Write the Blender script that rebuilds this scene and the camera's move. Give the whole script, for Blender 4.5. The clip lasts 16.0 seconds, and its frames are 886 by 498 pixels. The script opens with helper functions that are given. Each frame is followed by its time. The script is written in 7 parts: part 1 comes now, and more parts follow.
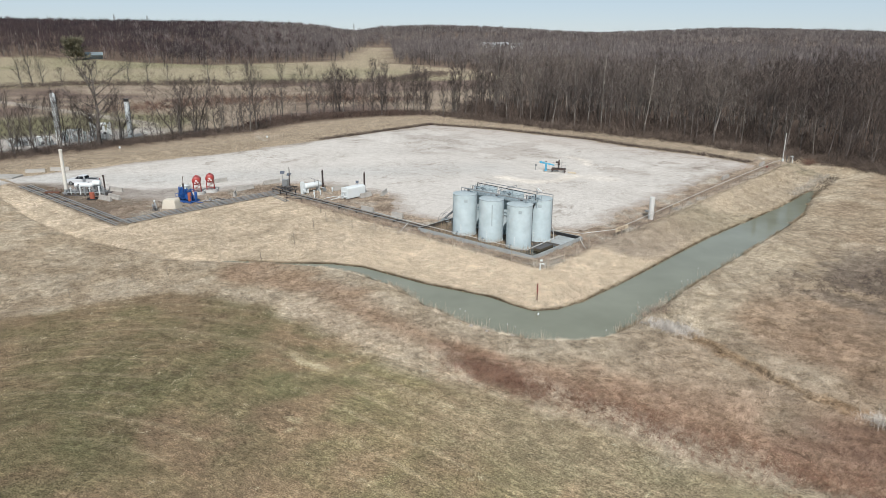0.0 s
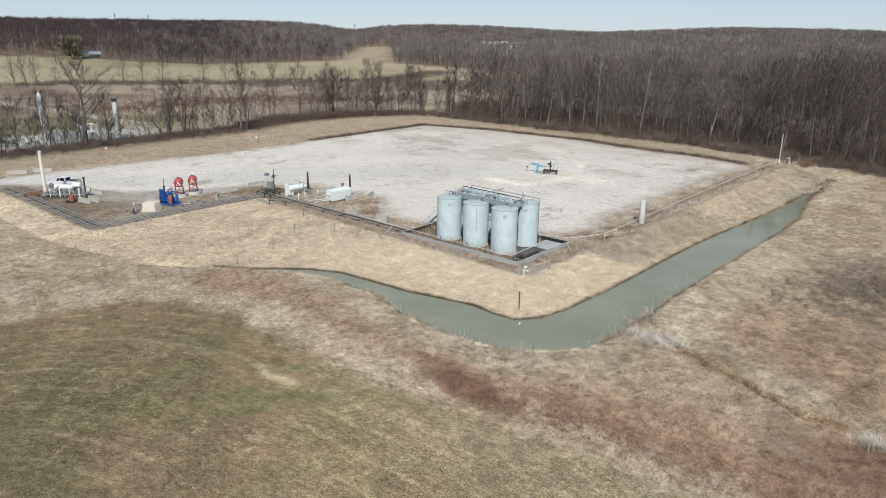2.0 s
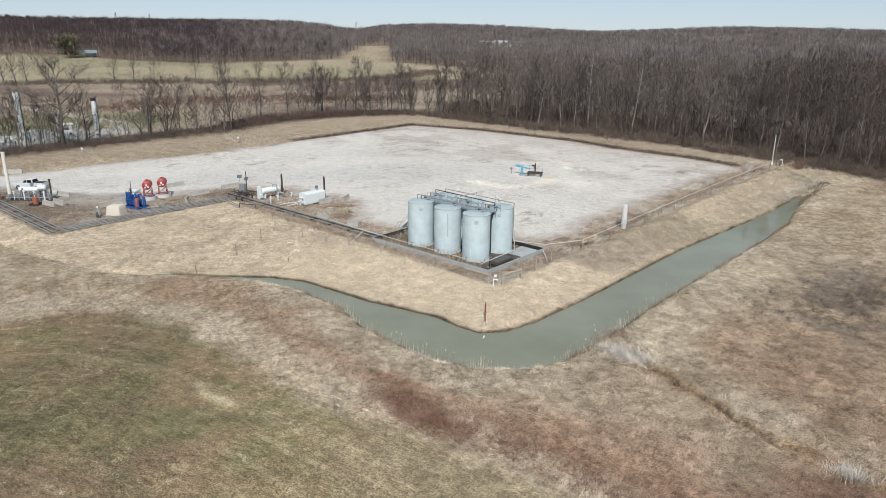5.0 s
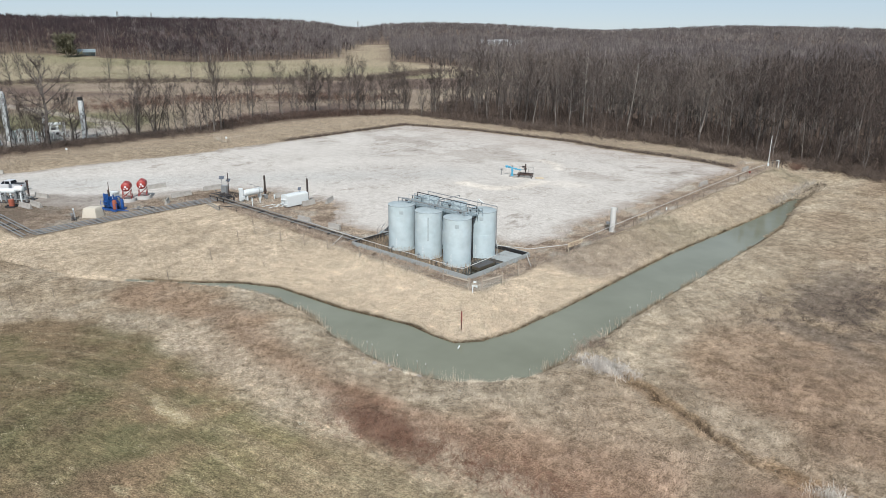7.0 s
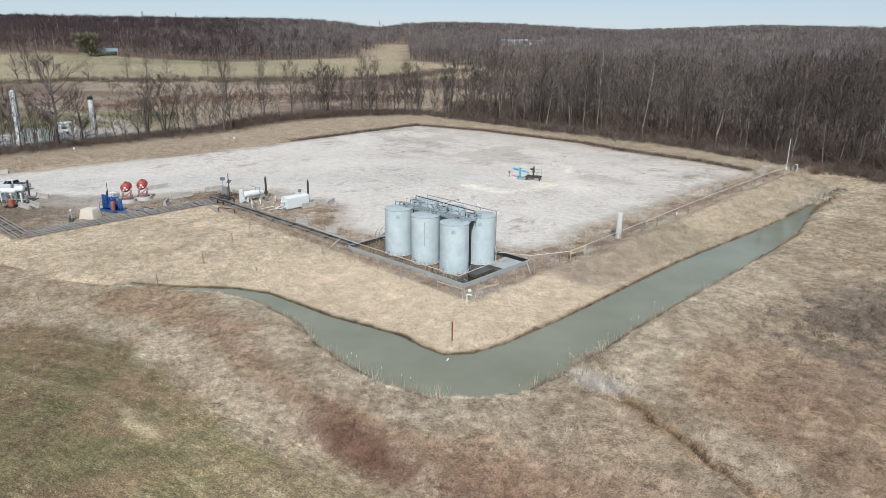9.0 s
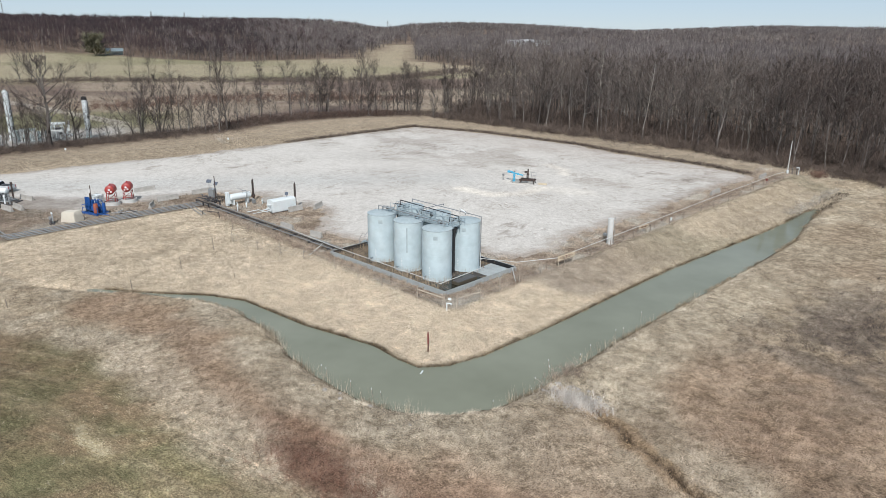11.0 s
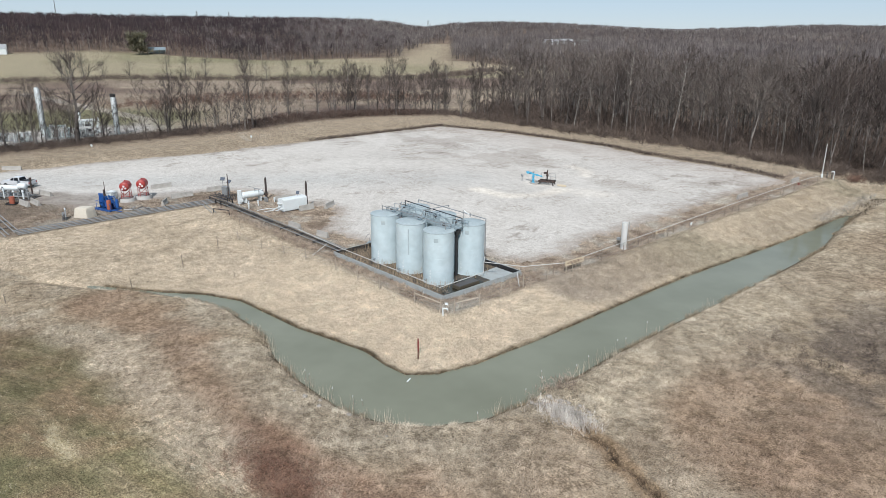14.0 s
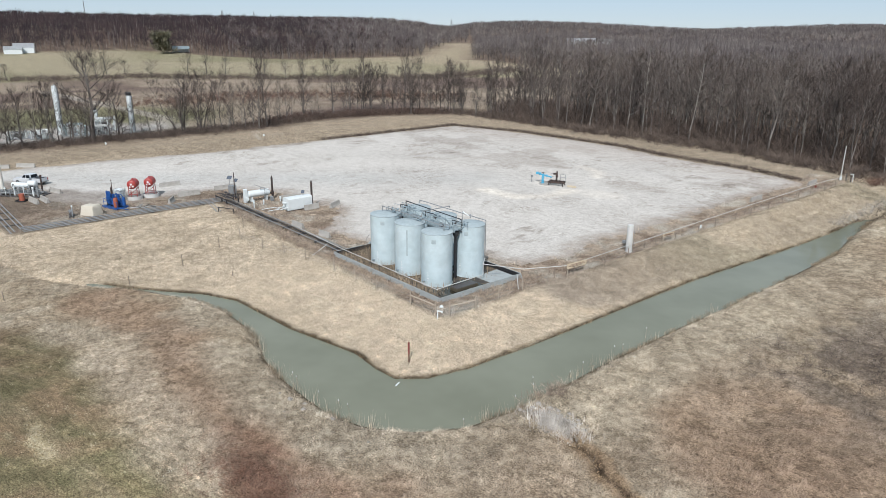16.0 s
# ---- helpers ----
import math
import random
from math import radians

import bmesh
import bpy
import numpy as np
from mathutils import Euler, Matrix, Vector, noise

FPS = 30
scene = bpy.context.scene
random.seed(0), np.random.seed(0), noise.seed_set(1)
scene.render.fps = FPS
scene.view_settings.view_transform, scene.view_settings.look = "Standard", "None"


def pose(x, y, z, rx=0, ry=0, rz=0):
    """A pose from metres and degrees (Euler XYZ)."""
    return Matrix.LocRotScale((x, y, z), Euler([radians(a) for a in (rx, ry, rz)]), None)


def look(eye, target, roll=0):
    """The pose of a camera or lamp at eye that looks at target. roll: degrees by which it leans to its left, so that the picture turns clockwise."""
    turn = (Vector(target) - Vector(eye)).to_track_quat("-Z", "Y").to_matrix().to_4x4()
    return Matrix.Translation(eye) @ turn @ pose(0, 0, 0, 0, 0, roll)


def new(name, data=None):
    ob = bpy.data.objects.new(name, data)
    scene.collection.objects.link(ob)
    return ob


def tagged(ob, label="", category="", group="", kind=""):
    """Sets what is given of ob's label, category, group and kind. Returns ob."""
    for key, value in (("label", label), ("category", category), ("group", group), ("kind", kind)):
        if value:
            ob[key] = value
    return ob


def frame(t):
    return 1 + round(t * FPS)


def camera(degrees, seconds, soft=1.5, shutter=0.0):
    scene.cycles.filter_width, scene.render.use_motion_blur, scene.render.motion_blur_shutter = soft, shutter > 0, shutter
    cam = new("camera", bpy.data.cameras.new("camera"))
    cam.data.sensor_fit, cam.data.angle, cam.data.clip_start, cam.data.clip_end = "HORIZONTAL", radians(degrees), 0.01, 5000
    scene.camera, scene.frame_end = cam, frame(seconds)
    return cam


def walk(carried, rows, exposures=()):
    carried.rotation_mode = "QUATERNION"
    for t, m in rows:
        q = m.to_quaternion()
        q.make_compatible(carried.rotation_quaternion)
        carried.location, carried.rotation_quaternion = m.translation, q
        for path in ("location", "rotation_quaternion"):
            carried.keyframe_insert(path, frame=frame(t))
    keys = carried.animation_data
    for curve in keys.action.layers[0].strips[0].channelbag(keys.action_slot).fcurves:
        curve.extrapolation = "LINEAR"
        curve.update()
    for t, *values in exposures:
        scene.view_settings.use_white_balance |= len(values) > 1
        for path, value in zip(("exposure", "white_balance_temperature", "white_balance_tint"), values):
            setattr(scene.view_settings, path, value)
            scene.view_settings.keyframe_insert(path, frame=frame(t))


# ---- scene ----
cam = camera(64.9, 16.0, soft=0.6)
METRES, EYE, TILT, LEAN, TURN = 29.2, 28.47, 0.0, 0.0, 41.1
ROWS = [
    (0.0, 0.0, 0.0, 0.0, 0.14, -17.37, -0.43),
    (0.5, 0.0198, 0.0247, 0.0003, 0.17, -17.39, -0.43),
    (1.0, 0.0404, 0.0485, 0.0007, 0.2, -17.39, -0.45),
    (1.5, 0.0623, 0.0717, 0.0004, 0.24, -17.4, -0.45),
    (2.0, 0.0851, 0.0956, -0.0012, 0.27, -17.42, -0.46),
    (2.5, 0.1087, 0.1195, -0.0028, 0.31, -17.43, -0.46),
    (3.0, 0.1328, 0.1436, -0.0047, 0.34, -17.43, -0.47),
    (3.5, 0.1566, 0.1677, -0.0068, 0.38, -17.45, -0.48),
    (4.0, 0.1805, 0.1924, -0.008, 0.42, -17.46, -0.49),
    (6.5, 0.299, 0.3143, -0.0134, 0.55, -17.53, -0.5),
    (7.0, 0.3222, 0.3388, -0.0147, 0.67, -17.55, -0.5),
    (7.5, 0.3447, 0.364, -0.0162, 1.1, -17.56, -0.51),
    (8.0, 0.3688, 0.3894, -0.017, 1.78, -17.57, -0.5),
    (8.5, 0.3928, 0.4153, -0.0174, 2.16, -17.59, -0.5),
    (9.0, 0.4182, 0.4406, -0.0177, 2.41, -17.59, -0.5),
    (11.5, 0.5374, 0.5514, -0.0196, 3.49, -17.58, -0.56),
    (12.0, 0.5607, 0.5685, -0.0214, 4.09, -17.59, -0.56),
    (12.5, 0.583, 0.5836, -0.0238, 4.68, -17.61, -0.54),
    (13.0, 0.6047, 0.5976, -0.0263, 5.25, -17.62, -0.54),
    (13.5, 0.6261, 0.6106, -0.0282, 5.82, -17.62, -0.53),
    (14.0, 0.6476, 0.6232, -0.0301, 6.31, -17.64, -0.53),
    (14.5, 0.6688, 0.6356, -0.0313, 6.78, -17.66, -0.55),
    (15.0, 0.6898, 0.6481, -0.0311, 7.27, -17.68, -0.55),
    (15.5, 0.7108, 0.6602, -0.0315, 7.75, -17.7, -0.54),
    (16.0, 0.7313, 0.6721, -0.0328, 8.18, -17.71, -0.53),
]
EXPO = 0.14
walk(cam, [(t, pose(0, 0, EYE, TILT, LEAN, TURN) @ pose(METRES * x, METRES * y, METRES * z, 90 + pitch, roll, yaw)) for t, x, y, z, yaw, pitch, roll in ROWS],
     exposures=[(0.0, EXPO, 6500, 10), (8.0, EXPO, 6360, 10), (16.0, EXPO, 6230, 10)])

# ---- light: hazy spring daylight, sun behind the viewer ----
SUN_DIR = Vector((0.67, -0.74, 1.0)).normalized()
world = bpy.data.worlds.new("world")
scene.world = world
world.use_nodes = True
wn = world.node_tree.nodes
sky = wn.new("ShaderNodeTexSky")
sky.sky_type = "NISHITA"
sky.sun_disc = False
sky.sun_elevation = math.asin(SUN_DIR.z)
sky.sun_rotation = math.atan2(SUN_DIR.x, SUN_DIR.y)
sky.air_density, sky.dust_density, sky.ozone_density = 0.75, 0.0, 5.0
wn["Background"].inputs["Strength"].default_value = 0.078
haze = wn.new("ShaderNodeMix")
haze.data_type, haze.blend_type = "RGBA", "MULTIPLY"
haze.inputs[0].default_value, haze.inputs[7].default_value = 1.0, (0.98, 0.955, 1.03, 1.0)
world.node_tree.links.new(sky.outputs[0], haze.inputs[6])
veil = wn.new("ShaderNodeMix")
veil.data_type = "RGBA"
veil.inputs[0].default_value, veil.inputs[7].default_value = 0.65, (6.5, 7.7, 8.45, 1.0)
world.node_tree.links.new(haze.outputs[2], veil.inputs[6])
world.node_tree.links.new(veil.outputs[2], wn["Background"].inputs["Color"])
sun_data = bpy.data.lights.new("sun", "SUN")
sun_data.energy, sun_data.angle, sun_data.color = 4.45, radians(1.2), (1.0, 0.963, 0.925)
sun = new("sun", sun_data)
sun.matrix_world = look(SUN_DIR * 300, (0, 0, 0))


# ---- small tools ----
def nodes_of(name):
    m = bpy.data.materials.new(name)
    m.use_nodes = True
    nt = m.node_tree
    return m, nt, nt.nodes["Principled BSDF"]


def noise_node(nt, scale, detail=6.0, rough=0.6, stretch=None, turn=0.0, coord="Position"):
    geo = nt.nodes.new("ShaderNodeNewGeometry") if coord == "Position" else nt.nodes.new("ShaderNodeTexCoord")
    tex = nt.nodes.new("ShaderNodeTexNoise")
    tex.inputs["Scale"].default_value, tex.inputs["Detail"].default_value, tex.inputs["Roughness"].default_value = scale, detail, rough
    src = geo.outputs[coord]
    if stretch:
        mp = nt.nodes.new("ShaderNodeMapping")
        mp.inputs["Scale"].default_value = stretch
        mp.inputs["Rotation"].default_value = (0, 0, radians(turn))
        nt.links.new(src, mp.inputs["Vector"])
        src = mp.outputs["Vector"]
    nt.links.new(src, tex.inputs["Vector"])
    return tex.outputs["Fac"]


def ramp(nt, fac, lo, hi):
    r = nt.nodes.new("ShaderNodeMapRange")
    r.inputs["From Min"].default_value, r.inputs["From Max"].default_value = lo, hi
    nt.links.new(fac, r.inputs["Value"])
    return r.outputs["Result"]


def mixed(nt, fac, a, b, mode="MIX"):
    m = nt.nodes.new("ShaderNodeMix")
    m.data_type, m.blend_type = "RGBA", mode
    for sock, v in ((m.inputs[0], fac), (m.inputs[6], a), (m.inputs[7], b)):
        if isinstance(v, (int, float)):
            sock.default_value = v
        elif isinstance(v, tuple):
            sock.default_value = (*v, 1.0)
        else:
            nt.links.new(v, sock)
    return m.outputs[2]


def bump(nt, bsdf, fac, strength, distance):
    b = nt.nodes.new("ShaderNodeBump")
    b.inputs["Strength"].default_value, b.inputs["Distance"].default_value = strength, distance
    nt.links.new(fac, b.inputs["Height"])
    nt.links.new(b.outputs[0], bsdf.inputs["Normal"])


def plain(name, colour, rough=0.6, metal=0.0, worn=None, wear=0.35, scale=3.0, fine=40.0, relief=0.15, coord="Position"):
    """A painted, rusty or bare surface: two scales of variation and a little relief."""
    m, nt, b = nodes_of(name)
    worn = worn or tuple(c * 0.62 for c in colour)
    big = ramp(nt, noise_node(nt, scale, coord=coord), 0.45, 0.75)
    small = ramp(nt, noise_node(nt, fine, 3.0, coord=coord), 0.35, 0.7)
    col = mixed(nt, 1.0, mixed(nt, big, colour, tuple(c + (w - c) * wear for c, w in zip(colour, worn))),
                mixed(nt, small, (1.0, 1.0, 1.0), (0.84, 0.84, 0.84)), "MULTIPLY")
    nt.links.new(col, b.inputs["Base Color"])
    b.inputs["Roughness"].default_value, b.inputs["Metallic"].default_value = rough, metal
    if relief:
        bump(nt, b, small, relief, 0.01)
    return m


def thing(name, m, label, category, group="", kind=""):
    ob = new(name)
    ob.empty_display_size = 0.2
    ob.matrix_world = m
    return tagged(ob, label, category, group, kind)


def part(name, bm, material, parent=None, label="", smooth=False):
    me = bpy.data.meshes.new(name)
    if smooth:
        for f in bm.faces:
            f.smooth = True
    bm.to_mesh(me)
    bm.free()
    if smooth:
        me.set_sharp_from_angle(angle=radians(32))
    me.materials.append(material)
    ob = new(name, me)
    ob.parent = parent
    if label:
        ob["label"] = label
    return ob


def same(name, mesh, parent, m):
    """One more piece on a mesh that is already there."""
    ob = new(name, mesh)
    ob.parent = parent
    ob.matrix_basis = m
    return ob


def box(bm, size, at=(0, 0, 0), turn=(0, 0, 0), bevel=0.0, taper=None):
    """A box standing on its place (at = middle of its base)."""
    r = bmesh.ops.create_cube(bm, size=1.0)
    vs = r["verts"]
    m = pose(*at, *turn) @ Matrix.Translation((0, 0, size[2] / 2)) @ Matrix.Diagonal((*size, 1))
    for v in vs:
        if taper and v.co.z > 0:
            v.co.x *= taper[0]
            v.co.y *= taper[1]
        v.co = m @ v.co
    if bevel:
        edges = list({e for v in vs for e in v.link_edges})
        bmesh.ops.bevel(bm, geom=edges, offset=bevel, segments=1, affect="EDGES")
    return vs


def rod(bm, a, b, r, n=8, r2=None, caps=True):
    a, b = Vector(a), Vector(b)
    d = b - a
    q = d.to_track_quat("Z", "Y").to_matrix().to_4x4()
    m = Matrix.Translation((a + b) / 2) @ q
    bmesh.ops.create_cone(bm, cap_ends=caps, segments=n, radius1=r, radius2=r if r2 is None else r2, depth=d.length, matrix=m)


def pipe(bm, pts, r, n=8):
    """A bent pipe with a ball at each elbow."""
    for a, b in zip(pts, pts[1:]):
        rod(bm, a, b, r, n)
    for p in pts[1:-1]:
        bmesh.ops.create_icosphere(bm, subdivisions=1, radius=r * 1.12, matrix=Matrix.Translation(p))


def ball(bm, at, r, squash=1.0, sub=2):
    bmesh.ops.create_icosphere(bm, subdivisions=sub, radius=1.0, matrix=Matrix.Translation(at) @ Matrix.Diagonal((r, r, r * squash, 1)))


def lathe(bm, profile, n=32, at=(0, 0, 0)):
    """Turns a profile of (radius, height) round the upright axis."""
    rings = []
    for r, z in profile:
        if r < 1e-5:
            rings.append([bm.verts.new((at[0], at[1], at[2] + z))])
        else:
            rings.append([bm.verts.new((at[0] + r * math.cos(2 * math.pi * i / n), at[1] + r * math.sin(2 * math.pi * i / n), at[2] + z)) for i in range(n)])
    for a, b in zip(rings, rings[1:]):
        for i in range(n):
            j = (i + 1) % n
            if len(a) == 1:
                bm.faces.new((a[0], b[j], b[i])) if len(b) > 1 else None
            elif len(b) == 1:
                bm.faces.new((a[i], a[j], b[0]))
            else:
                bm.faces.new((a[i], a[j], b[j], b[i]))


def np_mesh(name, verts, faces, material, colours=None, smooth=False):
    """A mesh object out of arrays; every face has the same number of corners."""
    me = bpy.data.meshes.new(name)
    verts, faces = np.asarray(verts, np.float32), np.asarray(faces, np.int32)
    k = faces.shape[1]
    me.vertices.add(len(verts))
    me.vertices.foreach_set("co", verts.ravel())
    me.loops.add(faces.size)
    me.loops.foreach_set("vertex_index", faces.ravel())
    me.polygons.add(len(faces))
    me.polygons.foreach_set("loop_start", np.arange(0, faces.size, k, dtype=np.int32))
    if smooth:
        me.polygons.foreach_set("use_smooth", np.ones(len(faces), bool))
    if colours is not None:
        at = me.color_attributes.new("cover", "FLOAT_COLOR", "POINT")
        at.data.foreach_set("color", np.concatenate([colours, np.ones((len(colours), 1))], 1).astype(np.float32).ravel())
    me.update(calc_edges=True)
    me.materials.append(material)
    return me


# ---- lie of the land ----
def vnoise(x, y, size, seed=0):
    """Smooth value noise with cells of that size, 0 to 1."""
    u, v = x / size + seed * 17.13, y / size - seed * 9.71
    i, j = np.floor(u), np.floor(v)
    f, g = u - i, v - j
    f, g = f * f * (3 - 2 * f), g * g * (3 - 2 * g)

    def h(a, b):
        s = np.sin(a * 127.1 + b * 311.7 + seed * 74.7) * 43758.5453
        return s - np.floor(s)
    return (h(i, j) * (1 - f) + h(i + 1, j) * f) * (1 - g) + (h(i, j + 1) * (1 - f) + h(i + 1, j + 1) * f) * g


def fbm(x, y, size, seed=0, octaves=4):
    total, amp, norm = 0.0, 1.0, 0.0
    for o in range(octaves):
        total = total + amp * vnoise(x, y, size / 2 ** o, seed + o)
        norm, amp = norm + amp, amp * 0.55
    return total / norm


def step(a, b, x):
    s = np.clip((x - a) / (b - a), 0, 1)
    return s * s * (3 - 2 * s)


def outside(x, y, poly):
    """Signed distance to a closed outline, negative within."""
    p = np.array(poly, float)
    best, inside = np.full(x.shape, 1e9), np.zeros(x.shape, bool)
    for a, b in zip(p, np.roll(p, -1, 0)):
        e = b - a
        s = np.clip(((x - a[0]) * e[0] + (y - a[1]) * e[1]) / (e @ e), 0, 1)
        best = np.minimum(best, (x - a[0] - s * e[0]) ** 2 + (y - a[1] - s * e[1]) ** 2)
        if a[1] != b[1]:
            cross = ((a[1] > y) != (b[1] > y)) & (x < e[0] * (y - a[1]) / e[1] + a[0])
            inside ^= cross
    return np.sqrt(best) * np.where(inside, -1, 1)


def along(x, y, line):
    """Distance to an open line."""
    p = np.array(line, float)
    best = np.full(x.shape, 1e9)
    for a, b in zip(p, p[1:]):
        e = b - a
        s = np.clip(((x - a[0]) * e[0] + (y - a[1]) * e[1]) / (e @ e), 0, 1)
        best = np.minimum(best, (x - a[0] - s * e[0]) ** 2 + (y - a[1] - s * e[1]) ** 2)
    return np.sqrt(best)


WATER_Z, PAD_Z = -1.0, 0.1
POND = [(-78.5, 48.4), (-73, 52.2), (-68.5, 55.9), (-64.4, 57.9), (-59.5, 58.3), (-54.2, 58.7), (-49.7, 59.7), (-45.5, 60.6), (-42, 60.3), (-39.4, 60.5),
        (-37.7, 62.6), (-36.8, 66.5), (-36.5, 72), (-36.3, 80), (-36.3, 92), (-36.1, 103), (-35.3, 114), (-34.5, 125), (-34, 136), (-34.2, 147),
        (-32.6, 147), (-31.2, 136), (-29.5, 126), (-29.4, 112), (-29.4, 100), (-29.7, 88), (-29.7, 78), (-29.5, 70), (-29.5, 64), (-30, 60),
        (-32, 56.6), (-34.6, 54.4), (-37.3, 53.3), (-41, 53), (-45.5, 53.1), (-50, 53.8), (-54, 55.2), (-58, 55.6), (-63, 55.6), (-68, 54.2), (-73.2, 51.4)]
SWALE = [(-77, 48.9), (-85, 43), (-96, 39.5), (-109, 37.5), (-125, 38), (-142, 40), (-175, 41)]
SWALE_2 = [(-33.4, 146), (-33, 158), (-37, 168), (-46, 176.5)]
PLATFORM = [(-600, 46), (-143, 45), (-104.2, 43.9), (-103.6, 72.8), (-46, 70.2), (-44.8, 71.2), (-44.8, 174), (-150, 178), (-600, 178)]
PADSIDE = [(-900, 41)] + SWALE[::-1] + [(-70, 54), (-60, 57), (-47, 57), (-37, 57.5), (-33, 66), (-33, 100), (-32, 130)] + SWALE_2 + [(-150, 900), (-900, 900)]
GRAVEL = [(-144.5, 46.5), (-139, 47.5), (-120, 52), (-112, 58), (-112, 78), (-103, 84), (-97, 83), (-88, 87), (-82, 82), (-79, 78), (-71, 78.5), (-66, 82), (-62, 86), (-53, 87),
          (-49.8, 90), (-51, 105), (-51, 140), (-50.5, 164), (-62, 168), (-83, 168), (-97, 171.5), (-128, 170), (-149, 165), (-149.5, 132), (-149, 91), (-151.3, 80), (-152.9, 67.6), (-153.4, 53), (-154, 45.6), (-156, 36), (-160, 18), (-150, 18), (-148.7, 43.2)]


GULLY = [(-27, 64.8), (-24.2, 64.4), (-22.6, 63.7), (-20.9, 63.5), (-19.4, 62.4), (-18.2, 62.3), (-17.0, 61.7), (-15.6, 61.2), (-14.2, 60.2), (-12.6, 60.0), (-11.0, 59.0), (-9.2, 59.2), (-7.1, 58.7), (-2, 58.2), (6, 60)]
KNOLL = (-505, 680, 9.0)


def land(x, y):
    """Height of the ground."""
    r = np.hypot(x, y)
    dp = np.maximum(outside(x, y, PLATFORM), 0)
    dw = outside(x, y, POND)
    ds, ds2 = along(x, y, SWALE) - 0.5, along(x, y, SWALE_2) - 0.5
    wet = np.minimum(dw, np.minimum(ds, ds2))
    toe = -0.96 + 0.6 * step(-78, -92, x) * (y < 90) + 0.35 * step(147, 160, y)
    near = -0.32 + 0.35 * (fbm(x, y, 26, 3) - 0.5) + 0.12 * (fbm(x, y, 3, 5) - 0.5)
    padside = outside(x, y, PADSIDE) < 0
    s = dp / (dp + np.maximum(wet, 0) + 1e-6)
    crest = 0.08 + (1.15 + 0.5 * (fbm(x, y, 6, 15) - 0.5)) * np.exp(-((dp - 2.5) / 1.6) ** 2) * step(82, 100, y) + 0.16 * np.exp(-((dp - 1.8) / 1.2) ** 2)
    bank = crest - (crest - toe) * s ** 1.25 + 0.14 * (fbm(x, y, 2.2, 8) - 0.5) * (dp > 0.4)
    flat = toe + (near - toe) * step(0, 1.5, wet)
    z = np.where(padside, bank, flat)
    z = np.where(wet < 0, toe - 0.7 * np.minimum(1, -wet / 0.9), z)
    inside = outside(x, y, PLATFORM) < 0
    g = outside(x, y, GRAVEL)
    rim = np.exp(-((g - 9) / 4.5) ** 2) * ((y > 168) | (x < -149)) * 0.75
    z = np.where(inside, 0.02 + rim + 0.1 * (fbm(x, y, 2.5, 9) - 0.5) * (g > 1), z)
    gully = along(x, y, GULLY)
    z = z - (0.75 * np.exp(-(gully / 0.3) ** 4) - 0.12 * np.exp(-((gully - 0.75) / 0.35) ** 2)) * (0.45 + 0.9 * vnoise(x, y, 1.1, 14)) * step(-5, -9, x) * step(-26, -22, x) * (1 - padside)
    back = step(172, 182, y + 0.12 * np.maximum(0, x + 60)) * padside
    z = np.where(back > 0, z * (1 - back) + back * (-0.15 + 0.5 * (fbm(x, y, 18, 4) - 0.5)), z)
    far = step(260, 700, r)
    z = z * (1 - far) + far * (3 * (fbm(x, y, 300, 6) - 0.5)) * step(700, 1100, r)
    z = z + 15 * step(700, 960, r) * step(0.9, 1.6, -x / np.maximum(y, 1.0)) + KNOLL[2] * np.exp(-((x - KNOLL[0]) ** 2 + (y - KNOLL[1]) ** 2) / 70.0 ** 2)
    bearing = np.degrees(np.arctan2(-x, y))
    swell = 8 * np.exp(-((bearing - 40) / 6) ** 2) - 12 * np.exp(-((bearing - 48.3) / 2.2) ** 2) + 7 * np.exp(-((bearing - 19) / 6) ** 2) - 4 * np.exp(-((bearing - 29.5) / 3) ** 2)
    return z + step(760, 1700, r) * (30 * (0.25 + 0.9 * fbm(x, y, 900, 7, 2)) + swell)


FIELD = [(-110, -30), (-98, 8), (-77.5, 20), (-75, 29.5), (-72, 35.5), (-68.5, 39), (-62, 40.8), (-54, 40.6), (-46, 40), (-38, 40.6), (-30, 41.8), (-24, 42), (-14, 43), (0, 46), (30, 54), (60, 20), (60, -60)]
WOOD_RIGHT = [(-168, 189), (-118, 189), (-82, 190), (-55, 185), (-20, 175.5), (60, 167), (500, 150), (1500, 1500), (-700, 3400), (-1800, 2000), (-775, 752), (-473, 462), (-418, 450), (-358, 432), (-300, 428), (-235, 405), (-205, 330), (-190, 262), (-182, 216)]
WOOD_LEFT = [(-740, 60), (-742, 150), (-712, 284), (-580, 309), (-538, 319), (-538, 464), (-797, 735), (-770, 760), (-1700, 2000), (-3400, 1500), (-3400, -900), (-1000, -300)]


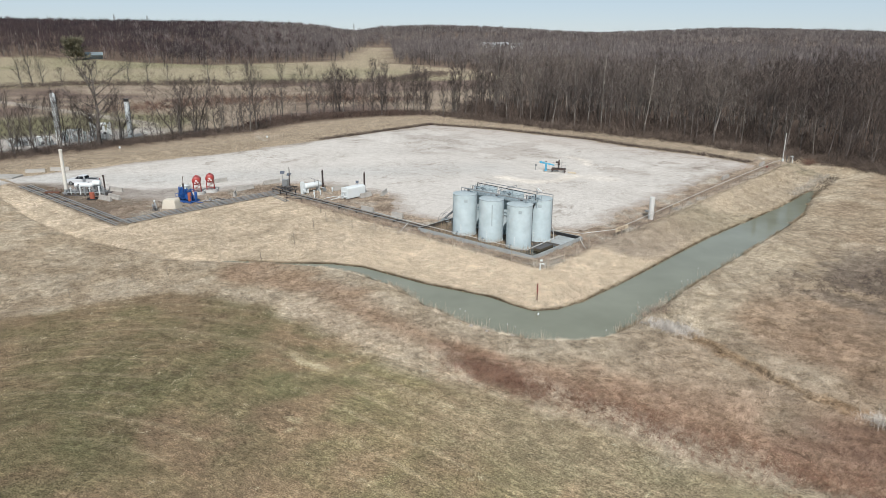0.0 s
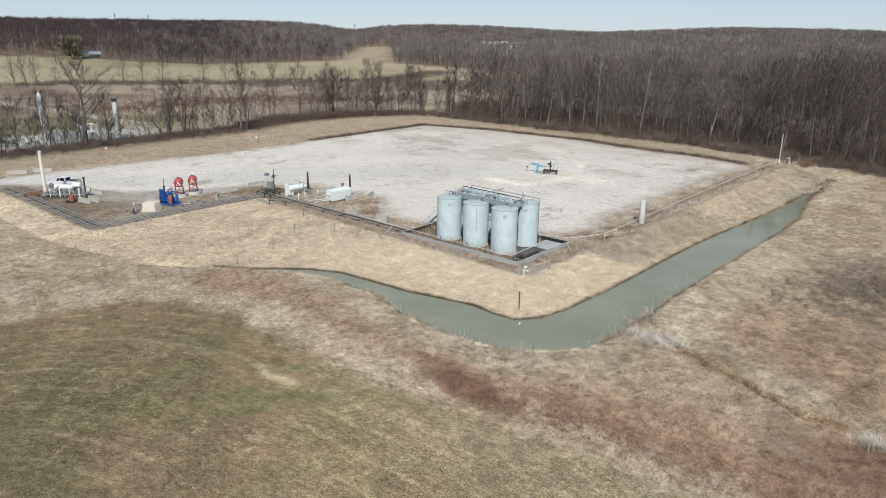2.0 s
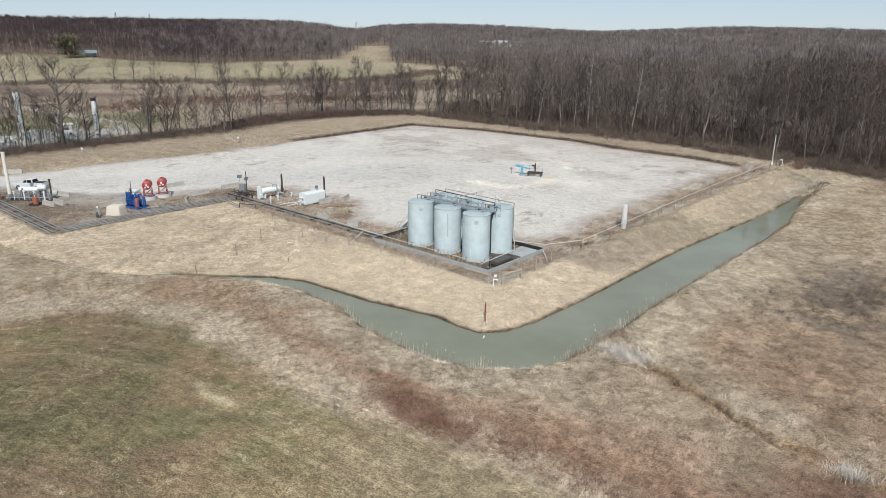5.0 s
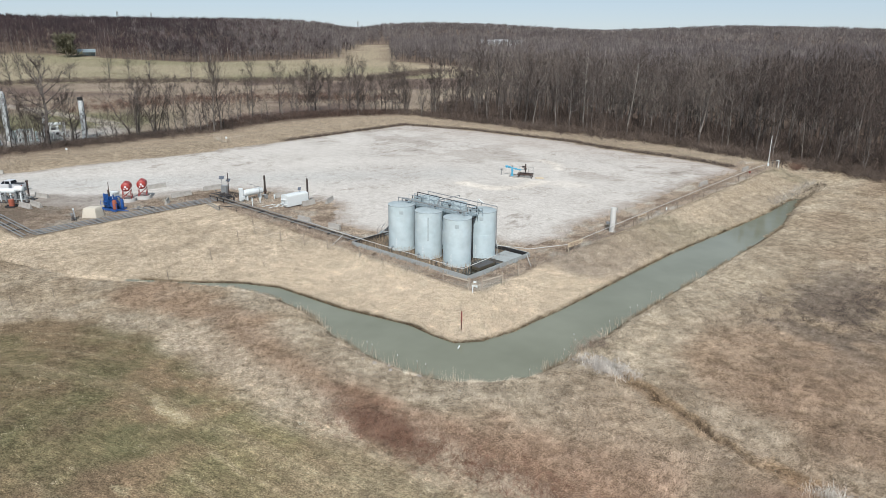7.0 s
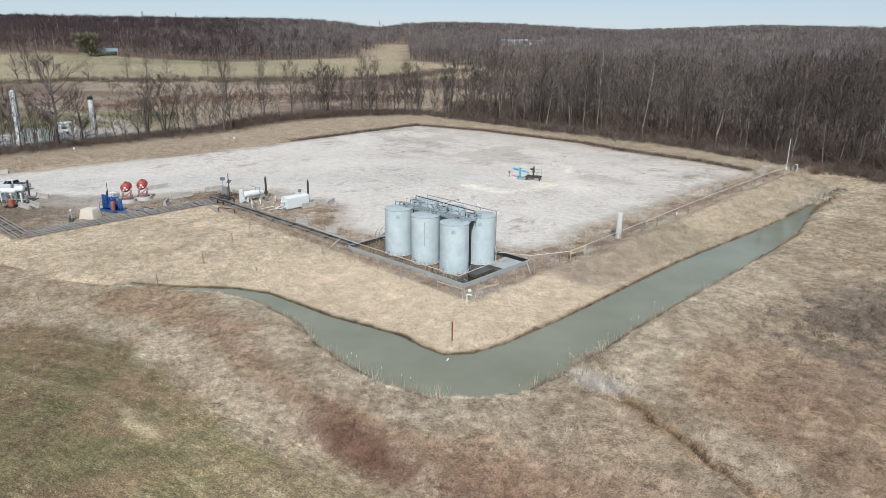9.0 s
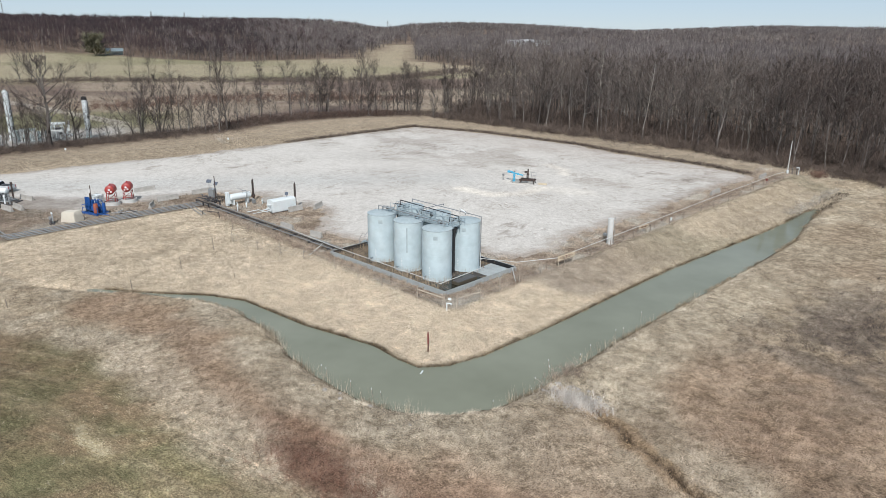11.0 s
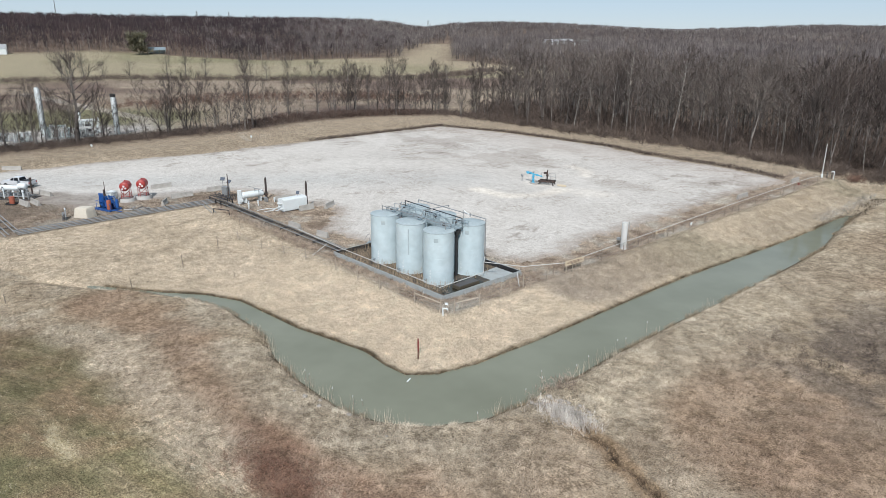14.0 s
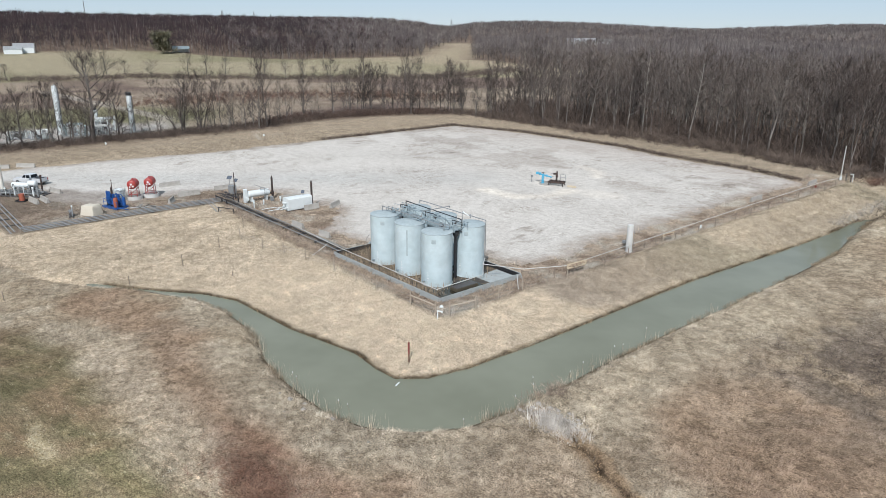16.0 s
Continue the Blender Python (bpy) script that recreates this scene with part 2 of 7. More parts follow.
def cover(x, y):
    """Colour of what grows or lies on the ground."""
    def c(*v):
        return np.array(v)[None, :]

    def lay(col, fac, over):
        return col * (1 - fac[:, None]) + over * fac[:, None]
    n1, n2, n3 = fbm(x, y, 14, 21), fbm(x, y, 3.2, 22), fbm(x, y, 0.9, 23, 3)
    dry, pale = c(0.405, 0.335, 0.248), c(0.475, 0.41, 0.32)
    col = lay(np.repeat(dry, len(x), 0), step(0.35, 0.7, n2), pale)
    dw, g, f = outside(x, y, POND), outside(x, y, GRAVEL), outside(x, y, FIELD)
    padside = outside(x, y, PADSIDE) < 0
    # rough grass on the near side: rust, straw and grey scrub in drifts
    near = (~padside).astype(float)
    fa = along(x, y, [(-72, 46), (-60, 49), (-48, 46), (-38, 46.5)])
    col = lay(col, near * step(5, 1, fa + 5 * (n2 - 0.5)) * 0.5, c(0.345, 0.222, 0.15))
    fr = along(x, y, [(-38.5, 45.0), (-33, 45.2), (-27, 46.2), (-21, 46.8), (-14, 48), (-5, 50)])
    col = lay(col, near * step(4.2, 0.6, fr + 5.0 * (n2 - 0.5)) * 0.7, c(0.30, 0.19, 0.135))
    sweep = step(-33, -26, x) * step(66, 60, y) * step(45, 48, y) * near
    col = lay(col, sweep * step(55.5, 48.5, y - 0.25 * (x + 30)) * step(0.34, 0.56, n1 * 0.6 + n2 * 0.4) * 0.75, c(0.40, 0.268, 0.188))
    corner = step(9, 3, np.hypot(x + 4, (y - 54.5) * 1.5) + 3 * (n2 - 0.5)) * near
    col = lay(col, corner * 0.8, c(0.235, 0.14, 0.10))
    patch = step(10, 5, np.hypot((x + 15.5) * 1.1, (y - 74) * 0.8) + 6 * (n2 - 0.5)) * near
    col = lay(col, patch * 0.8, c(0.375, 0.275, 0.195))
    col = lay(col, step(12, 5, np.hypot(x + 6, (y - 73) * 0.8) + 6 * (n2 - 0.5)) * near * 0.8, c(0.315, 0.225, 0.158))
    col = lay(col, step(8, 3, np.hypot(x + 24.5, (y - 57.5) * 1.1) + 5 * (n2 - 0.5)) * near * 0.55, c(0.49, 0.415, 0.32))
    right = step(-30, -22, x) * step(52, 58, y) * near
    col = lay(col, right * step(0.42, 0.62, n1 + 0.3 * (n2 - 0.5)) * 0.5, c(0.36, 0.275, 0.20))
    hay = step(-27, -18, x) * step(44, 50, y) * near
    col = lay(col, hay * step(0.40, 0.58, fbm(x, y, 9, 31)) * 0.3, c(0.39, 0.29, 0.21))
    scrub = step(11, 5, np.hypot((x + 12) * 0.9, (y - 95) * 0.5) + 4 * (n2 - 0.5)) * near
    col = lay(col, scrub * step(0.3, 0.6, n2) * 0.75, c(0.20, 0.162, 0.132))
    fs = along(x, y, [(-60, 43), (-50, 42), (-43, 42), (-36, 42.4), (-29, 43.6), (-22, 43.8), (-12, 45)])
    col = lay(col, near * step(4.2, 1.2, fs + 2.8 * (n2 - 0.5)) * 0.85, c(0.56, 0.475, 0.37))
    col = lay(col, near * step(3.6, 1.0, np.hypot((x + 32.8) * 0.55, (y - 44.5) * 1.4) + 2.5 * (n2 - 0.5)) * 0.85, c(0.185, 0.105, 0.075))
    fp = along(x, y, [(-26, 67), (-26.5, 80), (-26, 100), (-24, 122)])
    col = lay(col, near * step(5, 2, fp + 4 * (n2 - 0.5)) * 0.65, c(0.48, 0.415, 0.32))
    fq = along(x, y, [(-29, 56), (-33, 51.5), (-42, 49.6), (-52, 51)])
    col = lay(col, near * step(3.2, 1.2, fq + 3 * (n2 - 0.5)) * 0.6, c(0.47, 0.405, 0.315))
    fw = along(x, y, [(-22.5, 68), (-18, 63.5), (-12, 62.5)])
    col = lay(col, near * step(4.2, 1.5, fw + 3 * (n2 - 0.5)) * 0.5, c(0.45, 0.385, 0.295))
    col = lay(col, near * step(98, 128, y) * step(-30, -24, x) * (0.45 + 0.4 * step(0.4, 0.6, n1)), c(0.31, 0.245, 0.18))
    # sown field
    sown = lay(np.repeat(c(0.33, 0.248, 0.163), len(x), 0), step(0.38, 0.62, n2 * 0.5 + n1 * 0.5), c(0.275, 0.236, 0.14))
    sown = lay(sown, step(0.66, 1.0, 0.5 * n3 + 0.65 * fbm(x, y, 9, 45)) * 0.6, c(0.30, 0.25, 0.17))
    sown = lay(sown, step(0.57, 0.75, fbm(x, y, 8, 43)) * 0.6, c(0.25, 0.185, 0.128))
    sown = lay(sown, (vnoise(x, y, 0.7, 44) * vnoise(x, y, 5, 46) > 0.74) * 0.8, c(0.50, 0.43, 0.29))
    drill = drill_rows(x, y)
    lane = np.maximum(step(0.24, 0.0, np.abs((drill / 2.7) % 1.0 - 0.5) * 2) , 0) * step(0.46, 0.6, fbm(x, y, 9, 47)) + step(1.2, 0.2, np.abs(drill + 4.5)) * step(0.4, 0.6, fbm(x, y, 7, 49)) * 0.6
    sown = lay(sown, step(-11, -3, drill + 5 * (n2 - 0.5)) * step(-38, -28, x) * 0.65, c(0.345, 0.298, 0.208))
    lush = step(-68, -56, x) * step(-32, -44, x) * step(0.35, 0.6, fbm(x, y, 4, 48))
    sown = lay(sown, lush * 0.5, c(0.175, 0.18, 0.098))
    sown = lay(sown, np.minimum(lane, 1) * 0.65, c(0.44, 0.365, 0.25))
    fl = along(x, y, [(-49.6, 35.4), (-46.5, 35.0), (-44.3, 35.4)])
    sown = lay(sown, step(0.7, 0.2, fl + 1.5 * (n3 - 0.5)) * 0.8, c(0.45, 0.38, 0.24))
    sown = sown * (0.80 + 0.40 * step(-58, -32, x + 0.35 * (y - 30)))[:, None]
    col = lay(col, step(1.6, -1.6, f + 3.2 * (n2 - 0.5)), sown)
    # dike: bleached grass, mud and sedge, undercut shade painted dark at the water's edge
    col = lay(col, padside * step(0, 1, dw), lay(np.repeat(c(0.70, 0.59, 0.455), len(x), 0), step(0.4, 0.7, n2), c(0.65, 0.55, 0.42)))
    col = lay(col, padside * step(-60, -80, x) * step(0, 1, dw) * 0.75, lay(np.repeat(c(0.575, 0.49, 0.38), len(x), 0), step(0.4, 0.62, n2), c(0.47, 0.395, 0.30)))
    berm = padside * step(26, 34, np.hypot(x + 75, y - 60) * 0.4)
    col = lay(col, berm * 0.85, c(0.305, 0.252, 0.19))
    col = lay(col, padside * step(6, 3, along(x, y, [(-42, 88), (-41.5, 112)]) + 2 * (n2 - 0.5)) * 0.7, c(0.34, 0.29, 0.245))
    col = lay(col, padside * step(78, 112, y) * step(-52, -47, x) * 0.8, c(0.49, 0.415, 0.315))
    col = lay(col, padside * step(95, 115, y) * step(-51, -46, x) * step(0.52, 0.66, n1) * 0.4, c(0.28, 0.26, 0.185))
    col = lay(col, step(0.5, 0.1, dw + 0.5 * (n3 - 0.5)) * 0.95, c(0.085, 0.062, 0.038))
    col = lay(col, (dw < 0).astype(float), c(0.10, 0.09, 0.065))
    # ditch: rust-brown margins and a near-black line along the bottom
    gl = along(x, y, GULLY)
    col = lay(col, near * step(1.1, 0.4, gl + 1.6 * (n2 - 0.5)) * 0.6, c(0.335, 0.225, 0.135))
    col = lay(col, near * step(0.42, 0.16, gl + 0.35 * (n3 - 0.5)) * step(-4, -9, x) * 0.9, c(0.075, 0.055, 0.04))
    # weedy strip round the gravel, inside the fence
    plat = outside(x, y, PLATFORM)
    weeds = step(0.8, -0.6, plat) * step(230, 150, np.hypot(x, y) * 0.9)
    inner = ((y < 92) | (x > -52)) & (x > -146) & (y < 172)
    col = lay(col, weeds * inner * (0.7 + 0.3 * step(0.35, 0.65, n2)), c(0.36, 0.295, 0.235))
    col = lay(col, weeds * inner * step(0.45, 0.3, n2) * 0.7, c(0.19, 0.142, 0.11))
    col = lay(col, weeds * inner * step(0.54, 0.66, n2) * 0.85, c(0.47, 0.435, 0.375))
    # shade between the pipes painted as dark strips; bare dark soil about the machines
    under = np.maximum(step(1.9, 1.2, along(x, y, [(-150, 44.6), (-104.2, 44.6), (-104.2, 74)])), step(1.3, 0.7, along(x, y, [(-104, 74.3), (-68.5, 74.3)])))
    mud = step(1.5, -2, outside(x, y, [(-150, 44), (-104, 44), (-104, 76), (-112, 79), (-118, 66), (-126, 57), (-140, 52)]) + 4 * (n2 - 0.5)) * 0.75 * (0.4 + 0.6 * step(-109, -120, x))
    col = lay(col, np.maximum(under * 0.6, mud), c(0.165, 0.134, 0.108))
    # far meadows, hedges and litter under the trees
    far = step(178, 186, -x) * (y < 900) * (y > -400)
    fm = fbm(x, y, 60, 51)
    band = 0.5 + (fbm(x, y * 0.35, 16, 54) - 0.5) * step(460, 300, np.hypot(x, y))
    meadow = lay(np.repeat(c(0.30, 0.25, 0.198), len(x), 0), step(0.44, 0.54, 0.45 * fm + 0.55 * band), c(0.165, 0.125, 0.105))
    meadow = lay(meadow, step(0.60, 0.70, band) * 0.8, c(0.38, 0.325, 0.255))
    field2 = step(6, -6, (x + 390) - 0.62 * np.maximum(0, y - 150) + 30 * (fbm(x, y, 70, 52) - 0.5))
    meadow = lay(meadow, field2, lay(np.repeat(c(0.235, 0.222, 0.142), len(x), 0), step(0.35, 0.58, fbm(x, y, 120, 53)), c(0.325, 0.288, 0.205)))
    meadow = lay(meadow, field2 * step(330, 420, y + 40 * (n1 - 0.5)) * 0.85, c(0.36, 0.305, 0.225))
    yard = step(17, 11, np.hypot(x + 199, (y - 68) * 0.42) + 5 * (n1 - 0.5))
    lawn = step(46, 26, np.hypot(x + 228, (y - 66) * 0.6) + 22 * (n1 - 0.5))
    meadow = lay(meadow, lawn * 0.8, c(0.185, 0.185, 0.105))
    meadow = lay(meadow, step(3.5, 2.0, along(x, y, [(-190, 90), (-215, 105), (-250, 103), (-330, 96)])) * 0.7, c(0.40, 0.37, 0.33))
    meadow = lay(meadow, yard, c(0.40, 0.38, 0.36))
    col = lay(col, far, meadow)
    litter = lay(np.repeat(c(0.135, 0.10, 0.08), len(x), 0), step(0.4, 0.7, n2), c(0.19, 0.147, 0.118))
    wood = np.maximum(step(2, -4, outside(x, y, WOOD_RIGHT)), step(3, -5, outside(x, y, WOOD_LEFT)))
    wood = np.maximum(wood, step(9, 3, along(x, y, [(-181, 20), (-181, 118), (-188, 140), (-186, 162), (-176, 184)])) * 0.85)
    col = lay(col, wood, litter)
    shade = 1 + 0.36 * (n3 - 0.5) * step(300, 180, np.hypot(x, y))
    return np.clip(col * 0.92 * shade[:, None], 0.01, 0.8)


def drill_rows(x, y):
    """Distance from the field's headlands, rounded at the turn; negative within."""
    a = ((x + 77.5) * 15.5 - (y - 20) * 5.5) / 16.45
    b = -((y - 41) * 48 - (x + 62) * 1.5) / 48.02
    k = 9.0
    return k * np.logaddexp(np.clip(-a, -400, 400) / k, np.clip(-b, -400, 400) / k) + 2.0 * (fbm(x, y, 22, 41) - 0.5)


def ground_material():
    m, nt, b = nodes_of("ground_cover")
    at = nt.nodes.new("ShaderNodeAttribute")
    at.attribute_name = "cover"
    fine = noise_node(nt, 9.0, 8.0, 0.72)
    blade = noise_node(nt, 2.6, 7.0, 0.7, stretch=(1.0, 3.6, 1.0), turn=28)
    clump = noise_node(nt, 0.9, 5.0, 0.6)
    tuft = noise_node(nt, 2.1, 6.0, 0.75)
    # sowing rows: a noise drawn out along the field's edge
    row = nt.nodes.new("ShaderNodeAttribute")
    row.attribute_name = "drill"
    sp = nt.nodes.new("ShaderNodeSeparateXYZ")
    geo = nt.nodes.new("ShaderNodeNewGeometry")
    nt.links.new(geo.outputs["Position"], sp.inputs[0])
    cb = nt.nodes.new("ShaderNodeCombineXYZ")
    for src, k, dst in ((row.outputs["Fac"], 3.6, "X"), (sp.outputs["X"], 0.7, "Y"), (sp.outputs["Y"], 0.7, "Z")):
        mu = nt.nodes.new("ShaderNodeMath")
        mu.operation = "MULTIPLY"
        mu.inputs[1].default_value = k
        nt.links.new(src, mu.inputs[0])
        nt.links.new(mu.outputs[0], cb.inputs[dst])
    rows = nt.nodes.new("ShaderNodeTexNoise")
    rows.inputs["Scale"].default_value, rows.inputs["Detail"].default_value, rows.inputs["Roughness"].default_value = 1.0, 3.0, 0.6
    nt.links.new(cb.outputs[0], rows.inputs["Vector"])
    infield = nt.nodes.new("ShaderNodeMapRange")
    infield.inputs["From Min"].default_value, infield.inputs["From Max"].default_value = 3.0, 0.5
    nt.links.new(row.outputs["Fac"], infield.inputs["Value"])
    lines = mixed(nt, infield.outputs["Result"], (1.0, 1.0, 1.0), mixed(nt, ramp(nt, rows.outputs["Fac"], 0.46, 0.68), (0.94, 0.95, 0.92), (1.36, 1.33, 1.30)))
    col = mixed(nt, 1.0, at.outputs["Color"], lines, "MULTIPLY")
    # fine speckle; its dark end paints the shade between clumps
    col = mixed(nt, 1.0, col, mixed(nt, ramp(nt, fine, 0.40, 0.60), (0.42, 0.405, 0.39), (1.52, 1.52, 1.5)), "MULTIPLY")
    even = col
    col = mixed(nt, 1.0, col, mixed(nt, ramp(nt, tuft, 0.40, 0.57), (0.70, 0.68, 0.66), (1.24, 1.24, 1.23)), "MULTIPLY")
    col = mixed(nt, 1.0, col, mixed(nt, ramp(nt, blade, 0.36, 0.64), (0.88, 0.87, 0.86), (1.11, 1.11, 1.11)), "MULTIPLY")
    broad = noise_node(nt, 0.16, 9.0, 0.78, stretch=(1.0, 0.8, 1.0), turn=20)
    col = mixed(nt, 1.0, col, mixed(nt, ramp(nt, broad, 0.36, 0.64), (0.80, 0.785, 0.77), (1.17, 1.17, 1.16)), "MULTIPLY")
    col = mixed(nt, 1.0, col, mixed(nt, ramp(nt, clump, 0.38, 0.62), (0.80, 0.785, 0.77), (1.17, 1.17, 1.17)), "MULTIPLY")
    calm = nt.nodes.new("ShaderNodeAttribute")
    calm.attribute_name = "calm"
    col = mixed(nt, calm.outputs["Fac"], col, even)
    nt.links.new(col, b.inputs["Base Color"])
    b.inputs["Roughness"].default_value = 0.95
    b.inputs["Specular IOR Level"].default_value = 0.1
    both = nt.nodes.new("ShaderNodeMath")
    both.operation = "MULTIPLY_ADD"
    both.inputs[1].default_value = 0.35
    nt.links.new(fine, both.inputs[0])
    nt.links.new(tuft, both.inputs[2])
    bump(nt, b, both.outputs[0], 1.0, 0.35)
    return m


def blade_material():
    m, nt, b = nodes_of("dry_grass")
    at = nt.nodes.new("ShaderNodeAttribute")
    at.attribute_name = "cover"
    nt.links.new(at.outputs["Color"], b.inputs["Base Color"])
    b.inputs["Roughness"].default_value = 0.8
    b.inputs["Specular IOR Level"].default_value = 0.15
    return m


def gravel_material():
    m, nt, b = nodes_of("limestone_gravel")
    at = nt.nodes.new("ShaderNodeAttribute")
    at.attribute_name = "cover"
    fine = noise_node(nt, 0.9, 9.0, 0.85)
    grit = noise_node(nt, 4.5, 7.0, 0.85)
    streak = noise_node(nt, 0.22, 9.0, 0.66)
    patch = noise_node(nt, 0.055, 6.0, 0.6)
    tracks = noise_node(nt, 0.09, 10.0, 0.74, stretch=(1.7, 0.8, 1.0), turn=41)
    col = mixed(nt, ramp(nt, patch, 0.45, 0.68), at.outputs["Color"], mixed(nt, 0.5, at.outputs["Color"], (0.43, 0.405, 0.375)))
    col = mixed(nt, 1.0, col, mixed(nt, ramp(nt, streak, 0.36, 0.50), (0.90, 0.89, 0.88), (1.03, 1.03, 1.03)), "MULTIPLY")
    col = mixed(nt, 1.0, col, mixed(nt, ramp(nt, tracks, 0.585, 0.65), (1.0, 1.0, 1.0), (0.66, 0.635, 0.61)), "MULTIPLY")
    col = mixed(nt, 1.0, col, mixed(nt, ramp(nt, fine, 0.36, 0.58), (0.82, 0.81, 0.80), (1.06, 1.06, 1.06)), "MULTIPLY")
    col = mixed(nt, 1.0, col, mixed(nt, ramp(nt, grit, 0.40, 0.58), (0.70, 0.685, 0.67), (1.12, 1.12, 1.12)), "MULTIPLY")
    for size, seam, shade in ((0.11, 0.012, (0.60, 0.565, 0.53)), (0.3, 0.016, (0.70, 0.67, 0.64))):
        away = nt.nodes.new("ShaderNodeMath")
        away.operation = "ABSOLUTE"
        off = nt.nodes.new("ShaderNodeMath")
        off.operation = "SUBTRACT"
        off.inputs[1].default_value = 0.5
        nt.links.new(noise_node(nt, size, 9.0, 0.68), off.inputs[0])
        nt.links.new(off.outputs[0], away.inputs[0])
        rut = nt.nodes.new("ShaderNodeMath")
        rut.operation = "MULTIPLY"
        nt.links.new(ramp(nt, away.outputs[0], seam, 0.003), rut.inputs[0])
        nt.links.new(ramp(nt, noise_node(nt, 0.045, 5.0, 0.6), 0.47, 0.6), rut.inputs[1])
        col = mixed(nt, rut.outputs[0], col, mixed(nt, 1.0, col, shade, "MULTIPLY"))
    nt.links.new(col, b.inputs["Base Color"])
    b.inputs["Roughness"].default_value = 0.95
    b.inputs["Specular IOR Level"].default_value = 0.15
    bump(nt, b, fine, 0.5, 0.03)
    return m


def water_material():
    m, nt, b = nodes_of("murky_water")
    cloud = ramp(nt, noise_node(nt, 0.12, 3.0), 0.3, 0.7)
    nt.links.new(mixed(nt, cloud, (0.15, 0.155, 0.112), (0.188, 0.194, 0.145)), b.inputs["Base Color"])
    b.inputs["Roughness"].default_value = 0.07
    b.inputs["IOR"].default_value = 1.33
    bump(nt, b, noise_node(nt, 1.6, 3.0, stretch=(1.0, 1.7, 1.0)), 0.05, 0.03)
    return m


def bark_material(name, a, c, scale=0.18):
    m, nt, b = nodes_of(name)
    tone = ramp(nt, noise_node(nt, scale, 4.0, 0.65), 0.38, 0.62)
    grain = ramp(nt, noise_node(nt, 5.0, 4.0, stretch=(1.0, 1.0, 0.2)), 0.3, 0.7)
    col = mixed(nt, 1.0, mixed(nt, tone, a, c), mixed(nt, grain, (0.72, 0.72, 0.72), (1.25, 1.25, 1.25)), "MULTIPLY")
    info, isle = nt.nodes.new("ShaderNodeObjectInfo"), nt.nodes.new("ShaderNodeNewGeometry")
    col = mixed(nt, 1.0, col, mixed(nt, isle.outputs["Random Per Island"], (0.5, 0.49, 0.48), (1.5, 1.5, 1.5)), "MULTIPLY")
    col = mixed(nt, 1.0, col, mixed(nt, info.outputs["Random"], (0.75, 0.73, 0.73), (1.25, 1.26, 1.24)), "MULTIPLY")
    nt.links.new(col, b.inputs["Base Color"])
    b.inputs["Roughness"].default_value = 0.9
    b.inputs["Specular IOR Level"].default_value = 0.15
    return m


GROUND, BLADE, GRAVEL_MAT, WATER = ground_material(), blade_material(), gravel_material(), water_material()
BARK = bark_material("grey_bark", (0.06, 0.052, 0.047), (0.18, 0.163, 0.148), 0.12)
TWIG = bark_material("bare_twigs", (0.075, 0.062, 0.058), (0.15, 0.127, 0.112), 0.035)
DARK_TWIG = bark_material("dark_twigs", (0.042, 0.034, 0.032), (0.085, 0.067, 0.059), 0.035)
RIDGE_TWIG = bark_material("ridge_twigs", (0.045, 0.037, 0.042), (0.095, 0.069, 0.069), 0.02)
# distance haze painted into the far woods' twigs as a paler grey
HAZE_TWIG = bark_material("haze_pale_twigs", (0.10, 0.088, 0.087), (0.195, 0.173, 0.165), 0.02)
HEDGE_TWIG = bark_material("hedge_twigs", (0.045, 0.037, 0.035), (0.09, 0.075, 0.068), 0.1)
RUST_WEED = bark_material("rust_weed", (0.14, 0.076, 0.052), (0.21, 0.125, 0.09), 0.5)
BRUSH = bark_material("brown_brush", (0.082, 0.065, 0.057), (0.158, 0.125, 0.103), 0.3)
DEAD_WEED = bark_material("dead_weed", (0.22, 0.17, 0.135), (0.40, 0.33, 0.26), 0.6)
RED_BRUSH = bark_material("reddish_brush", (0.11, 0.066, 0.052), (0.18, 0.115, 0.088), 0.3)
WILLOW = bark_material("willow_twigs", (0.14, 0.136, 0.096), (0.205, 0.195, 0.135))
TANK = plain("tank_paint", (0.45, 0.54, 0.565), 0.45, worn=(0.49, 0.565, 0.585), wear=0.8, scale=0.35, fine=0.8, relief=0.0)
# a darker tone than the shell's, for roofs and faded patches
TANK_ROOF = plain("darker_tank_roof", (0.33, 0.39, 0.405), 0.6, worn=(0.40, 0.45, 0.46), wear=0.8, scale=0.8, fine=3.0, relief=0.0)
TANK_STEEL = plain("tank_ironwork", (0.28, 0.35, 0.38), 0.5, worn=(0.12, 0.10, 0.09), wear=0.6, scale=4.0)
BLACK = plain("black_paint", (0.025, 0.025, 0.027), 0.55)
WHITE = plain("white_paint", (0.64, 0.68, 0.68), 0.45, worn=(0.52, 0.52, 0.48), scale=2.0)
STEEL = plain("galvanised_steel", (0.30, 0.315, 0.32), 0.45, 0.4, worn=(0.2, 0.17, 0.14), scale=2.0)
DARKSTEEL = plain("dark_steel", (0.085, 0.085, 0.088), 0.5, 0.3, worn=(0.12, 0.07, 0.045), scale=2.0)
RUST = plain("rusty_steel", (0.13, 0.062, 0.038), 0.85, worn=(0.05, 0.032, 0.026), scale=4.0)
CONCRETE = plain("weathered_concrete", (0.35, 0.335, 0.305), 0.9, worn=(0.22, 0.205, 0.18), wear=0.7, scale=1.5, fine=22.0)
RED = plain("red_paint", (0.34, 0.035, 0.03), 0.45, worn=(0.22, 0.07, 0.05), wear=0.8, scale=2.5)
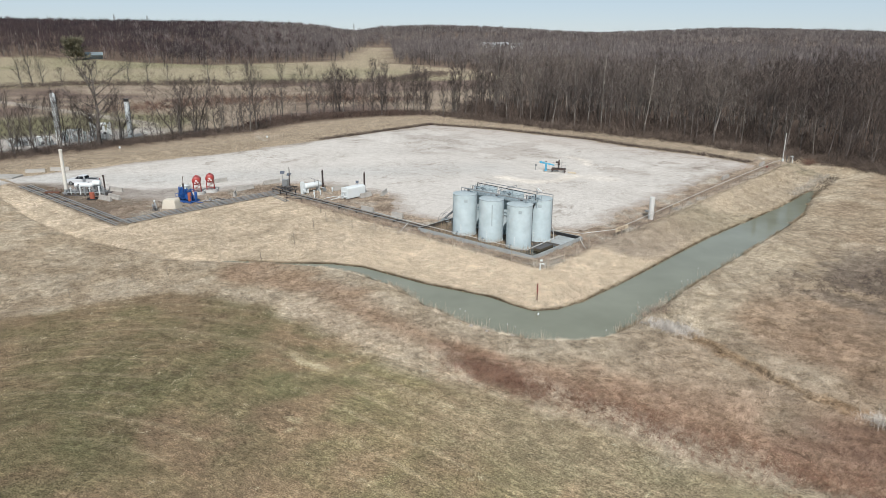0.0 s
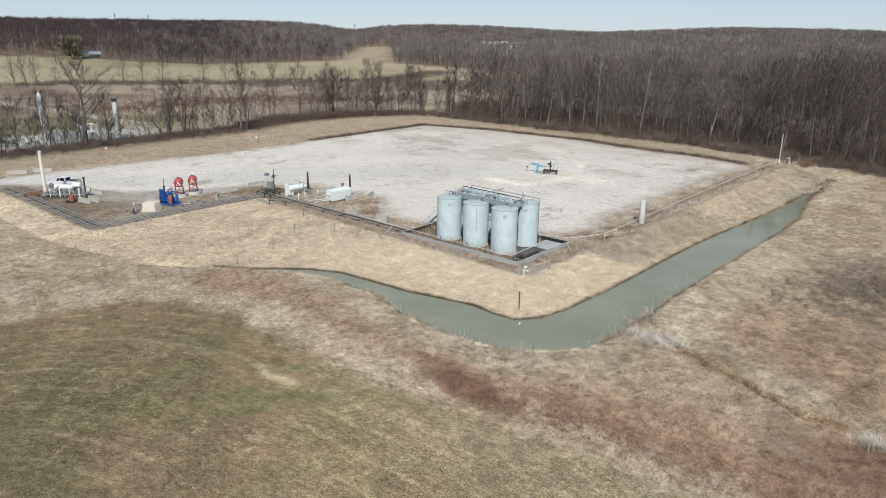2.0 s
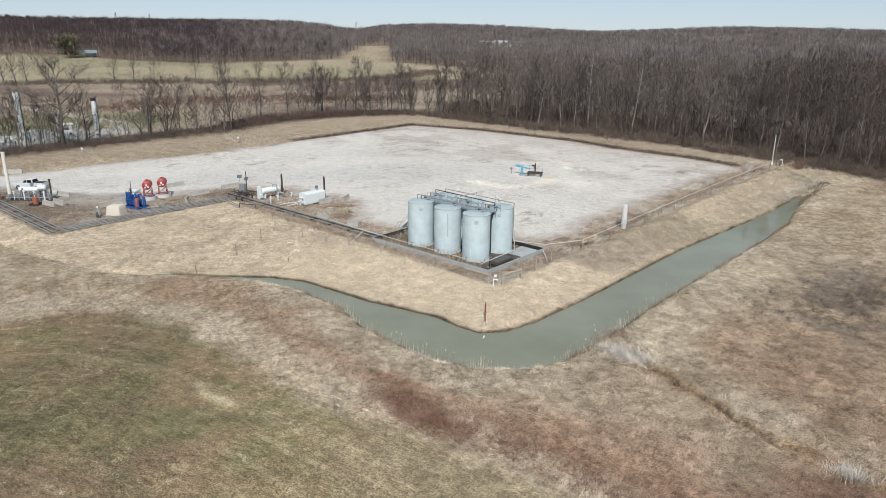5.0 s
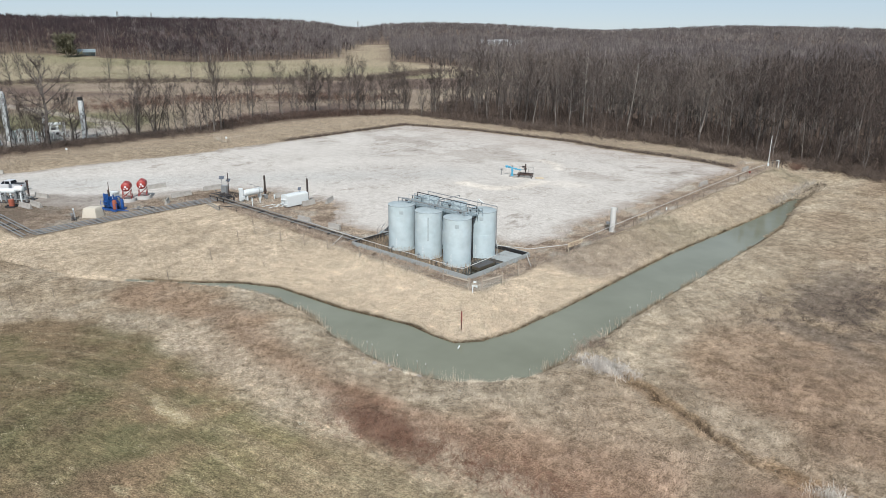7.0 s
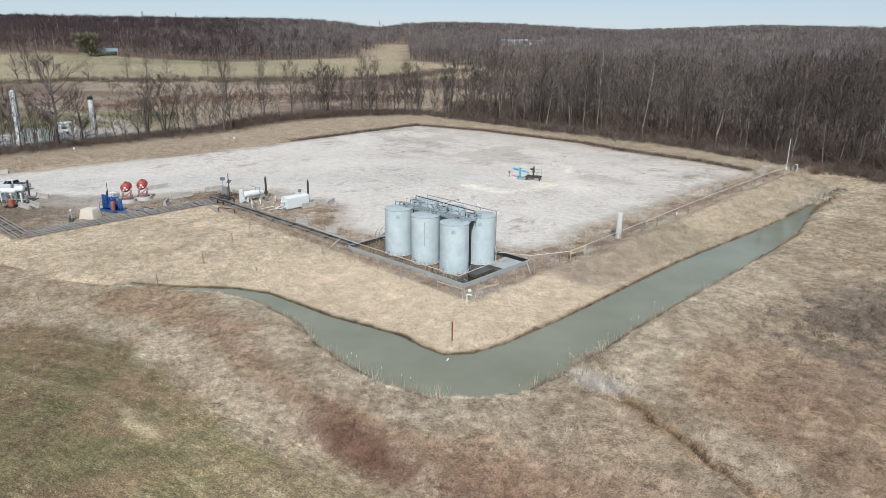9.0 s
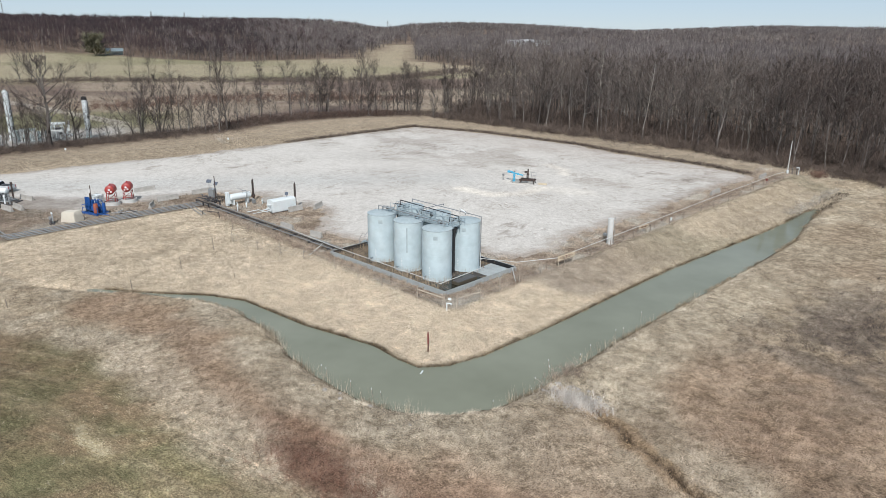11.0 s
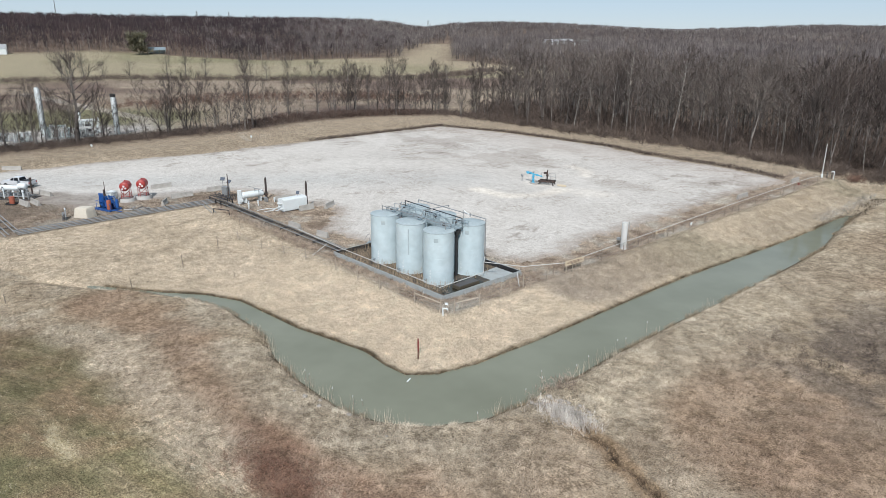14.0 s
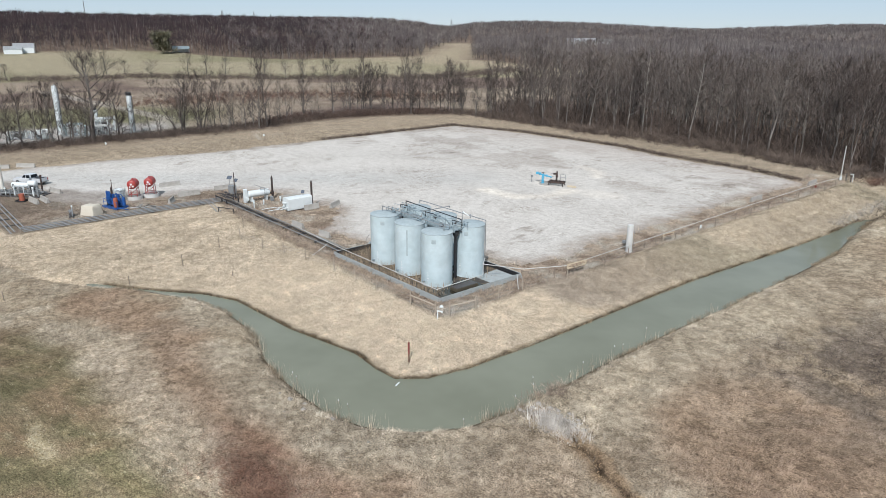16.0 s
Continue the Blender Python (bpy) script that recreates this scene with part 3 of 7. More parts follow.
BLUE = plain("blue_paint", (0.015, 0.085, 0.30), 0.4, worn=(0.02, 0.035, 0.08), wear=0.9, scale=4.0)
CYAN = plain("light_blue_paint", (0.08, 0.37, 0.55), 0.4, worn=(0.1, 0.3, 0.45), scale=3.0)
TAN = plain("faded_tarp", (0.55, 0.505, 0.42), 0.8, worn=(0.42, 0.375, 0.30), scale=3.0)
WOOD = plain("weathered_wood", (0.46, 0.40, 0.32), 0.9, worn=(0.2, 0.17, 0.14), scale=5.0)
WOOD_DARK = plain("grey_fence_wood", (0.25, 0.205, 0.16), 0.9, worn=(0.16, 0.135, 0.11), scale=5.0)
PALE_BARK = bark_material("pale_bark", (0.11, 0.10, 0.09), (0.18, 0.163, 0.145))
DARK_RED = plain("dull_red_paint", (0.20, 0.03, 0.025), 0.6, worn=(0.1, 0.03, 0.02), scale=3.0)
PALE_PIPE = plain("pale_pipe_paint", (0.52, 0.52, 0.50), 0.5, worn=(0.36, 0.33, 0.29), scale=2.0)
ORANGE = plain("orange_paint", (0.33, 0.095, 0.055), 0.6, worn=(0.22, 0.08, 0.05), scale=3.0)


# ---- ground, gravel and water ----
def spread(fine_lo, fine_hi, fine, far):
    """Grid lines: fine in the middle, wider and wider outwards."""
    out, s, x = [], fine, fine_hi
    while x < far:
        s *= 1.05
        x += s
        out.append(x)
    low, s, x = [], fine, fine_lo
    while x > -far:
        s *= 1.05
        x -= s
        low.append(x)
    return np.array(low[::-1] + list(np.arange(fine_lo, fine_hi + 1e-6, fine)) + out)


def sheet(name, xs, ys, height, material):
    gx, gy = np.meshgrid(xs, ys)
    x, y = gx.ravel(), gy.ravel()
    w = len(xs)
    a = (np.arange(len(ys) - 1)[:, None] * w + np.arange(w - 1)[None, :]).ravel()
    me = np_mesh(name, np.stack([x, y, height(x, y)], 1), np.stack([a, a + 1, a + w + 1, a + w], 1), material, shaded_cover(x, y), True)
    me.attributes.new("drill", "FLOAT", "POINT").data.foreach_set("value", drill_rows(x, y).astype(np.float32))
    calm = np.maximum(0.4 * step(0.5, -1.5, outside(x, y, FIELD)), (0.5 - 0.3 * step(-62, -85, x)) * (outside(x, y, PADSIDE) < 0))
    me.attributes.new("calm", "FLOAT", "POINT").data.foreach_set("value", calm.astype(np.float32))
    return me


def thatch(x, y):
    """How thickly grass stands, which also sets how far the ground is darkened."""
    return np.clip((56.0 / np.hypot(x * 0.95, y * 0.95 - 12)) ** 1.6, 0.12, 1)


def shaded_cover(x, y):
    # shade among the blades painted in: darker ground where grass is thick
    return cover(x, y) * (1 - 0.11 * thatch(x, y) * ((x > -112) & (x < 14) & (y > 8) & (y < 112)))[:, None]


def dense(lines, lo, hi, gap):
    """The same grid lines, closer together between lo and hi."""
    return np.concatenate([lines[lines < lo], np.arange(lo, hi, gap), lines[lines >= hi]])


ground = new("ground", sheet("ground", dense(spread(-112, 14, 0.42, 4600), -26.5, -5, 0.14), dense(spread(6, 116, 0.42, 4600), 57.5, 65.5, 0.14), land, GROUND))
tagged(ground, "dry bleached grassland and sown field in early spring", "ground", kind="structure")


def gravel_pad():
    xs, ys = np.arange(-166, -46, 0.8), np.arange(16, 178, 0.8)
    gx, gy = np.meshgrid(xs, ys)
    x, y = gx.ravel(), gy.ravel()
    edge = outside(x, y, GRAVEL) + 3.2 * (fbm(x, y, 3.5, 61) - 0.5) + 1.5 * (fbm(x, y, 0.9, 62, 2) - 0.5)
    z = PAD_Z + 0.05 * (fbm(x, y, 12, 63) - 0.5) - 0.16 * step(-0.7, 0.9, edge)
    w = len(xs)
    a = (np.arange(len(ys) - 1)[:, None] * w + np.arange(w - 1)[None, :]).ravel()
    faces = np.stack([a, a + 1, a + w + 1, a + w], 1)
    faces = faces[(edge[faces] < 0.8).all(1)]
    used = np.unique(faces)
    remap = np.zeros(len(x), int)
    remap[used] = np.arange(len(used))
    col = np.repeat(np.array([[0.525, 0.50, 0.462]]), len(x), 0)
    rough = step(-4, 0.8, edge + 3 * (fbm(x, y, 2.0, 64) - 0.5))[:, None]
    col = col * (1 - 0.8 * rough) + 0.8 * rough * np.array([[0.24, 0.19, 0.145]])
    sweep = np.minimum(along(x, y, [(-83, 113.6), (-80.8, 113.2), (-76.4, 113.5), (-73.3, 117.9), (-73, 124)]), 0.6 + along(x, y, [(-86, 144), (-80.4, 142.5), (-77.5, 138)]))
    worn = np.maximum(step(2.6, 0.5, sweep + 1.6 * (fbm(x, y, 4, 65) - 0.5)), 0.6 * step(3.2, 1.2, np.hypot(x + 79.5, y - 125.6) + 2 * (fbm(x, y, 2, 69) - 0.5)))
    worn = np.maximum(worn, 0.5 * step(4.5, 1.5, np.hypot((x + 68.5) * 0.7, y - 126.5) + 3 * (fbm(x, y, 4, 70) - 0.5)))[:, None]
    col = col * (1 - 0.85 * worn) + 0.85 * worn * np.array([[0.71, 0.66, 0.58]])
    drive = np.exp(-(along(x, y, [(-154, 25), (-150, 48), (-134, 62), (-112, 92), (-92, 118)]) / 6.5) ** 2)[:, None]
    col = col * (1 - 0.5 * drive) + 0.5 * drive * np.array([[0.415, 0.42, 0.405]])
    mud = (step(1.5, -2, outside(x, y, [(-150, 44), (-104, 44), (-104, 76), (-112, 79), (-118, 66), (-126, 57), (-140, 52)]) + 5 * (fbm(x, y, 4, 67) - 0.5)) * 0.75 * (0.35 + 0.65 * step(-111, -121, x)))[:, None]
    col = col * (1 - mud) + mud * np.array([[0.17, 0.14, 0.115]])
    far_worn = (step(0.53, 0.64, fbm(x * 0.6, y, 7, 68)) * step(118, 140, y - 0.12 * x - 12) * 0.5)[:, None]
    col = col * (1 - far_worn) + far_worn * np.array([[0.31, 0.275, 0.24]])
    far_rough = step(148, 166, y + 8 * (fbm(x, y, 9, 66) - 0.5))[:, None] * 0.6
    col = col * (1 - far_rough) + far_rough * np.array([[0.42, 0.375, 0.335]])
    v = np.stack([x, y, z], 1)[used]
    ob = new("gravel_pad", np_mesh("gravel_pad", v, remap[faces], GRAVEL_MAT, col[used], True))
    return tagged(ob, "broad pale crushed limestone well pad with tyre tracks", "gravel pad", kind="structure")


gravel_pad()


def pond():
    xs, ys = np.arange(-84, -26, 0.8), np.arange(46, 152, 0.8)
    gx, gy = np.meshgrid(xs, ys)
    x, y = gx.ravel(), gy.ravel()
    d = outside(x, y, POND)
    w = len(xs)
    a = (np.arange(len(ys) - 1)[:, None] * w + np.arange(w - 1)[None, :]).ravel()
    faces = np.stack([a, a + 1, a + w + 1, a + w], 1)
    faces = faces[(d[faces] < 1.6).any(1)]
    used = np.unique(faces)
    remap = np.zeros(len(x), int)
    remap[used] = np.arange(len(used))
    v = np.stack([x, y, np.full(len(x), WATER_Z)], 1)[used]
    tagged(new("water", np_mesh("water", v, remap[faces], WATER, None, True)), "still murky grey-green ditch pond along the dike", "water", kind="structure")


pond()


# ---- trees ----
class Wood:
    """Gathers limbs (tapered prisms) and twigs (slivers)."""

    def __init__(self, seed):
        self.rng = np.random.default_rng(seed)
        self.v, self.f, self.tv, self.n = [], [], [], 0

    def limb(self, a, b, ra, rb, sides=4):
        d = b - a
        d = d / (np.linalg.norm(d) + 1e-9)
        u = np.cross(d, (0.3, 0.9, 0.1))
        u /= np.linalg.norm(u)
        w = np.cross(d, u)
        t = np.arange(sides) * 2 * np.pi / sides
        ring = np.cos(t)[:, None] * u + np.sin(t)[:, None] * w
        self.v += [a + ring * ra, b + ring * rb]
        i = np.arange(sides)
        j = (i + 1) % sides
        self.f.append(np.stack([i, j, j + sides, i + sides], 1) + self.n)
        self.n += 2 * sides

    def twig(self, a, b, w):
        s = np.cross(b - a, self.rng.normal(size=3))
        s = s / (np.linalg.norm(s) + 1e-9) * w / 2
        self.tv.append(np.stack([a - s, a + s, b]))

    def arrays(self):
        tw = np.concatenate(self.tv)
        return np.concatenate(self.v), np.concatenate(self.f), tw, np.arange(len(tw)).reshape(-1, 3)


def branch(k, p, d, ln, r, order, kids, width):
    """A branch and, past the first third of it, its own branches; the last order is slivers alone."""
    rng = k.rng
    d = d / (np.linalg.norm(d) + 1e-9)
    bend = d + rng.normal(0, 0.2, 3) + np.array([0, 0, 0.16])
    mid = p + d * ln * 0.5
    end = mid + bend / np.linalg.norm(bend) * ln * 0.5
    if order == 1:
        k.limb(p, mid, r, r * 0.62, 3)
        k.limb(mid, end, r * 0.62, 0.012, 3)
    else:
        k.twig(p, end, width * (1.9, 1.9, 1.9, 1.15, 0.8)[order])
    if order > len(kids):
        return
    n = kids[order - 1]
    for s in range(n):
        u = 0.25 + 0.75 * (s + rng.random()) / n
        at = p + (mid - p) * u * 2 if u < 0.5 else mid + (end - mid) * (u * 2 - 1)
        off = rng.normal(0, 1, 3)
        off -= d * (off @ d)
        off /= np.linalg.norm(off) + 1e-9
        e = d + off * rng.uniform(0.4, 0.95) + np.array([0, 0, 0.34])
        branch(k, at, e, max(0.45, ln * rng.uniform(0.36, 0.62) * (1.15 - 0.45 * u)), r * 0.4, order + 1, kids, width)


def grow(seed, height, crown_from, radius, r0, limbs, kids, rise=0.9, stems=1, width=0.05):
    """A bare tree: stems, limbs that sweep upward inside a rounded crown, and finer branches on them."""
    k = Wood(seed)
    rng = k.rng
    for stem in range(stems):
        lean = rng.normal(0, 0.03 + 0.1 * (stems > 1), 2)
        foot = rng.normal(0, 0.35, 2) * (stems > 1)
        n, top = 7, height * rng.uniform(0.86, 1.0)
        pts = [np.array([foot[0], foot[1], -0.15])]
        sway = np.zeros(2)
        for i in range(1, n + 1):
            sway = sway + rng.normal(0, 0.15, 2)
            pts.append(np.array([foot[0] + lean[0] * top * i / n + sway[0], foot[1] + lean[1] * top * i / n + sway[1], top * i / n]))
        rad = [r0 * (1 - 0.94 * (i / n) ** 0.85) for i in range(n + 1)]
        rad[0] *= 1.3
        for i in range(n):
            k.limb(pts[i], pts[i + 1], rad[i], rad[i + 1], 5)
        for q in range(limbs):
            f = crown_from + (0.985 - crown_from) * (q + rng.random()) / limbs
            i = min(int(f * n), n - 1)
            a = pts[i] + (pts[i + 1] - pts[i]) * (f * n - i)
            u = (f - crown_from) / (1 - crown_from)
            reach = radius * (0.3 + 0.8 * math.sin(math.pi * min(1.0, 0.28 + 0.62 * u))) * (1 - 0.3 * u) * rng.uniform(0.55, 1.2)
            th = q * 2.4 + rng.normal(0, 0.6)
            slope = rise * (0.55 + 1.1 * u) * rng.uniform(0.6, 1.4)
            d = np.array([math.cos(th), math.sin(th), slope])
            branch(k, a, d, min(reach * math.hypot(1, slope), (height * 1.03 - a[2]) / max(0.3, slope) * math.hypot(1, slope) + 0.5), max(0.035, r0 * 0.42 * (1 - 0.6 * u)), 1, kids, width)
    return k.arrays()


def tree_kind(name, data, label, twigs=None):
    """A tree > trunk, crown; stands at the origin as the pattern for the copies."""
    v, f, tv, tf = data
    return np_mesh("trunk", v, f, BARK, None, True), np_mesh("crown", tv, tf, twigs or TWIG), label


def plant(name, kinds, x, y, turn, size, label, category, group):
    trunk, crown, _ = kinds
    at = thing(name, pose(x, y, float(land(np.array([x]), np.array([y]))[0]), 0, 0, turn) @ Matrix.Diagonal((*size, 1)), label, category, group)
    same("trunk", trunk, at, Matrix())
    same("crown", crown, at, Matrix())
    return at


HEDGE = [tree_kind("tree", grow(100 + i, 18, 0.16, 5.2, 0.4, 20, (8, 5, 3), 1.15, 1, 0.036), "", HEDGE_TWIG) for i in range(3)]
SLIM = [tree_kind("tree", grow(120 + i, 17, 0.12, 3.3, 0.22, 24, (7, 4, 3), 1.25, 1, 0.036), "", HEDGE_TWIG) for i in range(3)]
MULTI = [tree_kind("tree", grow(140 + i, 15, 0.14, 2.9, 0.17, 12, (6, 4, 2), 1.4, 4, 0.036), "", HEDGE_TWIG) for i in range(2)]
SAPLING = [tree_kind("sapling", grow(150 + i, 17, 0.12, 3.2, 0.3, 16, (6, 4), 1.0, 1, 0.09), "") for i in range(2)]
TALL_DATA = [grow(160 + i, 21, (0.3, 0.42, 0.2, 0.36, 0.25)[i], 3.2, 0.21, 22, (8, 5, 2), 0.95, 1, 0.05) for i in range(5)]
TALL = [tree_kind("tree", d, "") for d in TALL_DATA]
PALE_TRUNKS = [np_mesh("trunk", d[0], d[1], PALE_BARK, None, True) for d in TALL_DATA[:3]]
TALL += [(p, t[1], "") for p, t in zip(PALE_TRUNKS, TALL)]
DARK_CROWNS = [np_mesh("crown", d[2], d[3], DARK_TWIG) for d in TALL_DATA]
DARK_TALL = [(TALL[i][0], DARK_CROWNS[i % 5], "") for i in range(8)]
rng = np.random.default_rng(5)

# the hedgerow between the pad and the gas plant
for kinds, x, y, s, w, what in [
        (HEDGE[0], -181.5, 75.3, 1.06, 1.55, "wide"), (SLIM[0], -181, 60, 0.75, 0.9, "slim"), (SLIM[1], -182, 66.5, 0.80, 0.8, "slim"), (SLIM[2], -181, 55.5, 0.8, 0.85, "slim"),
        (SLIM[0], -184, 49, 0.85, 1.0, "slim"), (HEDGE[1], -183.5, 82, 0.68, 0.75, "low"), (SLIM[1], -182, 70.5, 0.7, 0.7, "slim"), (SLIM[2], -190, 40, 0.85, 0.9, "slim"),
        (MULTI[0], -183, 97.5, 0.92, 1.5, "many-stemmed"), (MULTI[1], -183, 103, 0.98, 1.2, "many-stemmed"), (SLIM[1], -181, 108, 0.85, 0.8, "slim"),
        (SLIM[2], -178, 117.5, 1.05, 1.0, "tall slim"), (HEDGE[2], -179, 120.5, 1.02, 0.72, "tall"), (SLIM[0], -179, 114, 0.7, 0.7, "slim"), (SLIM[1], -182, 111, 0.65, 0.6, "thin"),
        (SLIM[2], -195, 141.5, 0.98, 1.1, "slender"), (SLIM[0], -196.5, 153, 0.98, 1.15, "slender"), (SLIM[1], -193.5, 163.5, 0.97, 0.95, "slender"), (HEDGE[0], -190, 178, 0.95, 0.8, "broad"),
        (SLIM[2], -188, 183, 0.95, 1.0, "slim"), (SLIM[0], -194, 158, 0.8, 0.9, "slim"), (SLIM[1], -180, 189, 0.95, 0.9, "slim"), (MULTI[0], -200, 171, 0.9, 1.2, "many-stemmed"),
        (SLIM[2], -176, 187, 0.9, 0.8, "slim"), (SLIM[0], -187, 131, 0.6, 0.6, "thin")]:
    plant("tree", kinds, x, y, x * 7 + y * 3, (w, w, s), "%s bare hedgerow tree with grey bark and fine twigs" % what, "tree", "hedgerow trees")

for i in range(16):
    plant("tree", SLIM[i % 3], -182 + rng.normal(0, 1.5), 24 + 3.3 * i + rng.normal(0, 0.8), rng.uniform(0, 360), (0.55, 0.55, rng.uniform(0.55, 0.8)), "slim bare hedgerow tree with a straight dark trunk", "tree", "hedgerow trees")

# saplings between them
for i in range(54):
    x, y = -183 + rng.normal(0, 1.8), 30 + 95 * (i + rng.random()) / 54
    plant("sapling", SAPLING[i % 2], x, y, rng.uniform(0, 360), (0.5, 0.5, rng.uniform(0.3, 0.72)), "thin bare sapling in the hedgerow", "tree", "hedgerow saplings")
for i in range(14):
    x, y = -197 + 1.15 * i + rng.normal(0, 3), 134 + 4.0 * i
    plant("sapling", SAPLING[i % 2], x, y, rng.uniform(0, 360), (0.5, 0.5, rng.uniform(0.35, 0.7)), "thin bare sapling in the hedgerow", "tree", "hedgerow saplings")

for i in range(32):
    u = ((i + rng.random()) / 32) ** 0.6
    x, y = -206 + 46 * u + rng.normal(0, 3.5), 150 + 50 * u + rng.normal(0, 4.5)
    s = rng.uniform(0.6, 0.95)
    plant("tree", SLIM[i % 3] if i % 4 else MULTI[i % 2], x, y, rng.uniform(0, 360), (s * 0.9, s * 0.9, s), "slim bare tree where the hedgerow meets the wood", "tree", "hedgerow trees")

# trees about the far hedge and the willow by the barn
for x, y, s, w in [(-388, 128, 0.72, 0.8), (-391, 134, 0.8, 0.85), (-394, 140, 0.7, 0.7), (-396, 150, 0.45, 0.6), (-376, 176, 0.72, 0.7), (-372, 184, 0.62, 0.8), (-366, 192, 0.55, 0.8), (-386, 160, 0.5, 0.7),
                   (-348, 206, 0.6, 0.7), (-340, 214, 0.5, 0.7), (-405, 96, 0.4, 0.7), (-410, 84, 0.45, 0.8), (-418, 70, 0.45, 0.8), (-330, 226, 0.35, 0.5), (-318, 240, 0.3, 0.5)]:
    plant("tree", HEDGE[int(x) % 3], x, y, x * 5, (w, w, s), "bare tree in the overgrown far hedge", "tree", "far hedge trees")


def willow():
    v, f, tv, tf = grow(171, 14, 0.06, 6.8, 0.45, 54, (9, 6), 0.7, 1, 0.55)
    plant("tree", (np_mesh("trunk", v, f, WILLOW, None, True), np_mesh("crown", tv, tf, WILLOW), ""), -682, 273, 40, (1.45, 1.45, 1.25), "round yellow-green willow beside the barn", "tree", "")


willow()

# edge of the wood, tree by tree
edge = [(-168, 190), (-118, 189.5), (-82, 190.5), (-55, 185.5), (-20, 176), (30, 169)]
count = 0
for (ax, ay), (bx, by) in zip(edge, edge[1:]):
    n = int(math.hypot(bx - ax, by - ay) / 2.3)
    for i in range(n):
        u = (i + rng.random()) / n
        x, y = ax + (bx - ax) * u + rng.normal(0, 0.8), ay + (by - ay) * u + rng.gamma(1.5, 3.0)
        s = rng.choice([0.55, 0.8, 0.95, 1.05]) * rng.uniform(0.88, 1.1)
        w = s * rng.uniform(0.75, 1.15)
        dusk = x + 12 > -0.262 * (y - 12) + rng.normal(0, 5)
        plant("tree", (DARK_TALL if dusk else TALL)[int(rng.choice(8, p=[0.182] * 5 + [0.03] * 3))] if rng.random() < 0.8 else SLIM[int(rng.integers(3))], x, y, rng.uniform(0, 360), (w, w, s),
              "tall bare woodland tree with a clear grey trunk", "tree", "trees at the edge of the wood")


def scatter(data, places, name, mat_a, mat_b, label, category):
    """Many trees joined: places are rows of x, y, turn, width, height."""
    va, fa, vb, fb, na, nb = [], [], [], [], 0, 0
    z = land(places[:, 0], places[:, 1])
    for (x, y, t, w, h), z0, which in zip(places, z, np.arange(len(places)) % len(data)):
        v, f, tv, tf = data[which]
        c, s = math.cos(t), math.sin(t)
        m = np.array([[c * w, s * w, 0], [-s * w, c * w, 0], [0, 0, h]])
        at = np.array([x, y, z0 - 0.1])
        va.append(v @ m + at)
        fa.append(f + na)
        na += len(v)
        vb.append(tv @ m + at)
        fb.append(tf + nb)
        nb += len(tv)
    ob = thing(name, Matrix(), label, category, kind="stuff")
    same("trunks", np_mesh("trunks", np.concatenate(va), np.concatenate(fa), mat_a), ob, Matrix())["kind"] = "stuff"
    same("twigs", np_mesh("twigs", np.concatenate(vb), np.concatenate(fb), mat_b), ob, Matrix())["kind"] = "stuff"
    return ob


def wood_places(lo, hi, tang, radial, min_t, min_r, grow_w):
    rows, r = [], lo
    while r < hi:
        dt = max(min_t, tang * r) / r
        n = int(radians(104) / dt)
        dr = max(min_r, radial * r)
        az = radians(-8) + (np.arange(n) + rng.random(n)) * dt
        rr = r + rng.random(n) * dr
        x, y = -np.sin(az) * rr, np.cos(az) * rr
        wd = np.full(n, max(1.0, dt * r / grow_w)) * rng.uniform(0.8, 1.15, n)
        rows.append(np.stack([x, y, rng.random(n) * 6.28, wd, (0.72 + 0.42 * fbm(x, y, 75, 81, 3)) * rng.uniform(0.86, 1.16, n)], 1))
        r += dr
    p = np.concatenate(rows)
    dr_, dl_ = outside(p[:, 0], p[:, 1], WOOD_RIGHT), outside(p[:, 0], p[:, 1], WOOD_LEFT)
    clear = np.hypot(p[:, 0] - KNOLL[0] - 12, p[:, 1] - KNOLL[1] + 12) > 34
    return p[((dr_ < -8) | (dl_ < 0)) & clear]


def far_tree(seed):
    """A tree far away: a stem and a rounded crown of coarse branches."""
    k = Wood(seed)
    e = k.rng
    k.limb(np.array([0, 0, -0.3]), np.array([e.normal(0, 0.3), e.normal(0, 0.3), 13.0]), 0.26, 0.1, 3)
    wide, tall = e.uniform(3.6, 4.6), e.uniform(7.4, 8.8)
    for q in range(62):
        c = 1 - 1.95 * (q + e.random()) / 62
        t = q * 2.4 + e.normal(0, 0.3)
        s = math.sqrt(max(0.05, 1 - c * c))
        out = np.array([wide * s * math.cos(t), wide * s * math.sin(t), tall * c]) * e.uniform(0.8, 1.08)
        k.twig(np.array([0, 0, 9.6]) + out * e.uniform(0.3, 0.6) - np.array([0, 0, 1.2]), np.array([0, 0, 9.6]) + out, 0.34)
    return k.arrays()


MID_DATA = [grow(200 + i, 21, 0.25, 3.3, 0.19, 15, (6, 4), 0.95, 1, 0.08) for i in range(6)]
FAR_DATA = [far_tree(220 + i) for i in range(8)]
near_wood = wood_places(190, 330, 0.012, 0.02, 4.4, 5.0, 5.0)
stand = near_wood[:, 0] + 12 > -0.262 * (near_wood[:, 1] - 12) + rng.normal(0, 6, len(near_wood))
scatter(MID_DATA, near_wood[~stand], "woodland", BARK, TWIG, "dense bare deciduous woodland behind the pad", "woodland")
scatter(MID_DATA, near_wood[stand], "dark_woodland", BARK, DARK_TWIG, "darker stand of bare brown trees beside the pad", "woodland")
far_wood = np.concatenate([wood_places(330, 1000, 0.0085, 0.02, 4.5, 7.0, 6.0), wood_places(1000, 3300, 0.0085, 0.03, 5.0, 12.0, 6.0)])
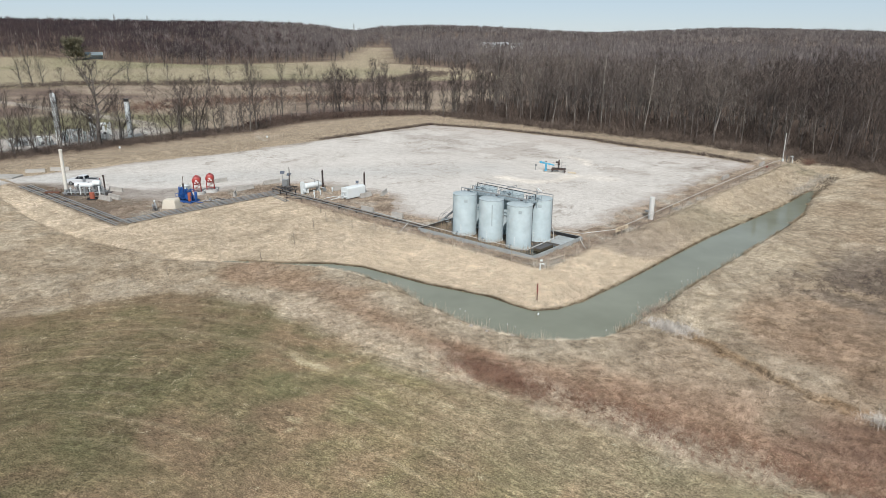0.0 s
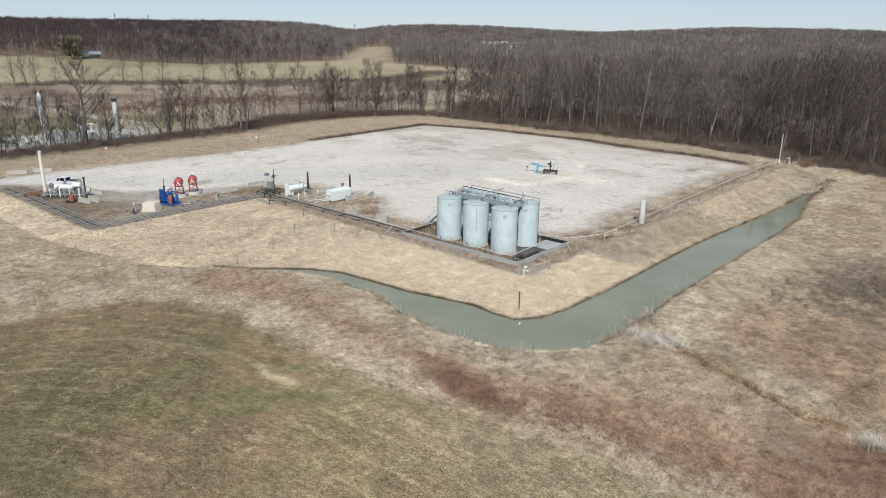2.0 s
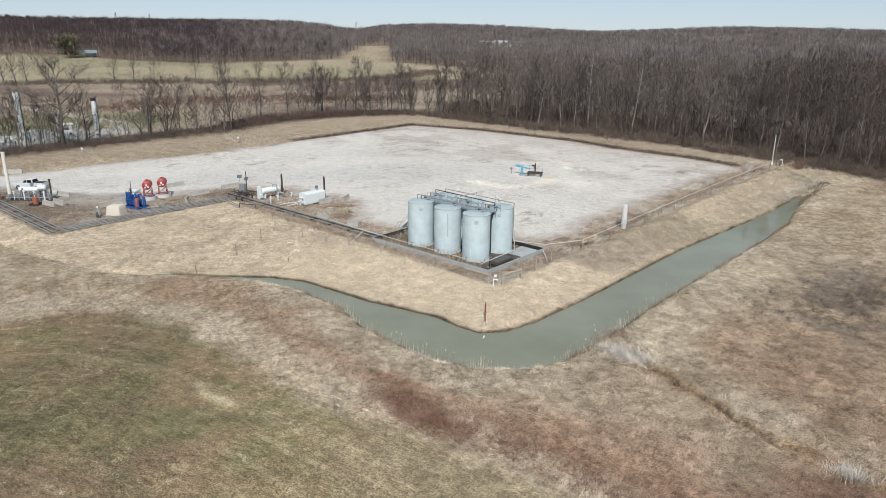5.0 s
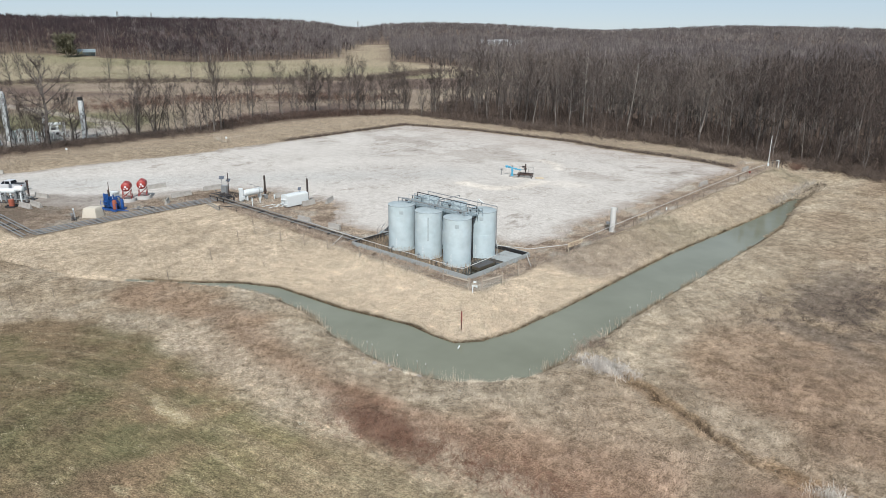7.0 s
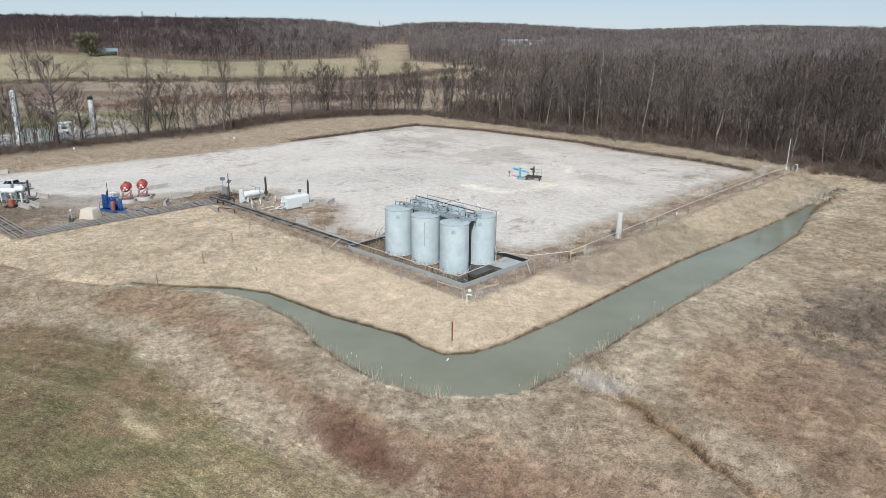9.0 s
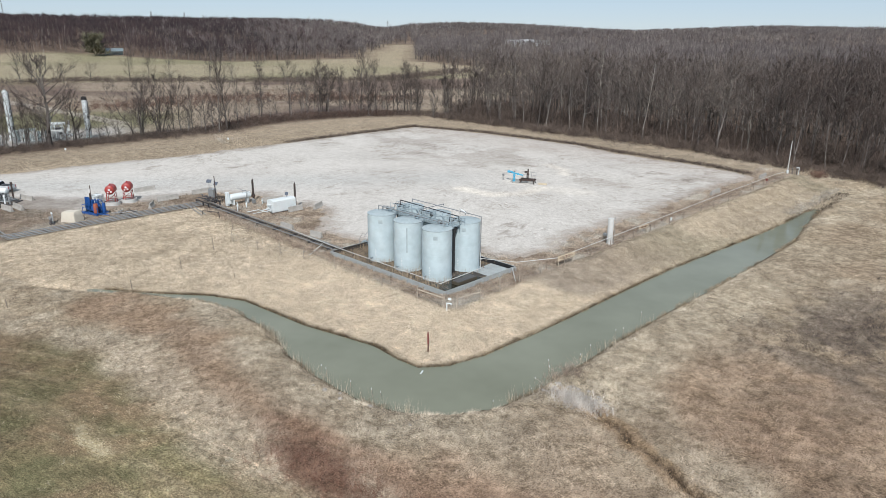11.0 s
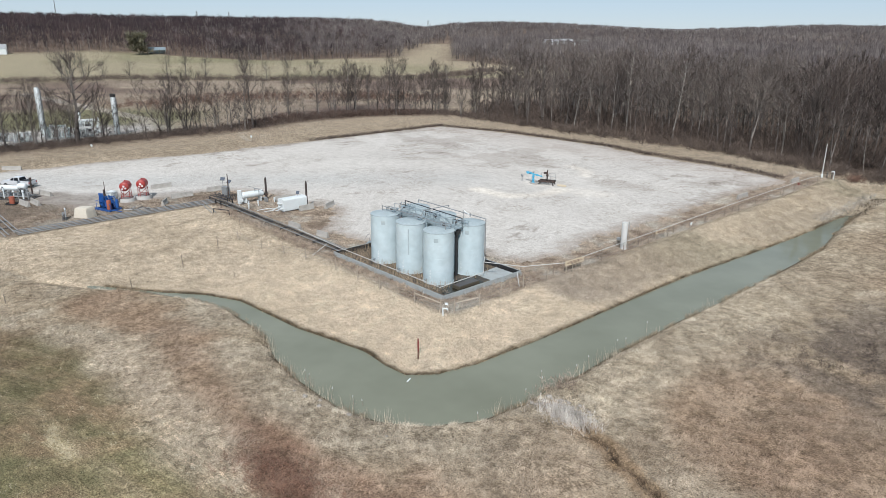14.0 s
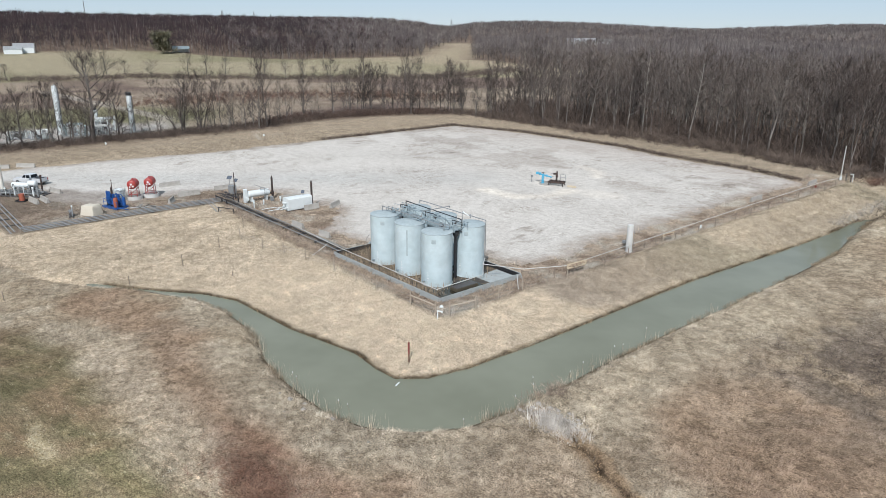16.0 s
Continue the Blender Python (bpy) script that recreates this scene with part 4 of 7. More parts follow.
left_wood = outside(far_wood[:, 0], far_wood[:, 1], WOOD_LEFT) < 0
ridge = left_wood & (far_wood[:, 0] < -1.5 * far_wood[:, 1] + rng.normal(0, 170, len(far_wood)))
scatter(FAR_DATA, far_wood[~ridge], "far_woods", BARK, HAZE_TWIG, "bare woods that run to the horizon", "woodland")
scatter(FAR_DATA, far_wood[ridge], "ridge_woods", BARK, RIDGE_TWIG, "dark purplish bare woods on the far ridge", "woodland")


# ---- tank battery ----
def storage_tank(x, y, label, turn=0.0, strip=False, r=1.75, h=5.95):
    ob = thing("storage_tank", pose(x, y, 0.12, 0, 0, turn), label, "tank", "tanks in the containment")
    bm = bmesh.new()
    lathe(bm, [(0, 0), (r + 0.05, 0), (r + 0.05, 0.06), (r, 0.07), (r, 1.52), (r - 0.008, 1.53), (r - 0.008, 1.55), (r, 1.56), (r, 3.04), (r - 0.008, 3.05), (r - 0.008, 3.07), (r, 3.08),
               (r, 4.56), (r - 0.008, 4.57), (r - 0.008, 4.59), (r, 4.60), (r, h)], 56)
    part("shell", bm, TANK, ob, smooth=True)
    bm = bmesh.new()
    lathe(bm, [(r + 0.03, h - 0.03), (r + 0.03, h + 0.02), (r, h + 0.03), (0.3, h + 0.15), (0, h + 0.155)], 56)
    part("roof", bm, TANK_ROOF, ob, "shallow cone roof, darker than the shell", smooth=True)
    bm = bmesh.new()
    lathe(bm, [(0.24, 0), (0.24, 0.1), (0.27, 0.1), (0.27, 0.14), (0, 0.17)], 16, (0.5, 1.0 if y < 79 else -1.0, h + 0.1))
    part("hatch", bm, TANK_STEEL, ob, "round steel thief hatch")
    bm = bmesh.new()
    rod(bm, (0.0, -r + 0.02, 0.55), (0.0, -r - 0.28, 0.55), 0.07, 10)
    rod(bm, (0.0, -r - 0.22, 0.55), (0.0, -r - 0.34, 0.55), 0.12, 10)
    rod(bm, (0.0, -r - 0.28, 0.55), (0.0, -r - 0.28, 0.8), 0.025, 6)
    part("valve", bm, TANK_STEEL, ob, "steel outlet valve")
    # painted marks, turned towards the containment's outer corner
    for k, (dz, wd, ht) in enumerate(((1.5, 0.07, 0.2), (1.3, 0.24, 0.07), (1.15, 0.07, 0.13), (0.86, 0.2, 0.12), (0.66, 0.15, 0.06))):
        bm = bmesh.new()
        a0 = radians(-74)
        n = 4
        for i in range(n):
            a, b = a0 + (i / n - 0.5) * wd / r, a0 + ((i + 1) / n - 0.5) * wd / r
            q = [bm.verts.new(((r + 0.006) * math.cos(t), (r + 0.006) * math.sin(t), z)) for t, z in ((a, dz), (b, dz), (b, dz + ht), (a, dz + ht))]
            bm.faces.new(q)
        part("marking", bm, WHITE, ob, "worn white stencilled mark")
    bm = bmesh.new()
    top, low, wd = (h - 0.5, 2.4, 0.16) if strip else (h - 0.55, h - 1.0, 0.5)
    a0 = radians(-52)
    for i in range(4):
        a, b = a0 + (i / 4 - 0.5) * wd / r, a0 + ((i + 1) / 4 - 0.5) * wd / r
        bm.faces.new([bm.verts.new(((r + 0.005) * math.cos(t), (r + 0.005) * math.sin(t), z)) for t, z in ((a, low), (b, low), (b, top), (a, top))])
    part("gauge_strip" if strip else "label_patch", bm, TANK_ROOF, ob, "faded grey painted patch")
    return ob


XS, YS = (-52.9, -57.75, -62.6), (76.5, 81.4)
for i, x in enumerate(XS):
    for j, y in enumerate(YS):
        storage_tank(x, y, "pale blue-grey upright steel storage tank" + (" with a faded gauge strip" if (i, j) == (1, 0) else ""), 3.0 * i - 4.0 * j, (i, j) == (1, 0))


def catwalk():
    ob = thing("catwalk", pose(0, 0, 0), "blue-grey steel catwalk with railings between the tank rows", "catwalk")
    x0, x1, y0, y1, z = -63.2, -52.2, 78.4, 79.5, 5.85
    bm = bmesh.new()
    for y in (y0, y1):
        box(bm, (x1 - x0, 0.07, 0.18), ((x0 + x1) / 2, y, z - 0.18))
    part("frame", bm, TANK_STEEL, ob)
    n = 44
    for i in range(n):
        bm = bmesh.new() if i == 0 else None
        if bm:
            box(bm, (0.2, y1 - y0 - 0.1, 0.04))
            first = part("plank", bm, TANK_STEEL, ob)
            first.location = (x0 + 0.16, (y0 + y1) / 2, z)
        else:
            same("plank", first.data, ob, pose(x0 + 0.16 + i * (x1 - x0 - 0.3) / (n - 1), (y0 + y1) / 2, z))
    for side, y in enumerate((y0, y1)):
        bm = bmesh.new()
        for k in range(9):
            x = x0 + 0.1 + k * (x1 - x0 - 0.2) / 8
            rod(bm, (x, y, z), (x, y, z + 1.07), 0.028, 6)
        for h in (0.55, 1.07):
            rod(bm, (x0 + 0.1, y, z + h), (x1 - 0.1, y, z + h), 0.026, 6)
        box(bm, (x1 - x0 - 0.2, 0.012, 0.1), ((x0 + x1) / 2, y, z + 0.02))
        part("railing", bm, TANK_STEEL, ob)
    bm = bmesh.new()
    for x in (x0 + 0.3, -60.2, -55.3):
        for y in (y0 + 0.1, y1 - 0.1):
            rod(bm, (x, y, 0.1), (x, y, z - 0.1), 0.06, 8)
    part("leg", bm, BLACK, ob, "black steel legs")
    bm = bmesh.new()
    box(bm, (0.2, 0.26, 5.0), (x1 - 0.35, (y0 + y1) / 2, 0.1))
    box(bm, (0.24, 0.36, 0.6), (x1 - 0.35, (y0 + y1) / 2, 5.05), taper=(2.2, 2.2))
    part("column", bm, BLACK, ob, "black column with a flared top")
    # clutter of valves and manifolds over the walk
    r2 = random.Random(4)
    for x in XS:
        for y in (78.0, 79.9):
            bm = bmesh.new()
            rod(bm, (x + 0.6, y, 5.9), (x + 0.6, y, 6.4 + r2.random() * 0.3), 0.06, 8)
            ball(bm, (x + 0.6, y, 6.5), 0.15, 1.0, 1)
            rod(bm, (x + 0.6, y, 6.35), (x - 0.5, y, 6.35), 0.05, 8)
            rod(bm, (x - 0.5, y, 5.9), (x - 0.5, y, 6.6), 0.05, 8)
            part("manifold", bm, TANK_STEEL, ob, "blue-grey valve manifold")
            bm = bmesh.new()
            box(bm, (0.3, 0.25, 0.4), (x + r2.uniform(-1, 1), y, 5.95), bevel=0.02)
            part("actuator", bm, DARKSTEEL, ob, "dark valve actuator")
            bm = bmesh.new()
            pipe(bm, [Vector((x + 1.2, y, 5.9)), Vector((x + 1.2, y, 6.8)), Vector((x + 1.2, 79.0, 6.8)), Vector((x + 1.2, 79.0, 6.0))], 0.035, 6)
            part("loop_pipe", bm, TANK_STEEL, ob)
            bm = bmesh.new()
            pipe(bm, [Vector((x - 1.3, y, 5.9)), Vector((x - 1.3, y, 6.45)), Vector((x + 0.2, y + 0.15, 6.45)), Vector((x + 0.2, y + 0.15, 5.9))], 0.05, 6)
            part("loop_pipe", bm, BLACK if y > 79 else STEEL, ob)


catwalk()


def run(name, paths, r, material, label, category="pipe", group="", posts=(), post_mat=None):
    """A pipeline: one pipe part for each path, and its supports."""
    ob = thing(name, pose(0, 0, 0), label, category, group)
    for p in paths:
        bm = bmesh.new()
        pipe(bm, [Vector(q) for q in p], r, 8)
        part("pipe", bm, material, ob, smooth=True)
    for x, y, h, w, d in posts:
        bm = bmesh.new()
        box(bm, (w, d, h), (x, y, 0.0))
        part("support", bm, post_mat or DARKSTEEL, ob)
    return ob


run("vent_line", [[(-63.6, 76.9, 6.2), (-63.6, 76.9, 6.75), (-52.2, 76.9, 6.7), (-52.2, 76.9, 6.2)], [(-63.3, 77.3, 6.25), (-63.3, 77.3, 6.55), (-52.4, 77.4, 6.5)]], 0.05, STEEL, "grey steel vent line over the front tanks", "pipe", "vent lines")
run("vent_line", [[(-63.6, 82.7, 6.2), (-63.6, 82.7, 6.6), (-51.6, 82.7, 6.5), (-51.6, 82.7, 1.25), (-51.3, 82.6, 1.25)], [(-57.9, 82.7, 6.75), (-57.9, 82.7, 6.95), (-57.9, 78.6, 6.95), (-57.9, 78.2, 6.3)],
                  [(-54.2, 82.7, 6.7), (-54.2, 82.7, 6.2)]], 0.055, STEEL, "grey steel vent line that drops beside the tank", "pipe", "vent lines")
run("black_line", [[(-63.2, 80.2, 6.2), (-63.2, 80.2, 6.95), (-52.7, 79.9, 6.85), (-52.7, 79.9, 6.0)]], 0.06, BLACK, "black pipe with bent ends over the catwalk", "pipe")
run("loading_line", [[(-51.5, 82.6, 2.0), (-50.1, 81.0, 2.0), (-50.1, 81.0, 0.75), (-49.8, 73.9, 0.75), (-68.6, 73.9, 0.75), (-80, 74.7, 0.6)], [(-50.1, 81.0, 2.0), (-48.1, 85.5, 0.95), (-45.4, 90.0, 1.1)]],
    0.045, PALE_PIPE, "pale pipe that runs round the containment above the wall", "pipe", posts=[(-49.95, 77.5, 0.72, 0.1, 0.1), (-54, 73.9, 0.72, 0.1, 0.1), (-62, 73.9, 0.72, 0.1, 0.1)])


def windsock():
    ob = thing("windsock", pose(-52.6, 80.0, 0.1), "thin pole with a faded white and orange flag above the tanks", "windsock")
    bm = bmesh.new()
    rod(bm, (0, 0, 0), (0, 0, 7.75), 0.03, 6)
    part("pole", bm, STEEL, ob)
    bm = bmesh.new()
    rod(bm, (0.03, 0, 7.65), (0.6, 0.35, 7.25), 0.09, 10, 0.05)
    part("sock", bm, WHITE, ob, "limp white sock")


windsock()


def stile():
    ob = thing("stile", pose(-68.2, 78.6, 0.05), "small steel stile with handrails over the containment wall", "steps")
    for k in range(3):
        for sgn in (-1, 1):
            bm = bmesh.new()
            box(bm, (0.26, 0.7, 0.04), (sgn * (0.85 - 0.28 * k), 0, 0.22 + 0.22 * k))
            part("tread", bm, TANK_STEEL, ob)
    for y in (-0.38, 0.38):
        bm = bmesh.new()
        pipe(bm, [Vector((-1.0, y, 0)), Vector((-1.0, y, 0.9)), Vector((-0.3, y, 1.7)), Vector((0.3, y, 1.7)), Vector((1.0, y, 0.9)), Vector((1.0, y, 0))], 0.028, 6)
        part("handrail", bm, STEEL, ob)


stile()


def catwalk_stair():
    ob = thing("stair", pose(-64.2, 80.6, 0.1), "pale steel stair that climbs behind the tank to the catwalk", "stairs")
    for y in (-0.4, 0.4):
        bm = bmesh.new()
        rod(bm, (-6.0, y, 0), (0.9, y, 5.7), 0.08, 6)
        part("stringer", bm, PALE_PIPE, ob)
        bm = bmesh.new()
        rod(bm, (-6.0, y, 0.95), (0.9, y, 6.65), 0.03, 6)
        for k in range(6):
            u = k / 5
            rod(bm, (-6.0 + 6.9 * u, y, 5.7 * u), (-6.0 + 6.9 * u, y, 5.7 * u + 0.95), 0.028, 6)
        part("handrail", bm, PALE_PIPE, ob)
    bm = bmesh.new()
    box(bm, (0.26, 0.74, 0.04))
    first = part("tread", bm, STEEL, ob)
    first.location = (-5.8, 0, 0.15)
    for k in range(1, 26):
        same("tread", first.data, ob, pose(-5.8 + 0.262 * k, 0, 0.15 + 0.2165 * k))


catwalk_stair()


def brace_pole(a, b, label):
    ob = thing("brace_pole", pose(*a), label, "pole", "leaning brace poles")
    bm = bmesh.new()
    rod(bm, (0, 0, 0), Vector(b) - Vector(a), 0.05, 7)
    part("shaft", bm, PALE_PIPE, ob)


brace_pole((-69.9, 70.4, 0.05), (-71.2, 73.6, 0.75), "pale pole that leans on the pipe line")
brace_pole((-45.6, 82.1, 0.05), (-47.8, 84.2, 0.6), "pale pole that leans on the containment wall")


def containment():
    ob = thing("containment_wall", pose(0, 0, 0), "low grey steel containment wall round the tanks", "wall")
    x0, x1, y0, y1, h = -68.2, -47.9, 72.7, 84.9, 0.56
    bm = bmesh.new()
    for a, b in (((x0, y0), (x1, y0)), ((x1, y0), (x1, y1)), ((x1, y1), (x0, y1)), ((x0, y1), (x0, y0))):
        d = Vector((b[0] - a[0], b[1] - a[1]))
        n = max(1, round(d.length / 2.9))
        ang = math.degrees(math.atan2(d.y, d.x))
        for i in range(n):
            c = Vector(a) + d * (i + 0.5) / n
            pb = bmesh.new()
            box(pb, (d.length / n - 0.02, 0.06, h), (0, 0, 0))
            box(pb, (d.length / n - 0.02, 0.09, 0.03), (0, 0, h))
            box(pb, (0.08, 0.34, h * 0.9), (d.length / n / 2 - 0.08, -0.13, 0.0), taper=(1.0, 0.3))
            p = part("panel", pb, WALL_STEEL, ob)
            p.matrix_basis = pose(c.x, c.y, 0.05, 0, 0, ang)
    bm.free()
    bm = bmesh.new()
    box(bm, (x1 - x0 - 0.1, y1 - y0 - 0.1, 0.04), ((x0 + x1) / 2, (y0 + y1) / 2, 0.04))
    part("liner", bm, LINER, ob, "black stained liner")
    bm = bmesh.new()
    box(bm, (3.0, 6.0, 0.03), (-50.0, 77.0, 0.1))
    part("standing_water", bm, DARK_WATER, ob, "shallow dark standing water")
    bm = bmesh.new()
    box(bm, (3.2, 4.2, 0.03), (-49.8, 82.4, 0.12), (3, 0, 0))
    part("grey_sheet", bm, WALL_STEEL, ob, "grey liner sheet")
    # black strips against the inner faces of the two far walls
    bm = bmesh.new()
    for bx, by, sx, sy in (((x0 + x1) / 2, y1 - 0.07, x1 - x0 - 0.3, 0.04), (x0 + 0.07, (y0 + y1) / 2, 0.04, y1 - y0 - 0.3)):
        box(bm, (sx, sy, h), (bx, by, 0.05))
    part("inner_strip", bm, BLACK, ob, "black strips along the inside of two walls")


DARK_WATER = plain("dark_water", (0.03, 0.028, 0.02), 0.1, relief=0.0)
WALL_STEEL = plain("grey_wall_steel", (0.34, 0.37, 0.37), 0.55, 0.0, worn=(0.26, 0.25, 0.225), wear=0.8, scale=1.2)
LINER = plain("stained_liner", (0.05, 0.043, 0.036), 0.7, worn=(0.2, 0.15, 0.09), wear=0.9, scale=0.8)
containment()


def sump():
    ob = thing("sump_box", pose(-49.5, 77.6, 0.13, 0, 0, 90), "low olive-brown steel sump box in the standing water", "box")
    bm = bmesh.new()
    box(bm, (3.2, 1.1, 0.35), (0, 0, 0), bevel=0.03)
    part("body", bm, OLIVE, ob)
    bm = bmesh.new()
    box(bm, (3.0, 0.95, 0.04), (0, 0, 0.352))
    part("lid", bm, DARKSTEEL, ob)


OLIVE = plain("olive_paint", (0.07, 0.06, 0.04), 0.6, worn=(0.06, 0.042, 0.03), scale=2.0)
sump()


# ---- fences ----
POST_WOOD = plain("grey_post_wood", (0.36, 0.305, 0.245), 0.9, worn=(0.2, 0.17, 0.14), scale=5.0)


def fence(name, posts, label, wires=(0.35, 0.7, 1.05), rails=(), post_h=1.6, thick=0.14, wood=None):
    ob = thing(name, pose(0, 0, 0), label, "fence")
    zz = land(np.array([p[0] for p in posts], float), np.array([p[1] for p in posts], float))
    r3 = random.Random(len(posts))
    for (x, y), z in zip(posts, zz):
        bm = bmesh.new()
        box(bm, (thick, thick, post_h + r3.uniform(-0.1, 0.15)), (0, 0, 0), (r3.uniform(-3, 3), r3.uniform(-3, 3), r3.uniform(0, 90)), bevel=0.012)
        p = part("post", bm, wood or WOOD, ob)
        p.location = (x, y, z - 0.05)
    for h in wires:
        bm = bmesh.new()
        for a, b, za, zb in zip(posts, posts[1:], zz, zz[1:]):
            rod(bm, (*a, za + h), (*b, zb + h), 0.009, 4)
        part("wire", bm, STEEL, ob)
    for i, h, rr in rails:
        bm = bmesh.new()
        a, b = posts[i], posts[i + 1]
        d = Vector((b[0] - a[0], b[1] - a[1], zz[i + 1] - zz[i]))
        box(bm, (d.length, 0.05, rr), (0, 0, 0), bevel=0.008)
        p = part("rail", bm, WOOD, ob)
        p.matrix_basis = pose((a[0] + b[0]) / 2, (a[1] + b[1]) / 2 - 0.08, (zz[i] + zz[i + 1]) / 2 + h, 0, 0, math.degrees(math.atan2(d.y, d.x)))
    return ob


fence("fence", [(-82.5, 66.9), (-77.1, 67.4), (-73.0, 68.3), (-69.1, 69.1), (-63.3, 69.6), (-59.1, 69.7), (-54.9, 69.6), (-49.4, 70.0), (-45.6, 70.2)],
      "weathered wooden post and wire fence along the dike", rails=((7, 1.1, 0.11),), thick=0.10, wood=POST_WOOD)
fence("fence", [(-44.6, 71.1), (-44.1, 74.3), (-44.6, 78.0), (-45.1, 82.2), (-45.0, 86.3)], "weathered wooden post and wire fence behind the tanks", rails=((0, 1.1, 0.11),), thick=0.10, wood=POST_WOOD)
fence("fence", [(-44.3, 90 + 5.3 * i + (0.6 if i % 2 else 0)) for i in range(16)], "weathered wooden post and wire fence along the pond dike", thick=0.09, post_h=1.25, wood=WOOD_DARK)
run("pipe_rail", [[(-45.4, 90.0, 1.1), (-45.5, 103, 1.15), (-46.0, 135, 1.15), (-46.0, 165, 1.15), (-45.8, 169, 1.0)]], 0.04, PALE_PIPE, "long pale pipe carried along the fence", "pipe",
    posts=[(-45.5, 88 + 9.0 * i, 1.1, 0.07, 0.07) for i in range(10)], post_mat=WOOD_DARK)


def stake(x, y, h, label, material=None, r=0.06, lean=2.0):
    z = float(land(np.array([x]), np.array([y]))[0])
    ob = thing("stake", pose(x, y, z - 0.05, lean, -lean, x * 9), label, "stake", "stakes in the grass")
    bm = bmesh.new()
    rod(bm, (0, 0, 0), (0, 0, h), r, 7, r * 0.85)
    part("shaft", bm, material or WOOD_DARK, ob)
    return ob


for x, y, h in ((-79.0, 27.3, 1.25), (-78.9, 34.5, 1.2), (-78.4, 38.5, 1.1), (-76.2, 50.5, 1.3), (-77.9, 57.3, 1.7), (-81.2, 63.4, 1.8), (-87, 69.5, 1.4), (-71, 60.5, 0.7)):
    stake(x, y, h, "grey weathered wooden stake in dry grass")


def red_post():
    z = float(land(np.array([-40.6]), np.array([62.9]))[0])
    ob = thing("marker_post", pose(-40.6, 62.9, z - 0.1), "rusty red marker post on the dike's point", "post")
    bm = bmesh.new()
    rod(bm, (0, 0, 0.9), (0, 0, 2.05), 0.07, 10)
    part("sleeve", bm, DARK_RED, ob, "faded red painted sleeve")
    bm = bmesh.new()
    rod(bm, (0, 0, 0), (0, 0, 0.9), 0.06, 10)
    part("base", bm, RUST, ob, "rust-brown foot")


red_post()


def gooseneck(x, y, h, turn, label):
    z = float(land(np.array([x]), np.array([y]))[0])
    ob = thing("vent_pipe", pose(x, y, z - 0.1, 0, 0, turn), label, "pipe", "white bent vent pipes")
    bm = bmesh.new()
    pipe(bm, [Vector((0, 0, 0)), Vector((0, 0, h)), Vector((0.45, 0, h)), Vector((0.45, 0, h - 0.15))], 0.07, 12)
    part("bend", bm, WHITE, ob, smooth=True)


gooseneck(-44.85, 69.8, 0.95, 35, "white plastic vent pipe with a bent top")
gooseneck(-43.6, 170.3, 1.7, 200, "white bent vent pipe at the far corner")


def notice(x, y, z, turn, w, h, material, label, legs=0.0):
    ob = thing("sign", pose(x, y, z, 0, 0, turn), label, "sign")
    bm = bmesh.new()
    box(bm, (w, 0.03, h), (0, 0, legs), bevel=0.006)
    board = part("board", bm, material, ob)
    if legs:
        for s in (-0.42, 0.42):
            bm = bmesh.new()
            box(bm, (0.08, 0.08, legs + h), (s * w, 0.06, -0.05))
            part("leg", bm, WOOD, ob)
        for k, (wd, dz) in enumerate(((0.7, 0.62), (0.82, 0.4), (0.55, 0.2))):
            bm = bmesh.new()
            box(bm, (w * wd, 0.006, 0.055), (0, -0.02, legs + h * dz))
            part("lettering_bar", bm, RUST, ob, "faded row of lettering")
    return ob


notice(-45.2, 70.6, 1.0, 42, 0.34, 0.26, WHITE, "small white blank sign on the corner fence post")
CREAM = plain("cream_board", (0.55, 0.46, 0.33), 0.7, worn=(0.42, 0.34, 0.24), scale=2.0)
notice(-44.9, 91.2, 0.1, 86, 3.3, 0.62, CREAM, "long cream wooden notice board with faded lettering", 0.75)
notice(-45.2, 111.0, 0.1, 86, 2.4, 0.4, CREAM, "low cream board along the fence", 0.75)
notice(-44.8, 118.6, 0.6, 60, 0.28, 0.5, WHITE, "small white marker plate on the fence")


def white_cylinder():
    ob = thing("upright_vessel", pose(-45.9, 103.0, 0.05), "tall white cylinder standing in the fence line", "vessel")
    bm = bmesh.new()
    lathe(bm, [(0, 0), (0.46, 0), (0.46, 0.06), (0.4, 0.08), (0.4, 3.5), (0.38, 3.56), (0.3, 3.6), (0, 3.62)], 28)
    part("shell", bm, PALE_PIPE, ob, smooth=True)
    bm = bmesh.new()
    rod(bm, (0.5, 0.2, 0), (0.5, 0.2, 3.9), 0.02, 6)
    part("rod", bm, STEEL, ob)
    bm = bmesh.new()
    box(bm, (0.5, 0.4, 0.3), (-0.6, -0.2, 1.1))
    rod(bm, (-0.45, -0.2, 1.25), (-0.3, 0, 1.25), 0.05, 8)
    part("fitting", bm, STEEL, ob)


white_cylinder()


def slim_pole(x, y, h, r, material, label, foot=None):
    ob = thing("pole", pose(x, y, 0.0), label, "pole")
    bm = bmesh.new()
    rod(bm, (0, 0, 0), (0, 0, h), r, 10, r * 0.75)
    part("shaft", bm, material, ob, smooth=True)
    if foot:
        bm = bmesh.new()
        rod(bm, (0, 0, 0), (0, 0, 1.3), r * 2.2, 10)
        part("foot", bm, foot, ob, "white painted foot")
    return ob


slim_pole(-45.6, 169.9, 7.1, 0.1, PALE_PIPE, "tall pale thin pole at the corner of the pad", WHITE)


